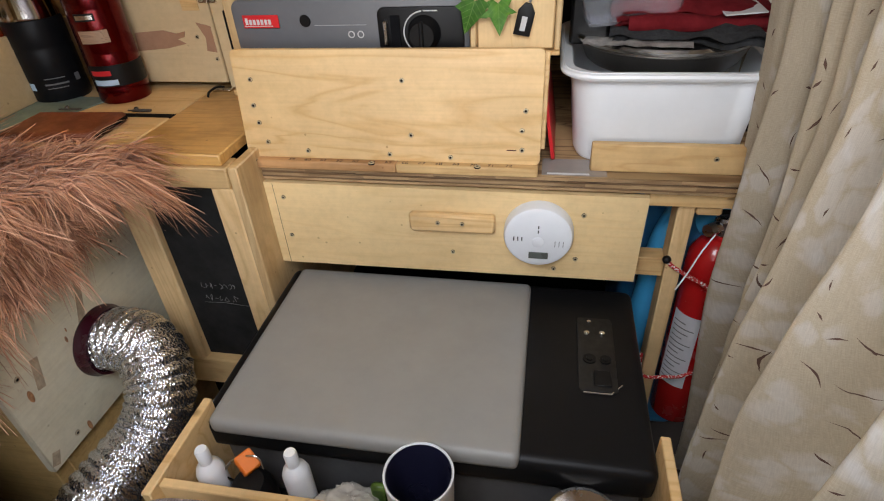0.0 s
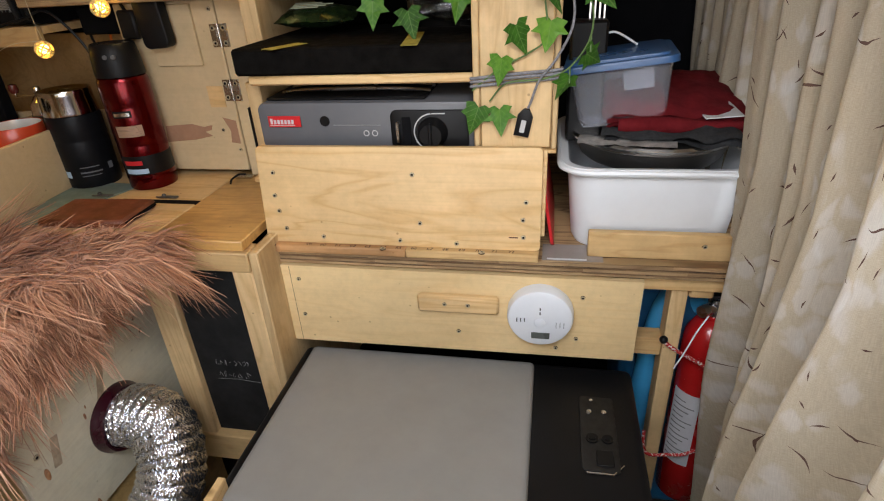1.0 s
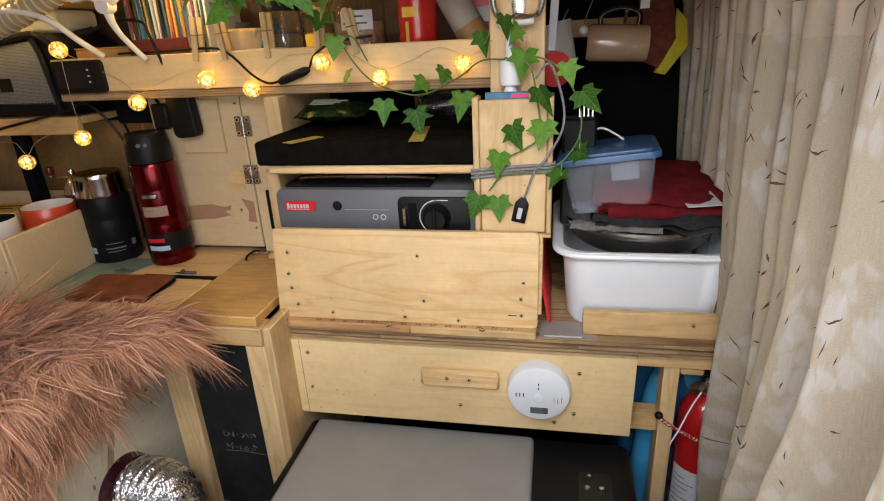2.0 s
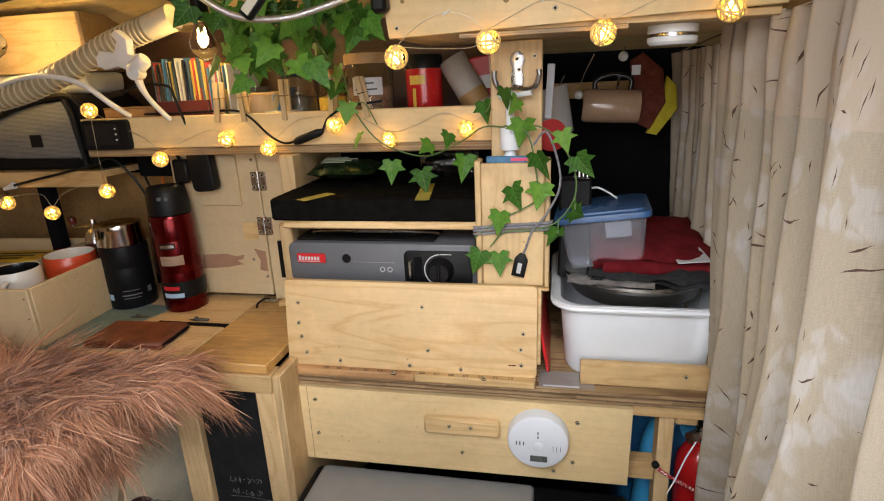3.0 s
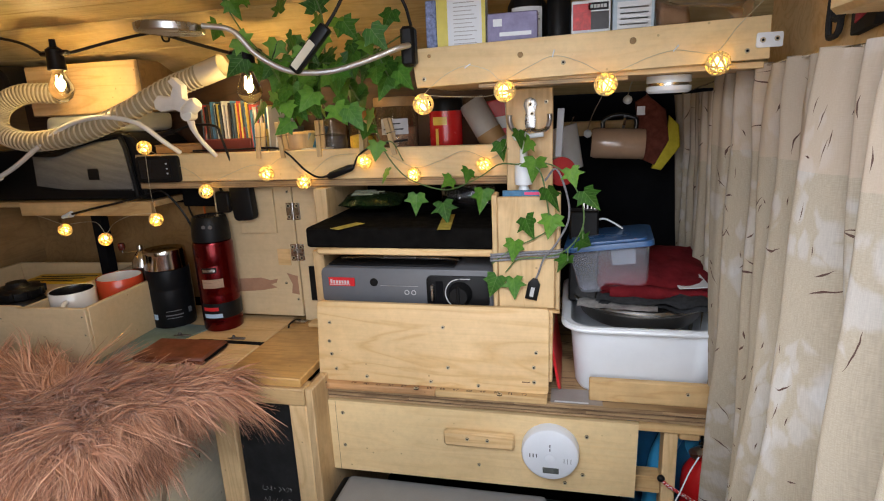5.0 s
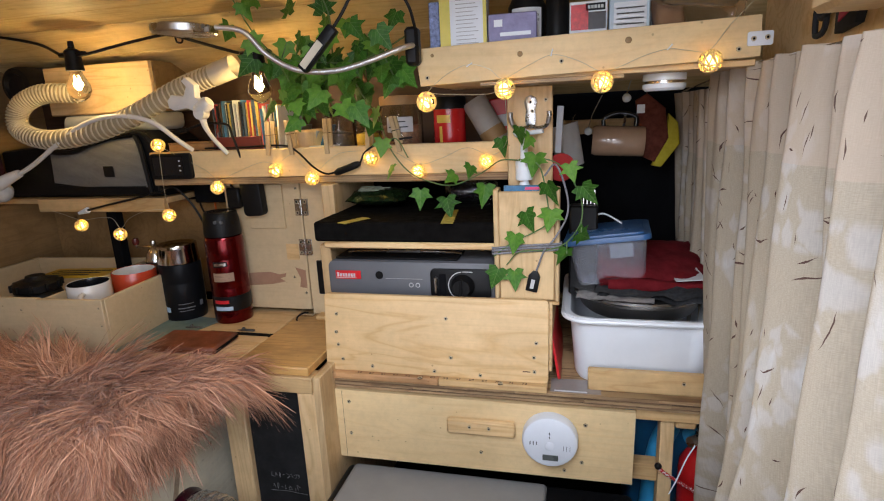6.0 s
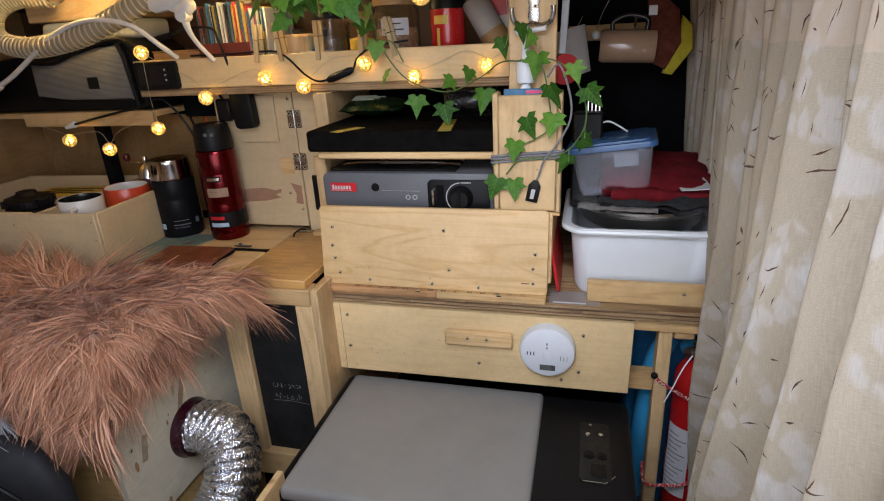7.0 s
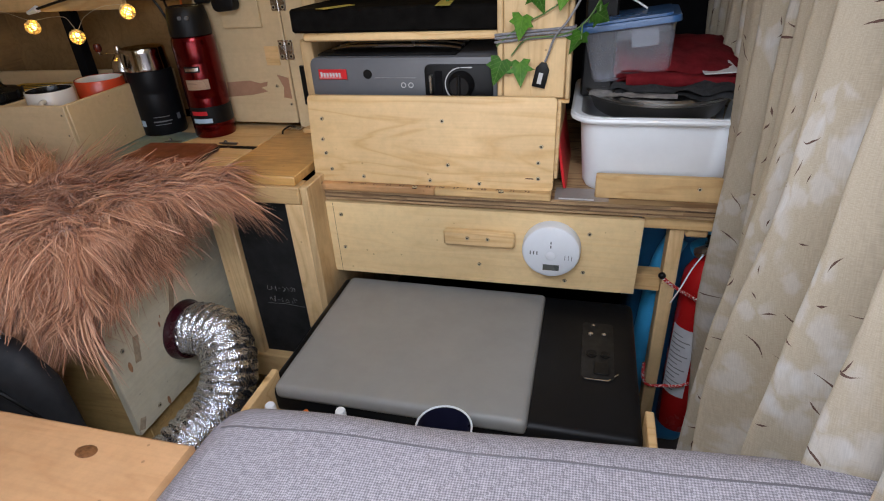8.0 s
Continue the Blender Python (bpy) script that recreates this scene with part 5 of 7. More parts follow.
def leaf_math(op, a, ao, v, vo=None):
    n = node(M_leaf, "ShaderNodeMath")
    n.operation = op
    link(M_leaf, a, ao, n, 0)
    if vo is None:
        n.inputs[1].default_value = v
    else:
        link(M_leaf, v, vo, n, 1)
    return n


ax = leaf_math("ABSOLUTE", vx, 0, 0.0)
slant = leaf_math("ADD", leaf_math("MULTIPLY", ax, 0, 0.9), 0, vx, 2)
side_vein = leaf_math("LESS_THAN", leaf_math("PINGPONG", slant, 0, 0.10), 0, 0.010)
mid_vein = leaf_math("LESS_THAN", ax, 0, 0.014)
vein = leaf_math("MULTIPLY", leaf_math("MAXIMUM", side_vein, 0, mid_vein, 0), 0, 0.45)
link(M_leaf, mix(M_leaf, vein, 0, rl, 0, (0.16, 0.26, 0.07)), 0, bsdf(M_leaf), "Base Color")
bsdf(M_leaf).inputs["Specular IOR Level"].default_value = 0.22
LEAVES = [leaf_mesh(s, M_leaf) for s in (1, 2, 3, 4, 5)]
M_stem = paint("ivy_stem", (0.10, 0.17, 0.05), 0.6)
rv = random.Random(12)


def ivy(label, vines, leaves, sizes=(0.040, 0.056)):
    t = thing("ivy_garland", label, "ivy", pose(0, 0, 0))
    for v in vines:
        bm = B()
        tube(bm, spline(v, 6), 0.0013, 6)
        part("stem", bm, M_stem, t)
    for q in leaves:
        x, y, z = q[:3]
        turn = q[3] if len(q) > 3 else rv.uniform(-35, 35)
        s = 0.8 * (q[4] if len(q) > 4 else rv.uniform(*sizes))
        m = pose(x, y, z, rv.uniform(-42, 30), turn, rv.uniform(-50, 50)) @ Matrix.Diagonal((s, s, s, 1))
        share("leaf", rv.choice(LEAVES), t, m)
    return t


# trailing along the shelf and over the caddy; the leaf's stalk end, then its turn
ivy("artificial ivy trailing along the shelf and caddy",
    [[(-0.245, 0.12, 1.25), (-0.235, 0.13, 1.19), (-0.20, 0.14, 1.135), (-0.15, 0.14, 1.11), (-0.10, 0.13, 1.105), (-0.04, 0.11, 1.13), (0.0, 0.09, 1.155), (0.04, 0.05, 1.158)],
     [(0.04, 0.05, 1.16), (0.075, 0.035, 1.15), (0.088, 0.036, 1.10), (0.092, 0.036, 1.05), (0.07, 0.038, 1.03), (0.03, 0.039, 1.01), (-0.01, 0.04, 0.98)],
     [(0.06, 0.05, 1.165), (0.11, 0.04, 1.15), (0.145, 0.04, 1.10), (0.150, 0.04, 1.05), (0.125, 0.04, 1.01), (0.09, 0.038, 0.995), (0.04, 0.039, 0.99), (0.015, 0.039, 0.965)],
     [(-0.25, 0.13, 1.19), (-0.22, 0.14, 1.20), (-0.20, 0.15, 1.16)], [(0.15, 0.04, 1.05), (0.15, 0.03, 1.03)], [(0.125, 0.04, 1.01), (0.125, 0.03, 0.99)]],
    [(-0.242, 0.12, 1.20, 10, 0.05), (-0.225, 0.12, 1.148, -8, 0.045), (-0.165, 0.11, 1.098, 5, 0.052), (-0.110, 0.10, 1.083, -10, 0.056), (-0.095, 0.12, 1.128, 55, 0.042), (-0.030, 0.09, 1.108, 4, 0.056), (-0.06, 0.11, 1.145, 30, 0.042),
     (0.003, 0.09, 1.195, -10, 0.046), (0.040, 0.045, 1.215, 10, 0.045), (0.070, 0.032, 1.168, 5, 0.055), (0.090, 0.033, 1.118, -5, 0.058), (0.098, 0.033, 1.070, 5, 0.055), (0.052, 0.033, 1.066, -20, 0.055), (0.033, 0.033, 1.025, 15, 0.050), (0.0, 0.033, 0.958, 20, 0.055),
     (0.03, 0.033, 0.955, -8, 0.05), (0.128, 0.035, 1.150, -15, 0.044), (0.150, 0.035, 1.112, -30, 0.055), (0.145, 0.03, 1.028, -60, 0.05), (0.125, 0.03, 0.998, 15, 0.048), (0.06, 0.036, 1.20, 40, 0.04)])
# thick bunch under the ceiling
bunch = []
for _ in range(104):
    x = rv.gauss(-0.305, 0.085)
    z = 1.342 + rv.gauss(0, 0.046) - 0.10 * abs(x + 0.28)
    if -0.455 < x < -0.13 and 1.21 < z < 1.44 and (z > 1.30 or x < -0.24):
        bunch.append((x, rv.uniform(-0.03, 0.10), z, rv.uniform(-50, 50), rv.uniform(0.043, 0.060)))
bunch += [(-0.48, 0.0, 1.42, 40, 0.05), (-0.45, 0.0, 1.455, -30, 0.045), (-0.42, 0.0, 1.46, 60, 0.045), (-0.375, 0.03, 1.435, 170, 0.055), (-0.30, 0.02, 1.43, 175, 0.055), (-0.165, 0.02, 1.42, 20, 0.05), (-0.23, 0.06, 1.26, -5, 0.05), (-0.245, 0.08, 1.235, 15, 0.05), (-0.36, 0.04, 1.275, 10, 0.05)]
ivy("bushy artificial ivy hanging below the ceiling",
    [[(-0.47, 0.0, 1.47), (-0.44, 0.02, 1.40), (-0.40, 0.03, 1.36), (-0.34, 0.03, 1.35), (-0.26, 0.04, 1.345), (-0.20, 0.03, 1.36), (-0.15, 0.02, 1.38)],
     [(-0.42, 0.03, 1.37), (-0.41, 0.05, 1.30), (-0.38, 0.06, 1.27)], [(-0.28, 0.04, 1.345), (-0.26, 0.07, 1.29), (-0.245, 0.10, 1.25), (-0.24, 0.12, 1.22)], [(-0.44, 0.02, 1.40), (-0.46, 0.03, 1.36), (-0.45, 0.05, 1.31)],
     [(-0.20, 0.03, 1.36), (-0.18, 0.05, 1.30)], [(-0.36, 0.03, 1.35), (-0.33, 0.06, 1.29), (-0.31, 0.08, 1.25)], [(-0.30, 0.04, 1.35), (-0.29, 0.02, 1.42), (-0.30, 0.0, 1.47)]], bunch)

# ---- wall linings behind the shelves ----
setting("wall_lining_1", (-1.40, -0.704, 0.36, 0.372, 0.776, 1.045), M_tan, "tan plywood lining behind the counter")
# brown wood by the discs; its dark tone also holds the gloom behind jars
setting("wall_lining_2", (-1.40, -0.02, 0.405, 0.415, 1.124, 1.40), M_dark_wood, "dark brown board lining behind the shelf")
setting("wall_lining_3", (0.452, 0.459, -1.3, 0.16, 1.20, 1.475), M_ply, "golden plywood lining above the curtain")
setting("wall_lining_4", (-1.40, -1.388, -0.06, 0.359, 0.776, 1.055), M_tan, "tan plywood panel low on the side wall")
lowrail = thing("side_shelf", "rough pine shelf carrying the mesh bag", "shelf", pose(0, 0, 0))
boxpart("front_rail", (-1.245, -0.852, 0.195, 0.210, 1.040, 1.075), M_pine_x, lowrail, 0.002)
boxpart("shelf_board", (-1.40, -0.852, 0.2105, 0.40, 1.060, 1.074), M_pine_x, lowrail, 0.001)
boxpart("post", (-1.075, -1.045, 0.235, 0.262, 0.776, 1.059), M_black, lowrail, 0.002, "black painted post")

# ---- mesh bag ----
M_mesh = paint("grey_mesh_fabric", (0.16, 0.155, 0.15), 0.8, var=0.2, scale=30)
mpm = coords(M_mesh, (520, 520, 520), (0, 45, 0))
chk = node(M_mesh, "ShaderNodeTexChecker", Scale=1.0)
link(M_mesh, mpm, 0, chk, "Vector")
bump(M_mesh, chk, 1, 0.5, 0.0008)
link(M_mesh, ramp(M_mesh, chk, 1, [(0.0, (0.07, 0.068, 0.064)), (1.0, (0.20, 0.195, 0.182))]), 0, bsdf(M_mesh), "Base Color")
bag = thing("mesh_bag", "grey mesh bag with black piping on the side shelf", "bag", pose(0, 0, 0))
bm = B()
plate(bm, [(-1.36, 1.076), (-0.868, 1.076), (-0.862, 1.21), (-0.90, 1.238), (-1.05, 1.225), (-1.36, 1.20)], 0.16, pose(0, 0.215, 0), 0.015)
part("body", bm, M_blackp, bag, "black bag body")
bm = B()
plate(bm, [(-1.19, 1.115), (-1.10, 1.104), (-0.905, 1.100), (-0.908, 1.20), (-0.925, 1.224), (-0.99, 1.219), (-1.06, 1.203), (-1.11, 1.187), (-1.185, 1.19)], 0.006, pose(0, 0.208, 0), 0.002)
part("pocket", bm, M_mesh, bag, "light grey mesh pocket")
bm = B()
tube(bm, spline([(-0.87, 0.213, 1.085), (-0.866, 0.21, 1.15), (-0.868, 0.21, 1.20), (-0.90, 0.207, 1.234), (-0.96, 0.207, 1.231), (-1.03, 0.207, 1.218), (-1.09, 0.207, 1.198), (-1.13, 0.207, 1.192), (-1.2, 0.207, 1.196)], 5), 0.0065, 8)
tube(bm, spline([(-0.893, 0.209, 1.085), (-0.898, 0.206, 1.15), (-0.904, 0.206, 1.20), (-0.915, 0.207, 1.228)], 5), 0.006, 8)
for k in range(34):
    box(bm, -1.176 + 0.008 * k, -1.172 + 0.008 * k, 0.2062, 0.2078, 1.1035 - 0.004 * min(1, k / 12), 1.1085 - 0.004 * min(1, k / 12), 0)
part("piping", bm, M_blackp, bag)
boxpart("patch", (-1.025, -0.995, 0.2055, 0.2075, 1.128, 1.155), M_blackp, bag, 0.0, "", pose(0, 0, 0))
bag2 = thing("folded_bag", "pale plastic bag lying on the mesh bag", "bag", pose(-1.02, 0.30, 1.2385))
bm = B()
box(bm, -0.14, 0.14, -0.06, 0.06, 0.0, 0.045, 0.018, 3)
for v in bm.verts:
    v.co += 0.006 * Vector((noise.noise(v.co * 25), noise.noise(v.co * 25 + V(5, 0, 0)), 0))
part("bag", bm, paint("milky_plastic", (0.55, 0.55, 0.50), 0.3), bag2)
ply_box = thing("plywood_case", "birch plywood case stored under the ceiling", "case", pose(0, 0, 0))
boxpart("front", (-1.19, -0.868, 0.24, 0.252, 1.284, 1.404), M_ply, ply_box, 0.003)
boxpart("side", (-0.8795, -0.868, 0.2525, 0.40, 1.284, 1.404), M_brown_ply, ply_box, 0.002)
boxpart("side", (-1.19, -1.1785, 0.2525, 0.40, 1.284, 1.404), M_brown_ply, ply_box, 0.002)
boxpart("top", (-1.178, -0.88, 0.2525, 0.40, 1.394, 1.404), M_brown_ply, ply_box, 0.001)
boxpart("bottom", (-1.178, -0.88, 0.2525, 0.40, 1.284, 1.294), M_brown_ply, ply_box, 0.001)

# ---- corrugated hose ----
hose = thing("corrugated_hose", "translucent corrugated vent hose clamped above the shelf", "hose", pose(0, 0, 0))
hp = spline([(-1.06, 0.20, 1.335), (-1.13, 0.17, 1.335), (-1.18, 0.15, 1.305), (-1.18, 0.14, 1.255), (-1.10, 0.135, 1.228), (-0.97, 0.135, 1.238), (-0.84, 0.14, 1.275), (-0.72, 0.15, 1.325), (-0.63, 0.155, 1.352)], 60)
bm = B()
tube(bm, hp, 0.0210, 20, False)
part("inner_wall", bm, paint("smoky_hose_film", (0.36, 0.30, 0.19), 0.25), hose)
rib = paint("cream_hose_rib", (0.52, 0.45, 0.31), 0.35)
bm = B()
tot = len(hp) - 1
helix = []
sidev = None
for i in range(0, tot * 3):
    s = i / 3
    k = min(int(s), tot - 1)
    q = hp[k].lerp(hp[k + 1], s - k)
    d = (hp[k + 1] - hp[k]).normalized()
    sidev = d.cross(V(0, 1, 0.01)).normalized() if sidev is None else (sidev - d * sidev.dot(d)).normalized()
    a = 2 * math.pi * i / 20
    helix.append(q + 0.0220 * (math.cos(a) * sidev + math.sin(a) * sidev.cross(d)))
tube(bm, helix, 0.0022, 5)
part("rib", bm, rib, hose, "cream spiral rib")
bm = B()
tube(bm, [hp[-1] - 0.005 * (hp[-1] - hp[-9]).normalized(), hp[-1] + 0.03 * (hp[-1] - hp[-9]).normalized(), hp[-1] + 0.05 * (hp[-1] - hp[-9]).normalized()], 0.0240, 24, False)
part("cuff", bm, paint("clear_cuff", (0.62, 0.55, 0.40), 0.2), hose, "smooth end cuff")

fan = thing("vent_fan", "round black vent fan housing under the ceiling", "fan", pose(-1.240, 0.298, 1.362, 90, 0, 0) @ Matrix.Diagonal((0.80, 0.80, 0.80, 1)))
bm = B()
lathe(bm, [(0, 0.0), (0.060, 0.0), (0.062, 0.01), (0.060, 0.10), (0.054, 0.118), (0.040, 0.122), (0.034, 0.112), (0, 0.108)], 36)
part("housing", bm, M_blackp, fan)
hat = thing("red_hat", "dark red fleece hat with a white bobble hung on the wall", "hat", pose(-1.345, 0.135, 1.09))
bm = B()
lathe(bm, [(0, 0.0), (0.045, 0.004), (0.058, 0.05), (0.056, 0.12), (0.045, 0.18), (0.024, 0.225), (0, 0.235)], 28)
for v in bm.verts:
    v.co += 0.010 * Vector((noise.noise(v.co * 20) * 0.3, noise.noise(v.co * 20 + V(5, 0, 0)), 0))
    v.co.x = max(-0.054, v.co.x)
part("hat", bm, paint("dark_red_fleece", (0.07, 0.008, 0.008), 0.95, var=0.4, scale=50, grain=300), hat)
bm = B()
bmesh.ops.create_icosphere(bm, subdivisions=4, radius=0.026)
for v in bm.verts:
    v.co *= 1 + 0.12 * noise.noise(v.co * 160)
bmesh.ops.translate(bm, verts=bm.verts, vec=(0.078, -0.01, 0.015))
part("bobble", bm, paint("white_fleece", (0.55, 0.54, 0.52), 0.95, grain=500), hat, "fluffy white bobble")

# ---- white clamp holder ----
clampm = paint("white_gloss_plastic", (0.70, 0.68, 0.64), 0.25)
clamp = thing("clamp_holder", "white plastic clamp holder on a flexible cable", "clamp", pose(-0.675, 0.12, 1.30))
bm = B()
plate(bm, [(-0.053, 0.0), (-0.041, 0.012), (-0.012, 0.007), (-0.002, 0.026), (-0.012, 0.039), (0.0, 0.046), (0.020, 0.029), (0.018, 0.004), (0.030, -0.004), (0.020, -0.030), (-0.008, -0.018), (-0.037, -0.023), (-0.052, -0.015)], 0.018, pose(0, -0.009, 0), 0.003)
part("jaw", bm, clampm, clamp)
bm = B()
lathe(bm, [(0, -0.020), (0.012, -0.020), (0.015, -0.016), (0.015, 0.012), (0.011, 0.018), (0, 0.018)], 20, pose(0.034, -0.004, -0.016, 0, 55, 0))
lathe(bm, [(0, -0.013), (0.012, -0.013), (0.013, -0.010), (0.013, 0.010), (0, 0.013)], 18, pose(0.026, -0.006, -0.030, 90, 0, 0))
part("body", bm, clampm, clamp, "ribbed tightening knob")
bm = B()
tube(bm, spline([(0.022, 0, -0.035), (0.024, 0.005, -0.06), (0.028, 0.02, -0.085), (0.045, 0.04, -0.12)], 6), lambda s: 0.0085 - 0.0035 * min(1, 2 * s), 10)
part("stem", bm, clampm, clamp)
lead = thing("white_lead", "thick white lead arching over the mesh bag", "cable", pose(0, 0, 0))
bm = B()
tube(bm, spline([(-1.30, 0.10, 1.10), (-1.20, 0.12, 1.145), (-1.137, 0.12, 1.172), (-1.05, 0.12, 1.22), (-0.96, 0.12, 1.262), (-0.87, 0.12, 1.274), (-0.79, 0.125, 1.258), (-0.74, 0.14, 1.215), (-0.73, 0.172, 1.19)], 8), 0.0055, 10)
part("lead", bm, clampm, lead)
bm = B()
tube(bm, spline([(-1.30, 0.10, 1.10), (-1.23, 0.115, 1.135), (-1.19, 0.12, 1.15)], 6), lambda s: 0.019 - 0.009 * s, 12)
part("plug", bm, clampm, lead)

# ---- small devices on the shelf front ----
disp = thing("digital_monitor", "small black digital monitor on the shelf front", "monitor", pose(0, 0, 0))
bm = B()
plate(bm, round_rect(-0.842, -0.732, 1.124, 1.184, 0.008), 0.010, pose(0, 0.1595, 0), 0.002)
part("case", bm, M_blackp, disp)
boxpart("screen", (-0.832, -0.752, 0.1582, 0.1592, 1.134, 1.176), paint("dark_screen", (0.008, 0.009, 0.011), 0.15), disp, 0.0)
for k in range(3):
    boxpart("mark", (-0.762, -0.758, 0.1576, 0.1581, 1.143 + 0.011 * k, 1.146 + 0.011 * k), M_label, disp, 0.0)
ada = thing("usb_adapter", "black car adapter hanging from its cable", "adapter", pose(-0.600, 0.185, 1.03, 0, -3, 0))
bm = B()
plate(bm, round_rect(-0.026, 0.026, 0.0, 0.088, 0.012), 0.022, None, 0.004)
part("case", bm, M_blackp, ada)
bm = B()
tube(bm, spline([(0.004, 0.008, 0.087), (0.002, -0.01, 0.13), (-0.004, -0.022, 0.19), (-0.015, -0.02, 0.215), (-0.07, -0.02, 0.222), (-0.12, -0.02, 0.213)], 6), 0.0028, 8)
part("cord", bm, M_blackp, ada)
bm = B()
tube(bm, [(-0.12, -0.02, 0.213), (-0.17, -0.02, 0.208)], 0.006, 8)
part("connector", bm, M_blackp, ada)
shelf_cord = thing("shelf_cable", "black cable with an inline switch along the shelf", "cable", pose(0, 0, 0))
bm = B()
tube(bm, spline([(-0.70, 0.178, 1.192), (-0.60, 0.176, 1.192), (-0.50, 0.176, 1.193), (-0.46, 0.164, 1.18), (-0.42, 0.158, 1.145), (-0.39, 0.156, 1.13), (-0.36, 0.155, 1.135)], 6), 0.0022, 8)
tube(bm, spline([(-0.31, 0.155, 1.15), (-0.295, 0.156, 1.175), (-0.26, 0.165, 1.193), (-0.20, 0.19, 1.20)], 6), 0.0022, 8)
part("cord", bm, M_blackp, shelf_cord)
bm = B()
tube(bm, [(-0.368, 0.154, 1.131), (-0.36, 0.154, 1.134), (-0.318, 0.154, 1.148), (-0.31, 0.154, 1.151)], lambda s: 0.005 + 0.003 * math.sin(math.pi * min(1, max(0, s))) ** 0.3, 10)
part("switch", bm, M_blackp, shelf_cord)
plug_cable = thing("power_lead", "black lead with a white tip lying by the side shelf", "cable", pose(0, 0, 0))
bm = B()
tube(bm, spline([(-1.07, 0.18, 1.048), (-1.0, 0.178, 1.062), (-0.93, 0.18, 1.075), (-0.86, 0.19, 1.09), (-0.82, 0.2, 1.10), (-0.78, 0.21, 1.05), (-0.76, 0.22, 0.98), (-0.77, 0.235, 0.90)], 6), 0.0028, 8)
part("cord", bm, M_blackp, plug_cable)
bm = B()
tube(bm, [(-1.10, 0.18, 1.040), (-1.07, 0.18, 1.048)], lambda s: 0.004 + 0.004 * s, 8)
part("tip", bm, M_white, plug_cable, "white tip")
wires = thing("wire_bundle", "loose black and orange wires behind the flasks", "cable", pose(0, 0, 0))
for k, (c, xo) in enumerate(((M_blackp, -0.80), (paint("orange_wire", (0.6, 0.12, 0.01), 0.4), -0.775), (M_blackp, -0.74), (M_blackp, -0.715))):
    bm = B()
    tube(bm, spline([(xo - 0.02, 0.33, 1.10), (xo - 0.03 + 0.02 * k, 0.30, 1.05), (xo, 0.29, 0.99), (xo + 0.01 * (-1) ** k, 0.30, 0.92), (xo + 0.02, 0.32, 0.85)], 6), 0.0026, 6)
    part("wire", bm, c, wires)
boxpart("connector_block", (-0.83, -0.71, 0.28, 0.35, 1.048, 1.10), M_black, wires, 0.004)
blkplug = thing("car_plug", "black socket plug clipped beside the flask", "plug", pose(-0.665, 0.205, 1.045))
bm = B()
box(bm, -0.018, 0.018, 0, 0.016, 0, 0.05, 0.004)
tube(bm, spline([(0, 0.008, 0.048), (-0.01, 0.0, 0.075), (-0.04, -0.005, 0.085), (-0.07, 0.0, 0.082)], 5), 0.003, 8)
part("plug", bm, M_blackp, blkplug)

# ---- goods on the shelf ----
rs2 = random.Random(21)
cdm = [paint("sleeve_%s" % n, c, 0.4) for n, c in (("blue", (0.05, 0.17, 0.32)), ("white", (0.62, 0.60, 0.55)), ("red", (0.45, 0.04, 0.03)), ("black", (0.02, 0.02, 0.02)), ("yellow", (0.6, 0.42, 0.08)), ("grey", (0.36, 0.36, 0.36)), ("brown", (0.16, 0.07, 0.03)), ("slate", (0.06, 0.09, 0.12)))]
rack = thing("disc_rack", "dark red wooden rack for discs and booklets", "rack", pose(0, 0, 0))
boxpart("front", (-0.690, -0.565, 0.196, 0.204, 1.124, 1.215), paint("dark_red_stain", (0.12, 0.02, 0.015), 0.5), rack, 0.001)
boxpart("base", (-0.690, -0.565, 0.2045, 0.33, 1.124, 1.130), M_dark_wood, rack, 0.0)
x = -0.690
while x < -0.527:
    w = rs2.uniform(0.0024, 0.0052)
    sl = thing("disc_sleeve", "slim disc sleeve standing in the rack", "disc", pose(x, 0.206, 1.1305 if x < -0.57 else 1.1245, 0, rs2.uniform(-1, 2), 0), "discs in the rack")
    boxpart("sleeve", (0, w - 0.0006, 0, 0.12, 0, rs2.uniform(0.15, 0.163) + (0.004 if x < -0.57 else 0)), rs2.choice(cdm), sl, 0.0004)
    x += w
pinm = wood("clothespin_wood", (0.66, 0.50, 0.28), (0.5, 0.33, 0.15), "z", knots=False)
for px, rot in ((-0.531, 6), (-0.472, -5), (-0.388, 1), (-0.293, 3), (-0.222, -12)):
    pin = thing("clothespin", "plain wooden clothespin clipped on the shelf edge", "clothespin", pose(px, 0.162, 1.172, 0, rot, 0), "clothespins")
    boxpart("leg", (-0.005, 0.005, 0.0, 0.006, 0, 0.075), pinm, pin, 0.001)
    boxpart("leg", (-0.005, 0.005, 0.0225, 0.0285, 0.016, 0.075), pinm, pin, 0.001)
    bm = B()
    tube(bm, [(-0.006, -0.001, 0.045), (0.006, -0.001, 0.045), (0.006, 0.03, 0.046), (-0.006, 0.03, 0.046)], 0.0009, 6)
    part("spring", bm, M_steel, pin)


M_jar_glass = clear("jar_glass", (0.95, 0.93, 0.88), 0.02)


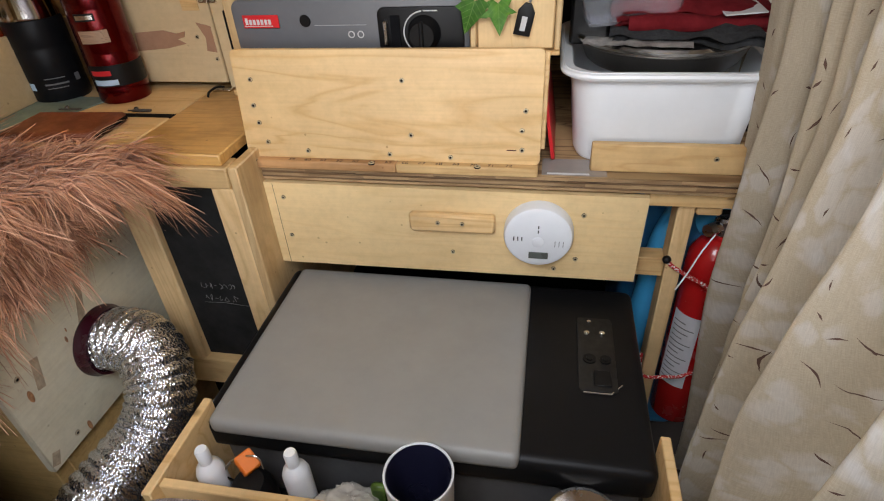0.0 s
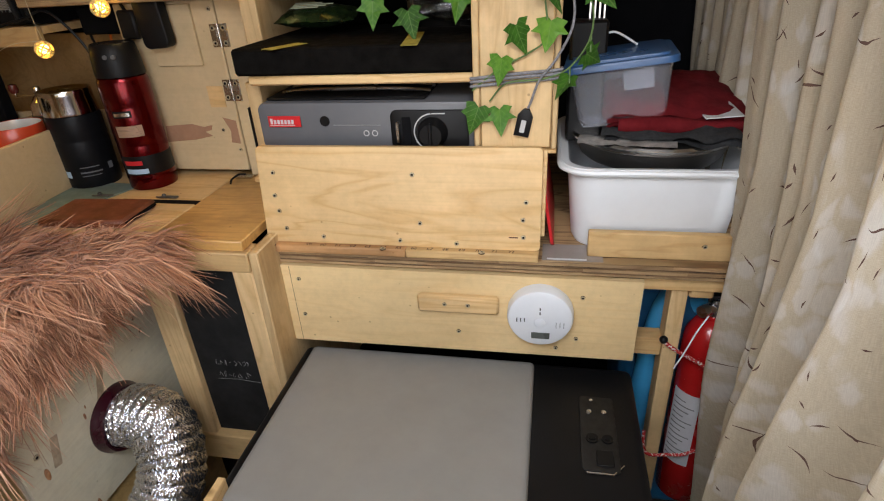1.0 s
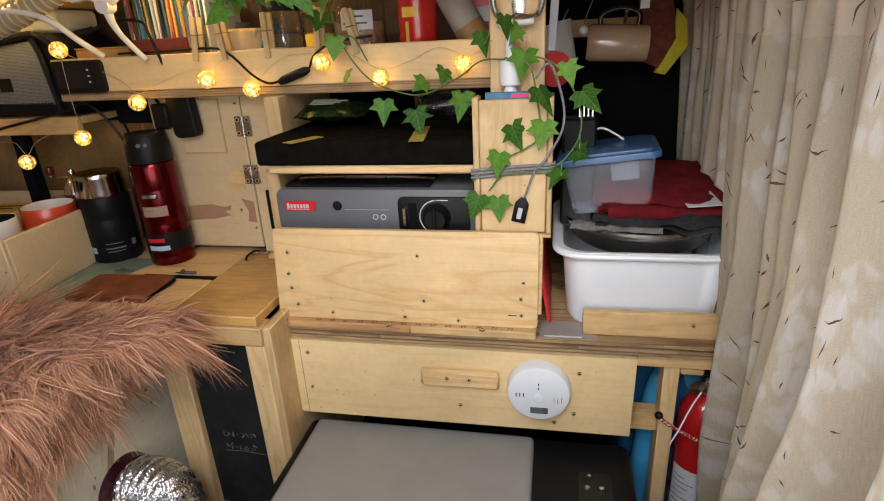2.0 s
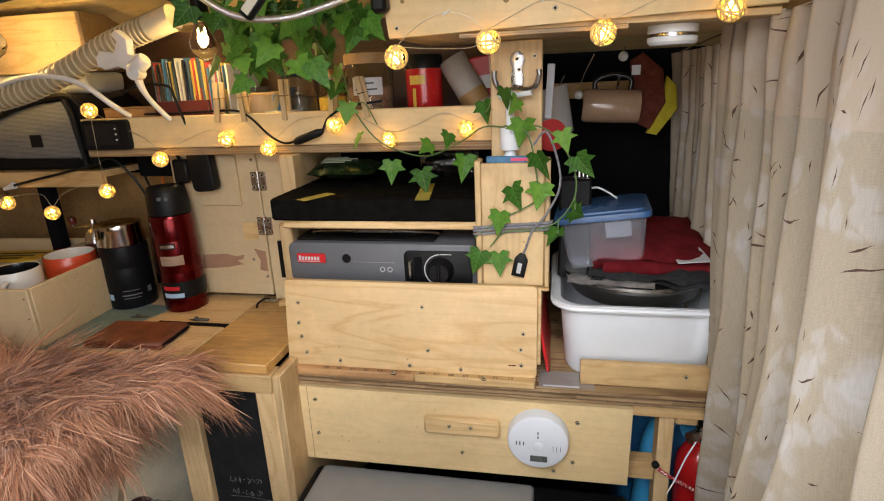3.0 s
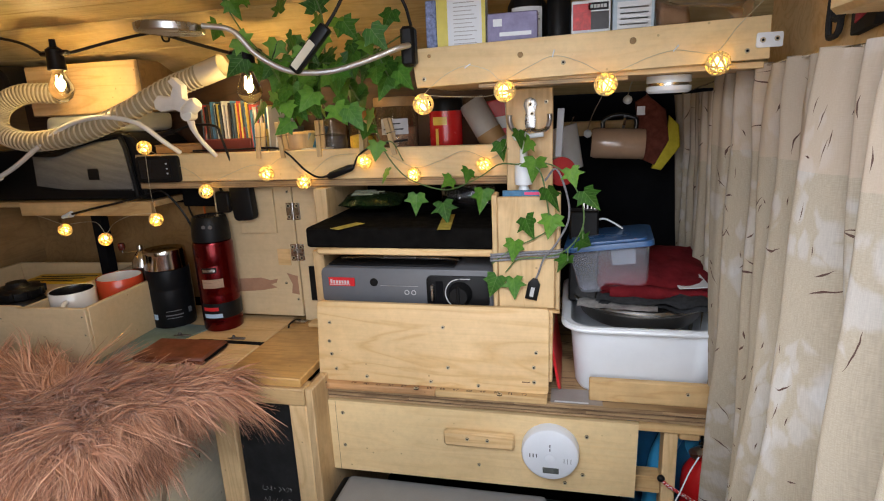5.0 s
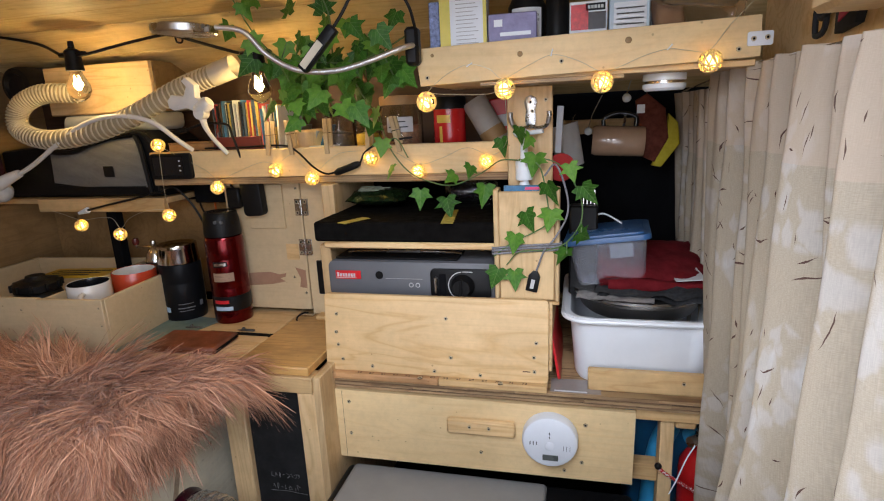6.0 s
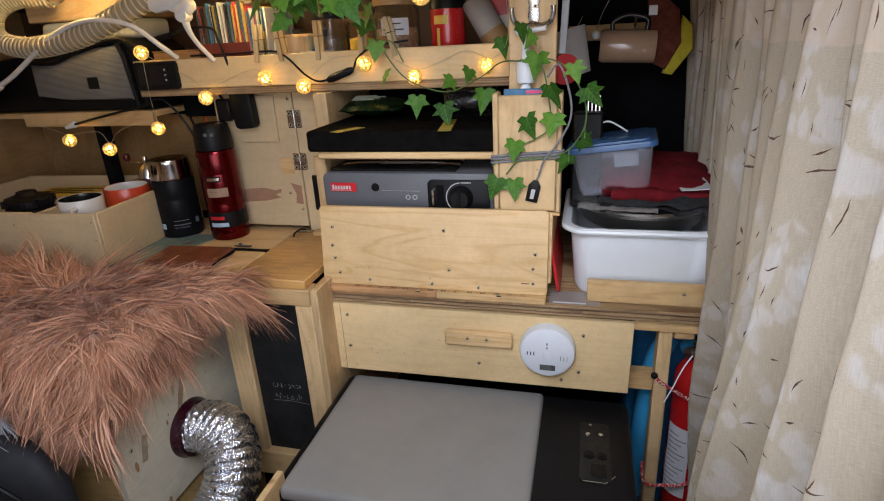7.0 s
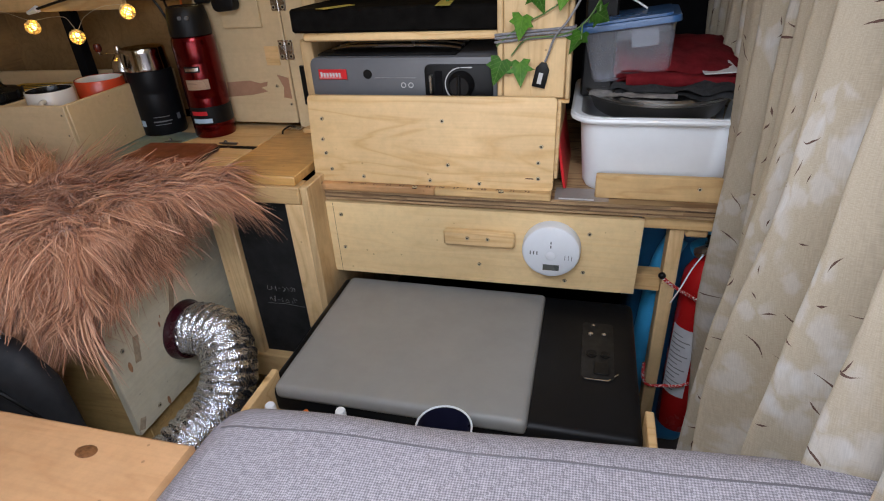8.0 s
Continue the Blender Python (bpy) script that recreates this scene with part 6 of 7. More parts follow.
def glass_jar(label, x, y, r, h, content, lid, m_label=True):
    t = thing("storage_jar", label, "jar", pose(x, y, 1.1245), "jars on the shelf")
    bm = B()
    lathe(bm, [(0, 0), (r * 0.95, 0), (r, 0.006), (r, h * 0.82), (r * 0.86, h * 0.9), (r * 0.86, h * 0.93), (r * 0.82, h * 0.93), (r * 0.82, h * 0.9), (r - 0.003, h * 0.80), (r - 0.003, 0.008), (0, 0.006)], 32)
    g = part("glass", bm, M_jar_glass, t)
    g.visible_shadow = False
    bm = B()
    lathe(bm, [(0, 0.0065), (r - 0.004, 0.009), (r - 0.004, h * 0.62), (0, h * 0.66)], 24)
    part("contents", bm, content, t)
    bm = B()
    lathe(bm, [(r * 0.84, h * 0.9), (r * 0.93, h * 0.9), (r * 0.95, h * 0.92), (r * 0.95, h * 1.0), (r * 0.9, h * 1.02), (0, h * 1.02)], 32)
    part("lid", bm, lid, t, "metal screw lid")
    if m_label:
        wrap(t, "label", r + 0.0004, h * 0.54, h * 0.74, 250, 318, M_label)
        wrap(t, "text_bar", r + 0.0012, h * 0.60, h * 0.615, 256, 305, M_blackp)
        wrap(t, "text_bar", r + 0.0012, h * 0.67, h * 0.685, 258, 298, M_blackp)


M_gold = paint("gold_lid", (0.62, 0.36, 0.12), 0.3, 0.9)
M_bamboo = wood("bamboo_lid", (0.55, 0.34, 0.15), (0.40, 0.22, 0.08), "x", knots=False)
M_brownfood = paint("brown_beans", (0.17, 0.085, 0.04), 0.6, var=0.6, scale=120)
glass_jar("glass jar of brown beans with a gold lid", -0.243, 0.252, 0.049, 0.160, M_brownfood, M_bamboo)
glass_jar("glass jar with a dark lid and dark contents", -0.395, 0.255, 0.036, 0.14, paint("dark_tea", (0.03, 0.02, 0.012), 0.6), M_blackp, False)
glass_jar("glass jar of yellow spice", -0.328, 0.262, 0.030, 0.135, paint("yellow_spice", (0.62, 0.40, 0.03), 0.7, scale=80), M_gold, False)
tin = thing("red_tin", "red tea tin with a black lid", "tin", pose(-0.128, 0.235, 1.1245))
bm = B()
lathe(bm, [(0, 0), (0.034, 0), (0.035, 0.002), (0.035, 0.13), (0, 0.13)], 32)
part("body", bm, M_red, tin)
bm = B()
lathe(bm, [(0, 0.1305), (0.0362, 0.1305), (0.0362, 0.152), (0.034, 0.155), (0, 0.155)], 32)
part("lid", bm, M_blackp, tin, "black lid")
wrap(tin, "print_panel", 0.0352, 0.102, 0.118, 235, 285, paint("gold_print", (0.65, 0.42, 0.06), 0.4))
wrap(tin, "print_panel", 0.0352, 0.04, 0.095, 245, 256, bpy.data.materials["gold_print"])
can = thing("paper_can", "tilted paper can with a brown band", "can", pose(-0.075, 0.24, 1.27, 0, 150, 0))
bm = B()
lathe(bm, [(0, 0), (0.026, 0), (0.027, 0.002), (0.027, 0.115), (0, 0.115)], 28)
part("body", bm, paint("grey_paper", (0.33, 0.30, 0.26), 0.7), can)
wrap(can, "band", 0.0272, 0.07, 0.095, 0, 359, paint("brown_band", (0.30, 0.17, 0.06), 0.6), "", 28)
redcup = thing("red_packet", "red printed packet standing behind the post", "packet", pose(0.0, 0.26, 1.1245, 0, -8, 0))
boxpart("carton", (-0.04, 0.03, 0, 0.03, 0, 0.15), M_redp, redcup, 0.003)
boxpart("print_bar", (-0.02, 0.015, -0.0006, 0.0, 0.09, 0.115), M_label, redcup, 0.0)
bowl = thing("wooden_pot", "small turned wooden pot on the shelf", "pot", pose(-0.47, 0.24, 1.1245))
bm = B()
lathe(bm, [(0, 0), (0.03, 0), (0.042, 0.05), (0.04, 0.095), (0.035, 0.10), (0.03, 0.096), (0.03, 0.05), (0, 0.04)], 28)
part("pot", bm, M_pine_z, bowl)
for k in range(6):
    g = thing("card_booklet", "small coloured card booklet on the shelf", "booklet", pose(-0.522 + k * 0.014, 0.215, 1.1245, 0, 6 + 3 * k, 5), "booklets")
    boxpart("card", (0, 0.004, 0, 0.06, 0, 0.09 + 0.012 * (k % 3)), cdm[(k * 3 + 1) % 8], g, 0.0005)
for k in range(3):
    g = thing("match_box", "small flat box stacked on the shelf", "box", pose(-0.45 + 0.005 * k, 0.187, 1.1245 + 0.0215 * k, 0, 0, 4 * k - 3), "flat boxes")
    boxpart("carton", (0, 0.06, 0, 0.035, 0, 0.021), (cdm[3], cdm[4], cdm[1])[k], g, 0.0008)

cardboard = thing("cardboard_box", "small brown cardboard box behind the monitor", "box", pose(-0.775, 0.225, 1.1242, 0, 0, 3))
boxpart("body", (-0.06, 0.075, 0, 0.07, 0, 0.078), paint("brown_cardboard", (0.34, 0.18, 0.07), 0.8, var=0.15, scale=30), cardboard, 0.002)
for k, (x0, x1) in enumerate(((-0.05, -0.012), (0.004, 0.022), (0.03, 0.062))):
    boxpart("print_bar", (x0, x1, -0.0007, -0.0001, 0.045 + 0.004 * (k % 2), 0.062), M_dark_wood, cardboard, 0.0)
boxpart("lid_flap", (-0.061, 0.076, -0.0005, 0.071, 0.0785, 0.081), bpy.data.materials["brown_cardboard"], cardboard, 0.0008)

# ---- gooseneck lamp, remote, clip ----
goose = thing("gooseneck_lamp", "steel gooseneck reading lamp with a flat round head", "lamp", pose(0, 0, 0))
gp = spline([(-0.44, -0.10, 1.401), (-0.39, -0.10, 1.390), (-0.352, -0.10, 1.352), (-0.30, -0.10, 1.325), (-0.236, -0.10, 1.320), (-0.18, -0.095, 1.331), (-0.13, -0.07, 1.350), (-0.118, -0.03, 1.358)], 130)
bm = B()
tube(bm, gp, lambda s: 0.0044 + 0.00022 * math.sin(s * 2 * math.pi * 150), 10)
part("neck", bm, paint("satin_steel", (0.66, 0.65, 0.64), 0.42, 1.0), goose, "chrome flexible neck")
bm = B()
lathe(bm, [(0, 0.0), (0.050, 0.0), (0.0525, 0.002), (0.0525, 0.012), (0.050, 0.014), (0, 0.0145)], 40, pose(-0.50, -0.10, 1.394, 0, 3, 0))
part("head", bm, M_chrome, goose, "flat round steel head")
bm = B()
box(bm, -0.135, -0.112, -0.045, -0.021, 1.325, 1.385, 0.005)
part("clip", bm, M_blackp, goose, "black spring clip")
remote = thing("inline_dimmer", "black and cream inline dimmer hanging on a cord", "dimmer", pose(-0.252, -0.12, 1.352, 0, -45, 0))
bm = B()
box(bm, -0.042, 0.042, -0.008, 0.008, -0.009, 0.009, 0.005, 2)
part("case", bm, M_blackp, remote)
boxpart("face", (-0.036, 0.012, -0.0092, -0.0078, -0.006, 0.006), paint("cream_plastic", (0.6, 0.55, 0.42), 0.4), remote, 0.001)
bm = B()
tube(bm, spline([(-0.226, -0.12, 1.378), (-0.20, -0.12, 1.41), (-0.16, -0.12, 1.474)], 5), 0.0026, 8)
part("cord", bm, M_blackp, remote, "", pose(-0.252, -0.12, 1.352, 0, -45, 0).inverted())
bm = B()
tube(bm, spline([(-0.118, -0.035, 1.385), (-0.125, -0.05, 1.42), (-0.16, -0.06, 1.474)], 5), 0.0026, 8)
part("cord", bm, M_blackp, goose)

# ---- goods on the overhead shelf ----
def carton(label, category, x0, x1, y, z, h, material, bars=(), d=0.03, tilt=0):
    t = thing(category.replace(" ", "_"), label, category, pose((x0 + x1) / 2, y, z, 0, tilt, 0))
    w = (x1 - x0) / 2
    boxpart("body", (-w, w, 0, d, 0, h), material, t, 0.0015)
    for bx0, bx1, bz0, bz1, bmat in bars:
        boxpart("print_bar", (bx0, bx1, -0.0006, -0.0001, bz0, bz1), bmat, t, 0.0)
    return t


Z0 = 1.3045
grey_ink = paint("grey_ink", (0.2, 0.2, 0.2), 0.6)
pale_ink = paint("pale_grey_ink", (0.42, 0.42, 0.42), 0.6)
yel = paint("pale_yellow_print", (0.72, 0.62, 0.12), 0.5)
carton("blue patterned paperback standing on the shelf", "paperback", -0.108, -0.09, 0.02, Z0, 0.125, paint("blue_floral", (0.2, 0.25, 0.45), 0.5, var=0.6, scale=150))
carton("yellow and white book with a printed back cover", "book", -0.088, -0.008, 0.015, Z0, 0.18, M_white, [(-0.04, -0.022, 0.0, 0.18, yel), (0.034, 0.04, 0.0, 0.18, yel)] + [(-0.012, 0.022 + 0.004 * (k * 5 % 3 - 1), 0.048 + 0.0062 * k, 0.0492 + 0.0062 * k, pale_ink) for k in range(18)])
carton("lilac wrapped bar leaning on a bottle", "wrapped bar", -0.004, 0.075, 0.005, Z0, 0.095, paint("lilac_foil", (0.26, 0.24, 0.42), 0.5, 0.0, var=0.2, scale=50), [(-0.03, -0.016, 0.075, 0.086, M_white), (-0.02, 0.03, 0.060, 0.066, M_white)], 0.012)
bot = thing("vitamin_bottle", "dark bottle with a white nutrition label", "bottle", pose(0.055, 0.06, Z0))
bm = B()
lathe(bm, [(0, 0), (0.030, 0), (0.032, 0.004), (0.032, 0.11), (0.022, 0.13), (0.022, 0.15), (0, 0.15)], 28)
part("body", bm, M_blackp, bot)
wrap(bot, "label", 0.0322, 0.03, 0.105, 225, 320, M_white)
for text, z in (("Nutrition Facts", 0.094), ("Valeur nutritive", 0.086)):
    word = letters(text, 0.0072, M_blackp, bot, Matrix.Identity(4), "printed_word")
    for v in word.data.vertices:
        a = v.co.x / 0.0331 + radians(2)
        v.co = V(0.0331 * math.sin(a), -0.0331 * math.cos(a), z + v.co.y)
for k in range(4):
    wrap(bot, "text_bar", 0.0328, 0.052 + 0.008 * k, 0.0532 + 0.008 * k, 238, 300, pale_ink)
bot2 = thing("spice_bottle", "slim black spice bottle on the shelf", "bottle", pose(0.106, 0.045, Z0))
bm = B()
lathe(bm, [(0, 0), (0.018, 0), (0.019, 0.003), (0.019, 0.12), (0.013, 0.13), (0.013, 0.15), (0, 0.15)], 24)
part("body", bm, M_blackp, bot2)
jam = carton("fruit jam carton with berries printed on it", "jam carton", 0.126, 0.185, 0.02, Z0, 0.105, M_white, [(-0.027, 0.0, 0.062, 0.10, paint("berry_red", (0.6, 0.03, 0.03), 0.4, var=0.4, scale=90)), (0.0, 0.027, 0.062, 0.088, paint("berry_black", (0.02, 0.012, 0.012), 0.4, var=0.5, scale=120)), (-0.004, 0.026, 0.090, 0.101, M_blackp)])
for k in range(5):
    boxpart("logo_bar", (-0.001 + 0.005 * k, 0.003 + 0.005 * k, -0.0012, -0.0007, 0.093, 0.098), M_label, jam, 0.0)
carton("white and blue printed sachet box", "sachet box", 0.188, 0.25, 0.03, Z0, 0.12, paint("pale_blue_card", (0.5, 0.62, 0.7), 0.4), [(-0.024, 0.026, 0.06, 0.10, M_white)] + [(-0.02, 0.022, 0.066 + 0.008 * k, 0.068 + 0.008 * k, grey_ink) for k in range(4)])
packet("zip_bag", "crumpled clear zip bag on the overhead shelf", pose(0.315, 0.045, Z0, 0, 4, 0), 0.14, 0.10, 0.06, (clear("grey_film", (0.75, 0.75, 0.8), 0.12), M_label), "bag", 0)
packet("zip_bag", "small clear bag of brown snacks", pose(0.275, 0.07, Z0, 0, -4, 0), 0.08, 0.115, 0.05, (paint("brown_snack_film", (0.35, 0.2, 0.1), 0.2), M_label), "bag", 0)
brk = thing("latch_plate", "white plastic latch plate on the shelf end", "latch", pose(0, 0, 0))
bm = B()
plate(bm, round_rect(0.380, 0.414, 1.321, 1.341, 0.003), 0.003, pose(0, -0.0235, 0), 0.0006)
part("plate", bm, M_white, brk)
screws(brk, [(0.388, 1.331), (0.406, 1.332)], -0.0238)
for x, z, r in ((0.05, 1.333, 0.0045), (0.215, 1.342, 0.005), (-0.095, 1.340, 0.003), (0.385, 1.326, 0.004)):
    bm = B()
    lathe(bm, [(0, 0.0006), (r * 0.7, 0.0006), (r, 0.0)], 14, pose(x, -0.0201, z, 90, 0, 0))
    part("knot", bm, M_brown_ply, over)
screws(over, [(-0.105, 1.305), (0.115, 1.318), (0.370, 1.318)], -0.0204)
strapm = paint("black_webbing", (0.012, 0.012, 0.013), 0.8)
stp = thing("hanging_strap", "black webbing strap looped on the side wall", "strap", pose(0, 0, 0))
for k, (y0, y1, z1) in enumerate(((-0.085, -0.125, 1.325), (-0.095, -0.135, 1.345), (-0.10, -0.115, 1.352))):
    bm = B()
    tube(bm, spline([(0.447, y0, 1.43), (0.443, y0 - 0.004, 1.37), (0.440, y0 - 0.012, z1 + 0.006), (0.440, (y0 + y1) / 2, z1 - 0.004), (0.441, y1, z1 + 0.004), (0.443, y1 + 0.004, 1.37), (0.447, y1 + 0.008, 1.43)], 6), 0.0038, 8)
    part("loop", bm, strapm, stp)
pch = thing("red_pouch", "black pouch with a red patch hung by the side wall", "pouch", pose(0.441, -0.185, 1.318, 0, 0, 0))
bm = B()
plate(bm, [(-0.032, 0.0), (0.020, 0.006), (0.034, 0.045), (0.030, 0.12), (-0.030, 0.12), (-0.034, 0.03)], 0.010, pose(0, 0, 0, 0, 0, -90), 0.002)
part("pouch", bm, strapm, pch)
bm = B()
plate(bm, [(-0.018, 0.012), (0.006, 0.02), (0.016, 0.05), (-0.014, 0.055)], 0.002, pose(-0.0025, 0, 0, 0, 0, -90), 0.0005)
part("patch", bm, paint("dull_red_cloth", (0.36, 0.03, 0.05), 0.8), pch, "red patch")
block = thing("wall_block", "pale pine block fixed high on the side wall", "block", pose(0, 0, 0))
boxpart("block", (0.385, 0.4515, -0.62, -0.235, 1.332, 1.40), M_ply_pale, block, 0.006)

# ---- under the overhead shelf, in the dark corner ----
al2 = thing("smoke_alarm", "slim white alarm fixed under the overhead shelf", "alarm", pose(0.280, 0.06, 1.2665))
bm = B()
lathe(bm, [(0, 0), (0.030, 0), (0.034, 0.004), (0.034, 0.0105), (0.030, 0.011), (0.030, 0.0155), (0.034, 0.016), (0.034, 0.0265), (0, 0.027)], 40)
part("case", bm, M_white, al2)
wrap(al2, "band", 0.0302, 0.0112, 0.0153, 0, 359, M_steel, "dark slotted band", 36)
cupm = paint("tan_stoneware", (0.42, 0.27, 0.17), 0.18, var=0.12, coat=0.5)
# black handle stands for the shadow over the tan mug's own handle
hm = mug("hanging_mug", "tan glazed mug hanging sideways on a hook", pose(0.175, 0.46, 1.165, 0, 93, 0) @ pose(0, 0, 0, 0, 0, 180), cupm, M_glaze_black, 0.036, 0.12, M_glaze_black)
slat = thing("hook_rail", "pale wooden hook rail on the black wall", "hook rail", pose(0, 0, 0))
boxpart("rail", (0.10, 0.36, 0.585, 0.6195, 1.175, 1.212), M_pine_x, slat, 0.002)
bm = B()
tube(bm, spline([(0.25, 0.585, 1.19), (0.25, 0.52, 1.19), (0.25, 0.47, 1.206), (0.25, 0.455, 1.22)], 5), 0.003, 8)
part("peg", bm, M_steel, slat)
mittm = paint("dark_red_quilt", (0.12, 0.024, 0.010), 0.9, var=0.4, scale=60)
mitt = thing("oven_mitt", "dark red quilted oven mitt with a yellow lining", "oven mitt", pose(0, 0.47, 0))
bm = B()
plate(bm, [(0.275, 1.255), (0.30, 1.27), (0.342, 1.235), (0.352, 1.165), (0.322, 1.108), (0.296, 1.12), (0.285, 1.19)], 0.03, None, 0.006)
part("mitt", bm, mittm, mitt)
bm = B()
plate(bm, [(0.350, 1.222), (0.372, 1.20), (0.378, 1.15), (0.338, 1.095), (0.316, 1.100), (0.346, 1.16)], 0.014, pose(0, 0.006, 0), 0.003)
part("lining", bm, paint("mustard_cloth", (0.50, 0.40, 0.02), 0.85, scale=60), mitt, "yellow lining")
boxpart("tag", (0.277, 0.295, -0.002, -0.0005, 1.225, 1.245), M_white, mitt, 0.0)
bm = B()
tube(bm, spline([(0.30, 0.015, 1.265), (0.305, 0.06, 1.27), (0.31, 0.115, 1.215)], 5), 0.002, 6)
part("hanging_loop", bm, mittm, mitt)
jug = thing("white_cup", "white paper cup hung behind the post", "cup", pose(0.128, 0.42, 1.108, 0, -14, 0))
bm = B()
lathe(bm, [(0, 0), (0.03, 0), (0.038, 0.10), (0.036, 0.10), (0.028, 0.004), (0, 0.004)], 28)
part("cup", bm, paint("dull_white_card", (0.55, 0.53, 0.50), 0.6), jug)
# plain red disc; what it belongs to is not known
rl2 = thing("red_disc", "round red disc tucked behind the post", "coaster", pose(0.112, 0.1135, 1.138, 90, 0, 0))
bm = B()
lathe(bm, [(0, 0), (0.024, 0), (0.026, 0.003), (0.026, 0.009), (0, 0.010)], 28)
part("disc", bm, paint("dark_red_felt", (0.30, 0.012, 0.012), 0.85), rl2)
gmat = paint("frosted_globe", (0.6, 0.6, 0.58), 0.3)
for q in ((0.105, 0.40, 1.15), (0.165, 0.40, 1.19), (0.240, 0.30, 1.26)):
    g = thing("unlit_globe", "small unlit frosted globe on a thin wire", "globe light", pose(*q), "unlit globes")
    bm = B()
    bmesh.ops.create_icosphere(bm, subdivisions=3, radius=0.009)
    part("globe", bm, gmat, g)
    bm = B()
    tube(bm, spline([(0, 0, 0.009), (0.01, 0.01, 0.04), (0.03, 0.02, 0.08)], 5), 0.001, 5)
    part("wire", bm, M_steel, g)
cut = thing("cutlery_tub", "black holder with forks behind the caddy", "cutlery holder", pose(0.155, 0.16, 0.87))
boxpart("holder", (-0.028, 0.028, 0, 0.04, 0, 0.185), M_blackp, cut, 0.004)
for k in range(4):
    boxpart("tine", (-0.002 + 0.007 * k, 0.001 + 0.007 * k, 0.015, 0.017, 0.1855, 0.215), M_steel, cut, 0.0004)

# ---- pan, cloths and clear box on the tub ----
pan = thing("steel_pan", "stacked steel pan lying in the tub", "pan", pose(0.265, 0.185, 0.845))
bm = B()
lathe(bm, [(0, 0), (0.105, 0), (0.112, 0.006), (0.122, 0.030), (0.126, 0.032), (0.126, 0.035), (0.120, 0.035), (0.110, 0.010), (0, 0.008)], 48)
part("pan", bm, paint("dull_steel", (0.20, 0.19, 0.18), 0.35, 0.9), pan)
bm = B()
lathe(bm, [(0.126, 0.036), (0.130, 0.036), (0.131, 0.040), (0.128, 0.044), (0.11, 0.045), (0, 0.046)], 48)
part("lid", bm, M_steel, pan, "steel rim")


def folded_cloth(name, label, m, w, d, layers, step, material, amp):
    t = thing(name, label, "cloth", m)
    for k in range(layers):
        bm = B()
        nx, ny = 22, 16
        top = []
        for side in (0, 1):
            g = [[bm.verts.new((-w / 2 + w * i / nx, -d / 2 + d * j / ny,
                                k * step + side * step * 0.9 * (min(1, 4 * min(i / nx, 1 - i / nx, j / ny, 1 - j / ny)) ** 0.5) + amp * noise.noise(V(i * 0.28, j * 0.28, 3.1 * k))))
                  for i in range(nx + 1)] for j in range(ny + 1)]
            top.append(g)
            for j in range(ny):
                for i in range(nx):
                    bm.faces.new((g[j][i], g[j][i + 1], g[j + 1][i + 1], g[j + 1][i]))
        part("fold", bm, material, t)
    return t


folded_cloth("black_cloth", "crumpled black knit cloth on the pan", pose(0.285, 0.155, 0.892, 0, 0, -6), 0.20, 0.18, 2, 0.010, paint("black_knit", (0.018, 0.019, 0.021), 0.95, var=0.5, scale=150, grain=300), 0.012)
redcloth = paint("dark_red_cloth", (0.115, 0.007, 0.010), 0.9, var=0.25, scale=40, grain=250)
bsdf(redcloth).inputs["Specular IOR Level"].default_value = 0.15
folded_cloth("red_cloth", "folded dark red cloth under the clear box", pose(0.285, 0.185, 0.910, 0, 0, 4), 0.21, 0.17, 2, 0.007, redcloth, 0.010)
fcl = folded_cloth("red_blanket", "thick dark red folded blanket sloping behind the clear box", pose(0.285, 0.205, 0.916, 9, 2, 4), 0.20, 0.20, 3, 0.012, redcloth, 0.007)
bm = B()
tube(bm, spline([(-0.09, -0.100, 0.010), (-0.03, -0.106, 0.014), (0.04, -0.104, 0.011), (0.095, -0.098, 0.014)], 6), lambda s: 0.010 + 0.003 * math.sin(5 * s), 14)
part("rolled_edge", bm, redcloth, fcl, "rolled front fold")
boxpart("paper", (0.02, 0.075, -0.112, -0.06, 0.0235, 0.0255), M_label, fcl, 0.0005, "white paper tucked in the fold", pose(0, 0, 0, 0, -3, 6))
film = thing("film_packet", "flat clear film packet lying on the steel pan", "packet", pose(0.215, 0.085, 0.893, -4, 0, -8))
bm = B()
nx, ny = 18, 8
g = [[bm.verts.new((-0.07 + 0.14 * i / nx, -0.03 + 0.06 * j / ny, 0.003 * noise.noise(V(i * 0.5, j * 0.6, 0)) + 0.004 * math.sin(math.pi * j / ny))) for i in range(nx + 1)] for j in range(ny + 1)]
for j in range(ny):
    for i in range(nx):
        bm.faces.new((g[j][i], g[j][i + 1], g[j + 1][i + 1], g[j + 1][i]))
bmesh.ops.solidify(bm, geom=bm.faces[:], thickness=0.0015)
part("film", bm, paint("grey_film_sheet", (0.50, 0.48, 0.46), 0.15, var=0.35, scale=70), film)
cb = thing("clear_box", "clear plastic food box with a blue snap lid", "food box", pose(0.212, 0.160, 0.913, 0, -7, -4))
M_clearp = mat("frosted_polypropylene", 0.12, 0, (0.80, 0.82, 0.88))
bsdf(M_clearp).inputs["Transmission Weight"].default_value = 0.93
bsdf(M_clearp).inputs["IOR"].default_value = 1.15
bm = B()
rr = []
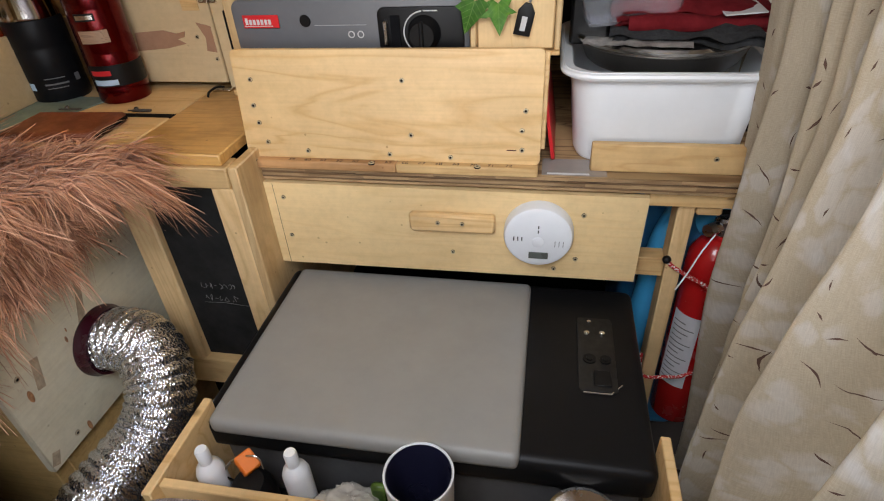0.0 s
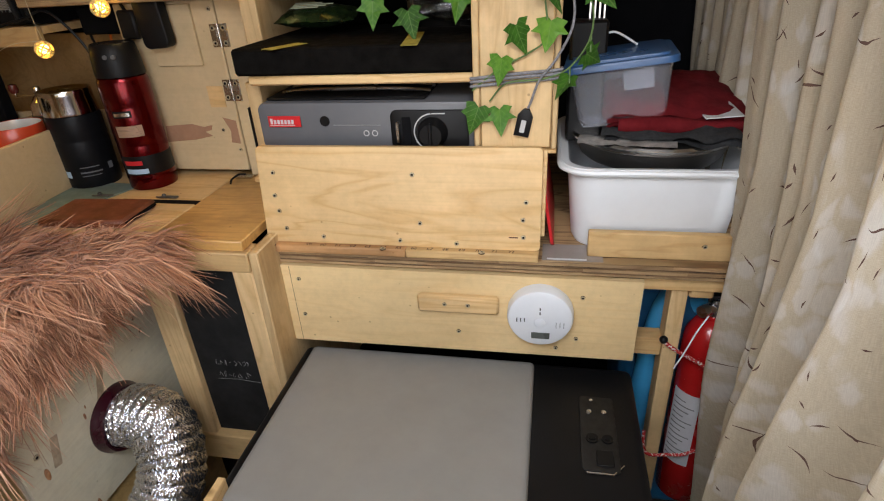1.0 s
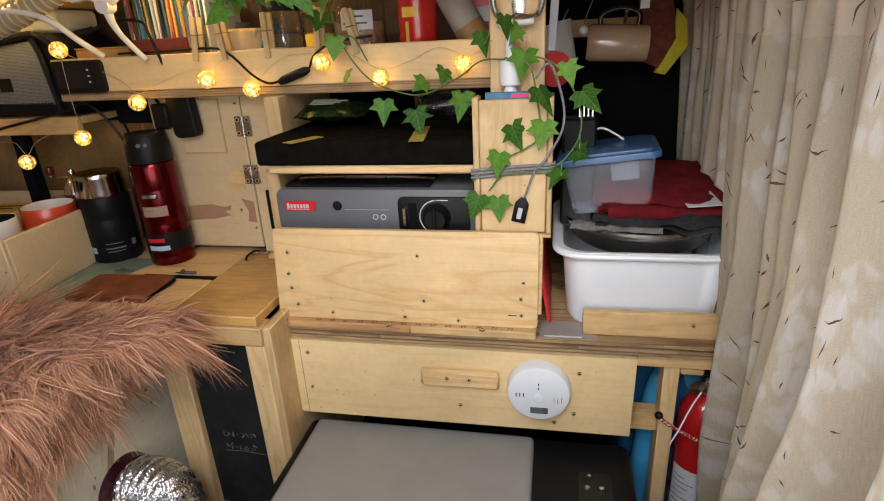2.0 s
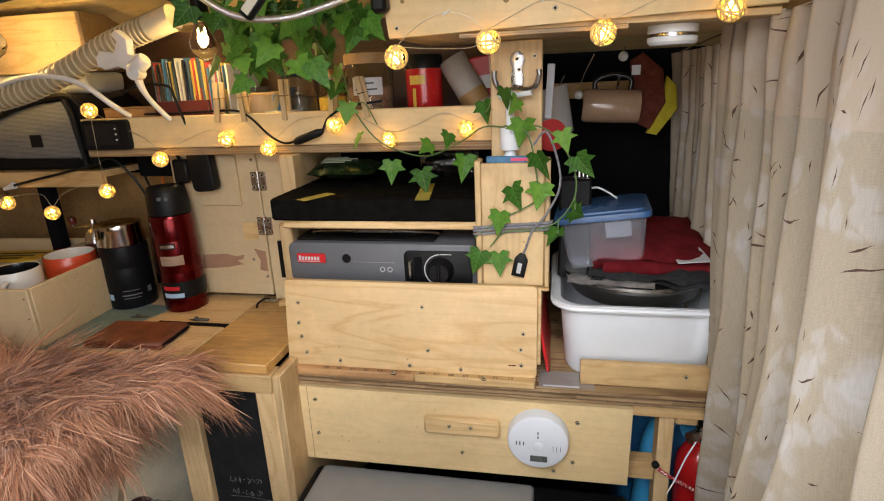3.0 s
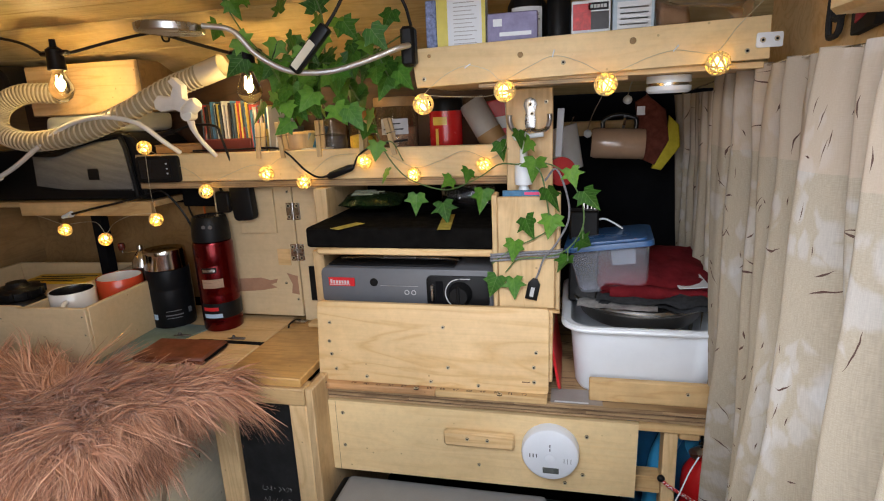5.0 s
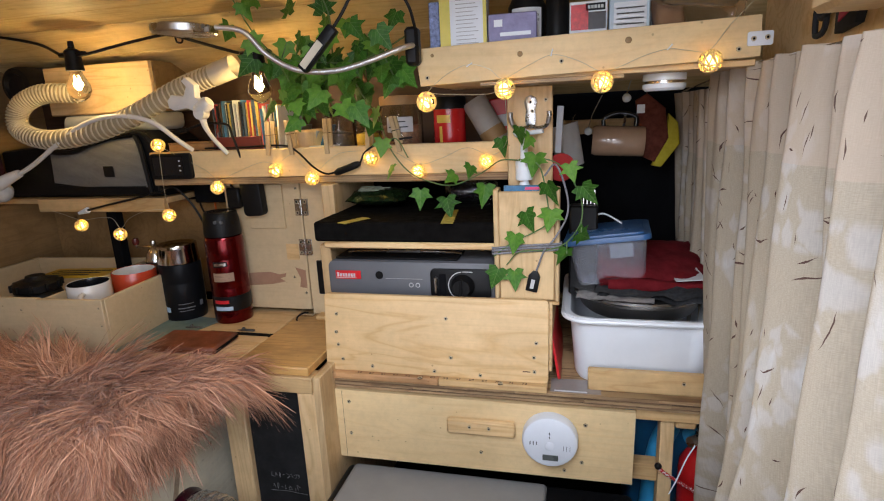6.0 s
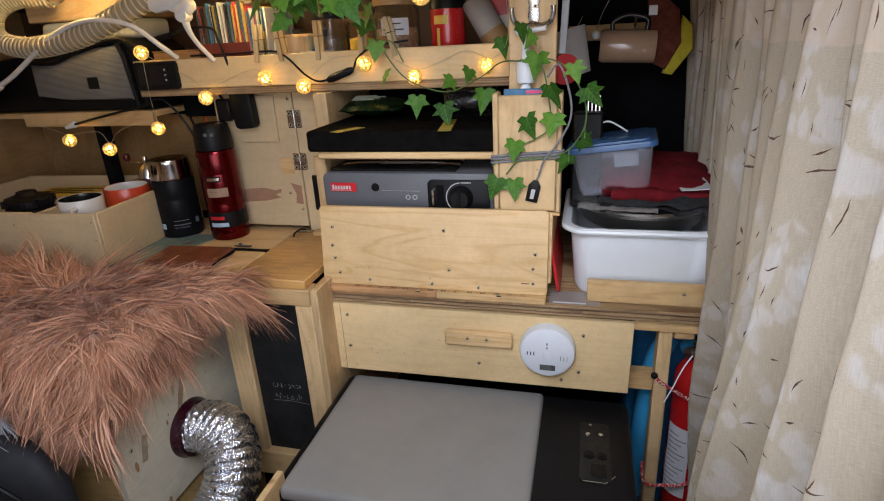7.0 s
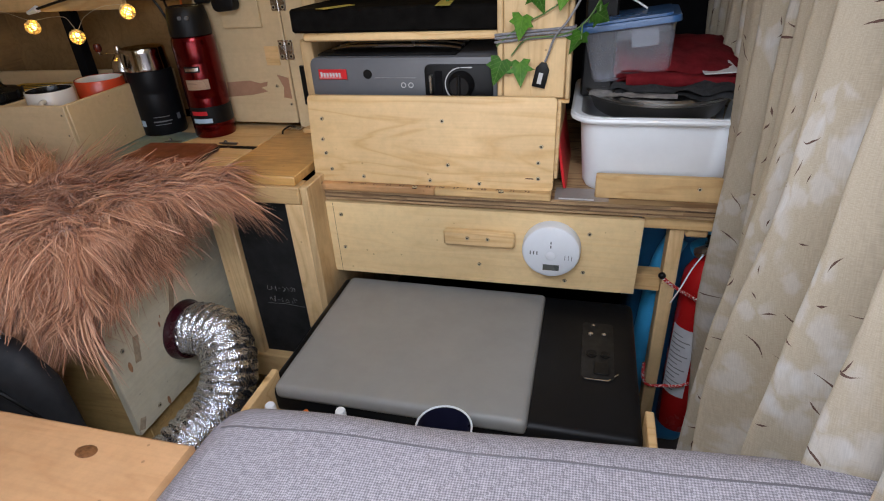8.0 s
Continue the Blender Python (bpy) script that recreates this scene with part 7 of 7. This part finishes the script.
for hw, hd, z in ((0.055, 0.05, 0.002), (0.060, 0.055, 0.0), (0.064, 0.058, 0.01), (0.072, 0.066, 0.082), (0.074, 0.068, 0.083), (0.0725, 0.0665, 0.0835), (0.0625, 0.0565, 0.012), (0.058, 0.052, 0.004)):
    rr.append([bm.verts.new((x, y, z)) for x, y in round_rect(-hw, hw, -hd, hd, 0.016, 5)])
for a, b in zip(rr, rr[1:]):
    for i in range(len(a)):
        j = (i + 1) % len(a)
        bm.faces.new((a[i], a[j], b[j], b[i]))
bm.faces.new(rr[0]); bm.faces.new(rr[-1])
g = part("tub", bm, M_clearp, cb)
g.visible_shadow = False
bm = B()
plate(bm, round_rect(-0.080, 0.080, -0.074, 0.074, 0.016), 0.010, pose(0, 0, 0.0945, -90, 0, 0), 0.002)
plate(bm, round_rect(-0.068, 0.068, -0.062, 0.062, 0.012), 0.004, pose(0, 0, 0.098, -90, 0, 0), 0.001)
part("lid", bm, paint("blue_translucent_lid", (0.035, 0.10, 0.24), 0.3), cb, "blue snap lid")
boxpart("paper_label", (0.004, 0.046, -0.0668, -0.0658, 0.045, 0.074), paint("thin_clear_label", (0.10, 0.10, 0.11), 0.6), cb, 0.0, "white paper label", pose(0, 0, 0, -6, 0, 0))
bm = B()
tube(bm, spline([(-0.036, 0.03, 0.112), (-0.018, 0.03, 0.121), (-0.004, 0.03, 0.122), (0.012, 0.03, 0.112), (0.028, 0.03, 0.099)], 6), 0.0018, 8)
part("wire_handle", bm, M_white, cb, "thin white wire handle")

board = thing("cutting_board", "thin red plastic cutting board leaning by the tub", "cutting board", pose(0.116, 0.045, 0.7285, 0, -9.5, 0))
bm = B()
plate(bm, round_rect(-0.10, 0.10, 0.0, 0.155, 0.015), 0.005, pose(0.0, 0.10, 0, 0, 0, 90), 0.001)
part("board", bm, M_redp, board)
sheet = thing("plastic_sheet", "scuffed clear plastic sheet lying under the tub", "plastic sheet", pose(0, 0, 0))
boxpart("sheet", (0.0975, 0.19, 0.006, 0.06, 0.7274, 0.7279), paint("scuffed_clear_plastic", (0.34, 0.30, 0.27), 0.15), sheet, 0.0)
boxpart("rim", (0.105, 0.165, 0.0075, 0.0105, 0.728, 0.730), M_label, sheet, 0.0005)

# ---- cooler socket panel ----
socket = part("socket_panel", (lambda b: (plate(b, round_rect(0.164, 0.216, -0.206, -0.060, 0.006), 0.003, pose(0, 0, 0.5178, -90, 0, 0), 0.001), b)[1])(B()), paint("scuffed_charcoal_plastic", (0.008, 0.0078, 0.0075), 0.55, var=0.5, scale=70), fridge, "scuffed black socket panel")
for x, y, r in ((0.178, -0.095, 0.004), (0.200, -0.094, 0.004), (0.180, -0.148, 0.009), (0.202, -0.148, 0.008), (0.182, -0.07, 0.003)):
    bm = B()
    lathe(bm, [(0, 0.003), (r * 0.5, 0.003), (r * 0.55, 0.0015), (r, 0.002), (r * 1.05, 0)], 16, pose(x, y, 0.518))
    part("socket", bm, M_steel if r < 0.005 else M_blackp, socket)
boxpart("latch", (0.184, 0.208, -0.198, -0.170, 0.518, 0.5205), M_blackp, socket, 0.001)
bm = B()
tube(bm, [(0.222, -0.19, 0.516), (0.206, -0.209, 0.517), (0.17, -0.209, 0.517)], 0.0012, 6)
part("worn_edge", bm, M_steel, socket)

# ---- extinguisher, cord, blue container ----
ext = thing("fire_extinguisher", "red fire extinguisher tied with a red cord", "fire extinguisher", pose(0.385, 0.075, 0.18))
bm = B()
lathe(bm, [(0, 0), (0.040, 0), (0.043, 0.005), (0.043, 0.36), (0.040, 0.385), (0.028, 0.405), (0.016, 0.413), (0.016, 0.42), (0, 0.42)], 36)
part("cylinder", bm, M_red, ext)
wrap(ext, "label", 0.0432, 0.10, 0.27, 195, 262, paint("grey_label_print", (0.62, 0.62, 0.64), 0.4), "pale instruction label")
for k in range(13):
    wrap(ext, "text_bar", 0.0440, 0.112 + 0.0115 * k, 0.1138 + 0.0115 * k, 202, 232 + 21 * (k * 7 % 3) / 2, grey_ink)
bm = B()
lathe(bm, [(0, 0.4205), (0.014, 0.4205), (0.014, 0.445), (0.009, 0.45), (0, 0.45)], 20)
tube(bm, [(0, 0, 0.435), (-0.028, -0.022, 0.436)], 0.010, 14)
part("valve", bm, M_chrome, ext, "chrome valve and gauge")
bm = B()
box(bm, -0.012, 0.05, -0.008, 0.008, 0.452, 0.460, 0.002)
box(bm, -0.012, 0.055, -0.008, 0.008, 0.475, 0.483, 0.002, 1, pose(0, 0, 0, 0, -6, 0))
part("handle", bm, M_blackp, ext)
M_cord = paint("red_white_cord", (0.50, 0.025, 0.025), 0.8, var=0.3, scale=260)
fleck = node(M_cord, "ShaderNodeTexNoise", Scale=330.0, Detail=0.0)
link(M_cord, coords(M_cord), 0, fleck, "Vector")
fl = ramp(M_cord, fleck, 0, [(0.57, (0.50, 0.025, 0.025)), (0.60, (0.75, 0.70, 0.66))])
link(M_cord, fl, 0, bsdf(M_cord), "Base Color")
cordt = thing("tie_down", "red and white cord tying the extinguisher to the frame", "cord", pose(0, 0, 0))
bm = B()
tube(bm, spline([(0.296, 0.018, 0.585), (0.305, 0.012, 0.575), (0.33, 0.018, 0.555), (0.36, 0.022, 0.535), (0.385, 0.022, 0.52), (0.42, 0.03, 0.51)], 6), 0.0032, 8)
part("upper_cord", bm, M_cord, cordt)
bm = B()
tube(bm, spline([(0.292, 0.024, 0.37), (0.293, 0.016, 0.34), (0.305, 0.014, 0.322), (0.34, 0.022, 0.318), (0.37, 0.024, 0.322), (0.42, 0.05, 0.33)], 6), 0.0032, 8)
part("lower_cord", bm, M_cord, cordt)
bm = B()
bmesh.ops.create_icosphere(bm, subdivisions=2, radius=0.007)
bmesh.ops.translate(bm, verts=bm.verts, vec=(0.297, 0.016, 0.583))
part("cord_lock", bm, M_blackp, cordt)
zip_tie = thing("cable_tie", "thin white cable tie on the extinguisher", "cable tie", pose(0, 0, 0))
bm = B()
tube(bm, spline([(0.362, 0.03, 0.625), (0.345, 0.018, 0.60), (0.33, 0.012, 0.56), (0.318, 0.01, 0.53)], 6), 0.0014, 6)
part("tie", bm, M_white, zip_tie)
M_bl = paint("sky_blue_plastic", (0.06, 0.36, 0.66), 0.38, var=0.1)
jugb = thing("water_container", "sky blue plastic water container behind the frame", "water container", pose(0.335, 0.22, 0.0))
bm = B()
box(bm, -0.075, 0.10, -0.055, 0.14, 0.0, 0.66, 0.035, 4)
# same blue plastic as the rib, with the recess's shade put into its colour
part("body", bm, paint("shaded_blue_plastic", (0.025, 0.15, 0.32), 0.4, var=0.15), jugb, "blue container body, darkened for the shade it stands in")
bm = B()
tube(bm, spline([(-0.045, -0.095, 0.20), (-0.04, -0.105, 0.35), (-0.03, -0.105, 0.50), (-0.02, -0.095, 0.56), (0.0, -0.08, 0.60)], 6), 0.022, 14)
part("moulded_rib", bm, M_bl, jugb)
bm = B()
tube(bm, [(0.03, -0.10, 0.585), (0.065, -0.115, 0.61)], lambda s: 0.016 + 0.012 * s, 16)
part("spout", bm, M_bl, jugb)

# ---- trough contents ----
def bottle(label, x, y, h=0.17, r=0.021):
    t = thing("squeeze_bottle", label, "bottle", pose(x, y, 0.3725), "bottles in the trough")
    bm = B()
    lathe(bm, [(0, 0), (r, 0), (r + 0.001, 0.004), (r + 0.001, h * 0.74), (r * 0.92, h * 0.79), (r * 0.6, h * 0.83), (r * 0.45, h * 0.85), (0, h * 0.85)], 24)
    part("body", bm, M_white, t)
    bm = B()
    lathe(bm, [(0, h * 0.852), (r * 0.50, h * 0.852), (r * 0.50, h * 0.98), (r * 0.42, h), (0, h)], 20)
    part("cap", bm, M_white, t, "white screw cap")


bottle("white squeeze bottle standing in the trough", -0.291, -0.376, 0.163, 0.0165)
bottle("white squeeze bottle beside the plastic bag", -0.182, -0.362, 0.159, 0.0165)
blk = thing("head_torch", "black torch with an orange tab in the trough", "torch", pose(-0.243, -0.370, 0.419))
bm = B()
lathe(bm, [(0, 0), (0.024, 0), (0.028, 0.01), (0.028, 0.045), (0.020, 0.06), (0, 0.064)], 20, pose(0, 0, 0, 8, 0, 0))
part("body", bm, M_blackp, blk)
boxpart("orange_tab", (-0.0115, 0.0115, -0.0135, 0.0135, -0.004, 0.012), paint("orange_plastic", (0.75, 0.19, 0.02), 0.45), blk, 0.002, "bright orange tab", pose(-0.008, 0.012, 0.070, 30, 0, 58))
boxpart("tag", (0.0, 0.020, -0.0300, -0.0285, 0.040, 0.046), M_label, blk, 0.0, "", pose(0, 0, 0, 8, -18, 12))
bm = B()
tube(bm, spline([(-0.027, 0, 0.045), (-0.034, -0.003, 0.065), (-0.022, 0.01, 0.078), (0.006, 0.015, 0.082), (0.012, 0.012, 0.062)], 6), 0.0018, 6)
part("wire_loop", bm, M_steel, blk)
filler = thing("torch_case", "dark pouch lying on the trough floor", "pouch", pose(-0.245, -0.375, 0.3725))
boxpart("pouch", (-0.025, 0.03, -0.035, 0.035, 0, 0.0465), M_blackp, filler, 0.006)
plb = thing("plastic_bags", "bunched pale plastic bags in the trough", "bag", pose(-0.118, -0.378, 0.373) @ Matrix.Diagonal((1, 1, 0.9, 1)))
bm = B()
lathe(bm, [(0, 0)] + [(0.034 * min(1, 0.9 + z), z) for z in np.linspace(0, 0.07, 12)] + [(0.034 * math.cos(a), 0.07 + 0.034 * math.sin(a)) for a in np.linspace(0.1, 1.45, 14)] + [(0, 0.104)], 72)
for v in bm.verts:
    lift = min(1, v.co.z / 0.03)
    q = v.co * 34
    crease = 1 - 2 * abs(noise.noise(q)) - 0.8 * abs(noise.noise(q * 2.7 + V(3, 0, 0)))
    v.co.x *= 1.35
    v.co += lift * 0.010 * crease * Vector((v.co.x, v.co.y * 0.3, 0.02)).normalized()
    v.co.y = max(-0.029, min(0.04, v.co.y))
M_film = paint("milky_film", (0.66, 0.63, 0.56), 0.25, var=0.2, scale=60)
bsdf(M_film).inputs["Transmission Weight"].default_value = 0.3
part("bag", bm, M_film, plb)
boxpart("printed_corner", (0.028, 0.05, 0.018, 0.03, 0.06, 0.112), paint("green_film_print", (0.07, 0.13, 0.02), 0.35, var=0.5, scale=60), plb, 0.004, "green and yellow printed corner")
tumb = thing("insulated_tumbler", "open steel tumbler with a white rim", "tumbler", pose(-0.018, -0.3765, 0.373) @ Matrix.Diagonal((0.95, 0.95, 0.87, 1)))
bm = B()
lathe(bm, [(0, 0), (0.034, 0), (0.036, 0.004), (0.042, 0.195), (0.0425, 0.2), (0.041, 0.201), (0.0395, 0.199)], 44)
part("body", bm, M_white, tumb)
bm = B()
lathe(bm, [(0.0394, 0.1988), (0.038, 0.19), (0.034, 0.01), (0, 0.008)], 44)
part("inside", bm, paint("dark_blue_inside", (0.012, 0.012, 0.03), 0.3), tumb)
fold = thing("paper_packet", "folded grey paper packet in the trough", "packet", pose(0.10, -0.378, 0.373, 0, 20, 0))
boxpart("packet", (-0.02, 0.02, -0.02, 0.02, 0, 0.125), paint("grey_card", (0.28, 0.26, 0.24), 0.6), fold, 0.003)
bowl2 = thing("steel_bowl", "steel bowl lying in the trough", "bowl", pose(0.17, -0.372, 0.46))
bm = B()
lathe(bm, [(0, 0), (0.03, 0.0), (0.045, 0.02), (0.046, 0.022), (0.042, 0.022), (0.028, 0.004), (0, 0.004)], 32)
part("bowl", bm, M_steel, bowl2)
prop = thing("tin_box", "dark tin under the steel bowl", "tin", pose(0.17, -0.370, 0.373))
boxpart("tin", (-0.035, 0.035, -0.035, 0.035, 0, 0.0865), M_blackp, prop, 0.003)

# ---- usb cable on the caddy ----
usb = thing("usb_cable", "grey braided cable with a black plug tied round the caddy", "cable", pose(0, 0, 0))
braid = paint("grey_braid", (0.20, 0.20, 0.215), 0.6, var=0.5, scale=400)
bm = B()
tube(bm, spline([(0.085, 0.043, 1.13), (0.105, 0.036, 1.15), (0.124, 0.036, 1.10), (0.125, 0.036, 1.06), (0.105, 0.034, 1.02), (0.085, 0.034, 0.995), (0.074, 0.036, 0.965), (0.070, 0.038, 0.955)], 6), 0.0018, 8)
for dz in (0.0, 0.006, 0.011):
    tube(bm, spline([(-0.012, 0.046, 0.985 + dz), (-0.005, 0.0405, 0.986 + dz), (0.05, 0.041, 0.991 + dz), (0.108, 0.0405, 0.995 + dz), (0.115, 0.05, 0.996 + dz)], 5), 0.0022, 8)
part("cable", bm, braid, usb)
bm = B()
plate(bm, [(-0.011, -0.018), (0.011, -0.018), (0.011, 0.012), (0.004, 0.022), (-0.004, 0.022), (-0.011, 0.012)], 0.006, pose(0.064, 0.036, 0.932, 0, 12, 0), 0.001)
part("plug", bm, M_blackp, usb, "black plug")
boxpart("print_bar", (-0.004, 0.003, 0, 0.0004, -0.012, 0.006), M_label, usb, 0.0, "", pose(0.064, 0.0355, 0.932, 0, 12, 0))

# ---- seat, table and dark bag near the camera ----
M_tweed = mat("grey_mauve_tweed", 0.95)
mt = coords(M_tweed, (520, 330, 520), (0, 0, 45))
mt.inputs["Scale"].default_value = (560, 560, 560)
ct = node(M_tweed, "ShaderNodeTexChecker", Scale=1.0)
link(M_tweed, mt, 0, ct, "Vector")
nt = node(M_tweed, "ShaderNodeTexNoise", Scale=260.0, Detail=3.0)
link(M_tweed, coords(M_tweed), 0, nt, "Vector")
rt = ramp(M_tweed, ct, 1, [(0.0, (0.25, 0.235, 0.255)), (1.0, (0.45, 0.418, 0.452))])
rn = ramp(M_tweed, nt, 0, [(0.35, grey(0.6)), (0.65, grey(1.0))])
link(M_tweed, mix(M_tweed, None, 0, rt, 0, rn, "MULTIPLY", 0.8), 0, bsdf(M_tweed), "Base Color")
bump(M_tweed, ct, 1, 0.6, 0.0012)


def puffy(bm, x0, x1, y0, y1, z0, z1, rnd, lump):
    """A stuffed cushion with soft edges and slight lumps."""
    n = 64
    g = {}
    for side in (0, 1):
        for i in range(n + 1):
            for j in range(n + 1):
                u, v = i / n, j / n
                e = min(1, min(u, 1 - u) * (x1 - x0) / rnd)
                f = min(1, min(v, 1 - v) * (y1 - y0) / rnd)
                hgt = math.sqrt(max(0, 1 - (1 - e) ** 2)) * math.sqrt(max(0, 1 - (1 - f) ** 2))
                zc = (z0 + z1) / 2
                z = zc + (1 if side else -1) * (z1 - z0) / 2 * hgt
                q = V(x0 + u * (x1 - x0), y0 + v * (y1 - y0), z)
                q.z += lump * noise.noise(q * 7) * hgt * side
                g[side, i, j] = bm.verts.new(q)
        for i in range(n):
            for j in range(n):
                bm.faces.new((g[side, i, j], g[side, i + 1, j], g[side, i + 1, j + 1], g[side, i, j + 1]))
    bmesh.ops.remove_doubles(bm, verts=bm.verts, dist=1e-5)


bm = B()
puffy(bm, -0.25, 0.54, -1.15, -0.494, 0.51, 0.712, 0.07, 0.007)
for v in bm.verts:
    v.co.z += 0.075 * min(0.6, max(0.0, v.co.x + 0.22)) * (1 if v.co.z > 0.6 else 0)
seam_row = -1.15 + 0.656 * 57 / 64
stitch = sorted((v.co.copy() for v in bm.verts if abs(v.co.y - seam_row) < 1e-4 and v.co.z > 0.62 and -0.21 < v.co.x < 0.50), key=lambda q: q.x)
part("cover", bm, M_tweed, cushion)
# dark tube along the seam stands for its shaded groove
bm = B()
tube(bm, stitch, 0.0011, 6)
part("seam", bm, paint("dark_seam_groove", (0.13, 0.12, 0.13), 0.9), cushion, "stitched seam")
seat = thing("plywood_bench", "plain plywood storage bench under the cushion", "bench", pose(0, 0, 0))
boxpart("box", (-0.28, 0.36, -1.15, -0.50, 0.0, 0.545), M_brown_ply, seat, 0.003)
boxpart("leg", (-0.60, -0.56, -0.78, -0.74, 0.0, 0.5995), M_pine_z, table, 0.002)
boxpart("leg", (-0.90, -0.86, -0.78, -0.74, 0.0, 0.5995), M_pine_z, table, 0.002)
boxpart("leg", (-0.60, -0.56, -0.62, -0.58, 0.0, 0.5995), M_pine_z, table, 0.002)
boxpart("leg", (-0.90, -0.86, -0.62, -0.58, 0.0, 0.5995), M_pine_z, table, 0.002)
bm = B()
lathe(bm, [(0, 0.0012), (0.006, 0.0012), (0.010, 0.0006), (0.012, 0.0)], 18, pose(-0.400, -0.572, 0.6322) @ Matrix.Diagonal((1.2, 0.8, 1, 1)))
part("knot", bm, paint("dark_knot", (0.20, 0.085, 0.03), 0.5, var=0.5, scale=200), table)
sack = thing("black_bag", "large black stuffed bag beside the bench", "bag", pose(-0.85, -0.43, 0.0))
bm = B()
lathe(bm, [(0, 0), (0.17, 0), (0.215, 0.08), (0.23, 0.40), (0.225, 0.56), (0.19, 0.62), (0.12, 0.65), (0, 0.655)], 40)
for v in bm.verts:
    v.co.y *= 0.26
    v.co += 0.008 * Vector((noise.noise(v.co * 9), 0, 0))
part("bag", bm, paint("black_nylon", (0.012, 0.013, 0.016), 0.7, var=0.3), sack)
bm = B()
tube(bm, spline([(-0.20, -0.035, 0.60), (-0.08, -0.055, 0.625), (0.06, -0.052, 0.62), (0.16, -0.04, 0.58), (0.215, -0.02, 0.46), (0.22, -0.012, 0.20)], 8), 0.004, 8)
part("piping", bm, M_blackp, sack, "raised black seam piping")
throw = thing("white_throw", "pale grey shaggy throw on the black bag", "throw", pose(-0.81, -0.43, 0.655))
rngw = np.random.default_rng(9)
vv, ff = [], []
for i in range(1800):
    root = np.array([rngw.uniform(-0.2, 0.06), rngw.uniform(-0.035, 0.035), 0.0 + rngw.uniform(-0.004, 0.006)])
    d = np.array([rngw.normal(0.4, 0.5), rngw.normal(-0.5, 0.4), rngw.uniform(-0.1, 0.35)])
    d /= np.linalg.norm(d)
    sd = np.cross(d, (0, 0, 1.0)) * rngw.uniform(0.0006, 0.0014)
    L = rngw.uniform(0.03, 0.06)
    b = len(vv)
    for s in (0, 0.4, 0.75, 1.0):
        q = root + d * L * s + np.array([0, 0, -0.6]) * L * s * s
        vv += [tuple(q - sd * (1 - 0.8 * s)), tuple(q + sd * (1 - 0.8 * s))]
    ff += [(b, b + 1, b + 3, b + 2), (b + 2, b + 3, b + 5, b + 4), (b + 4, b + 5, b + 7, b + 6)]
me = bpy.data.meshes.new("fringe")
me.from_pydata(vv, [], ff)
me.materials.append(paint("pale_grey_fibre", (0.32, 0.34, 0.37), 0.7))
fo = new("fringe", me)
fo.parent = throw
tagged(fo, "pale grey shaggy pile", "", "", "stuff")
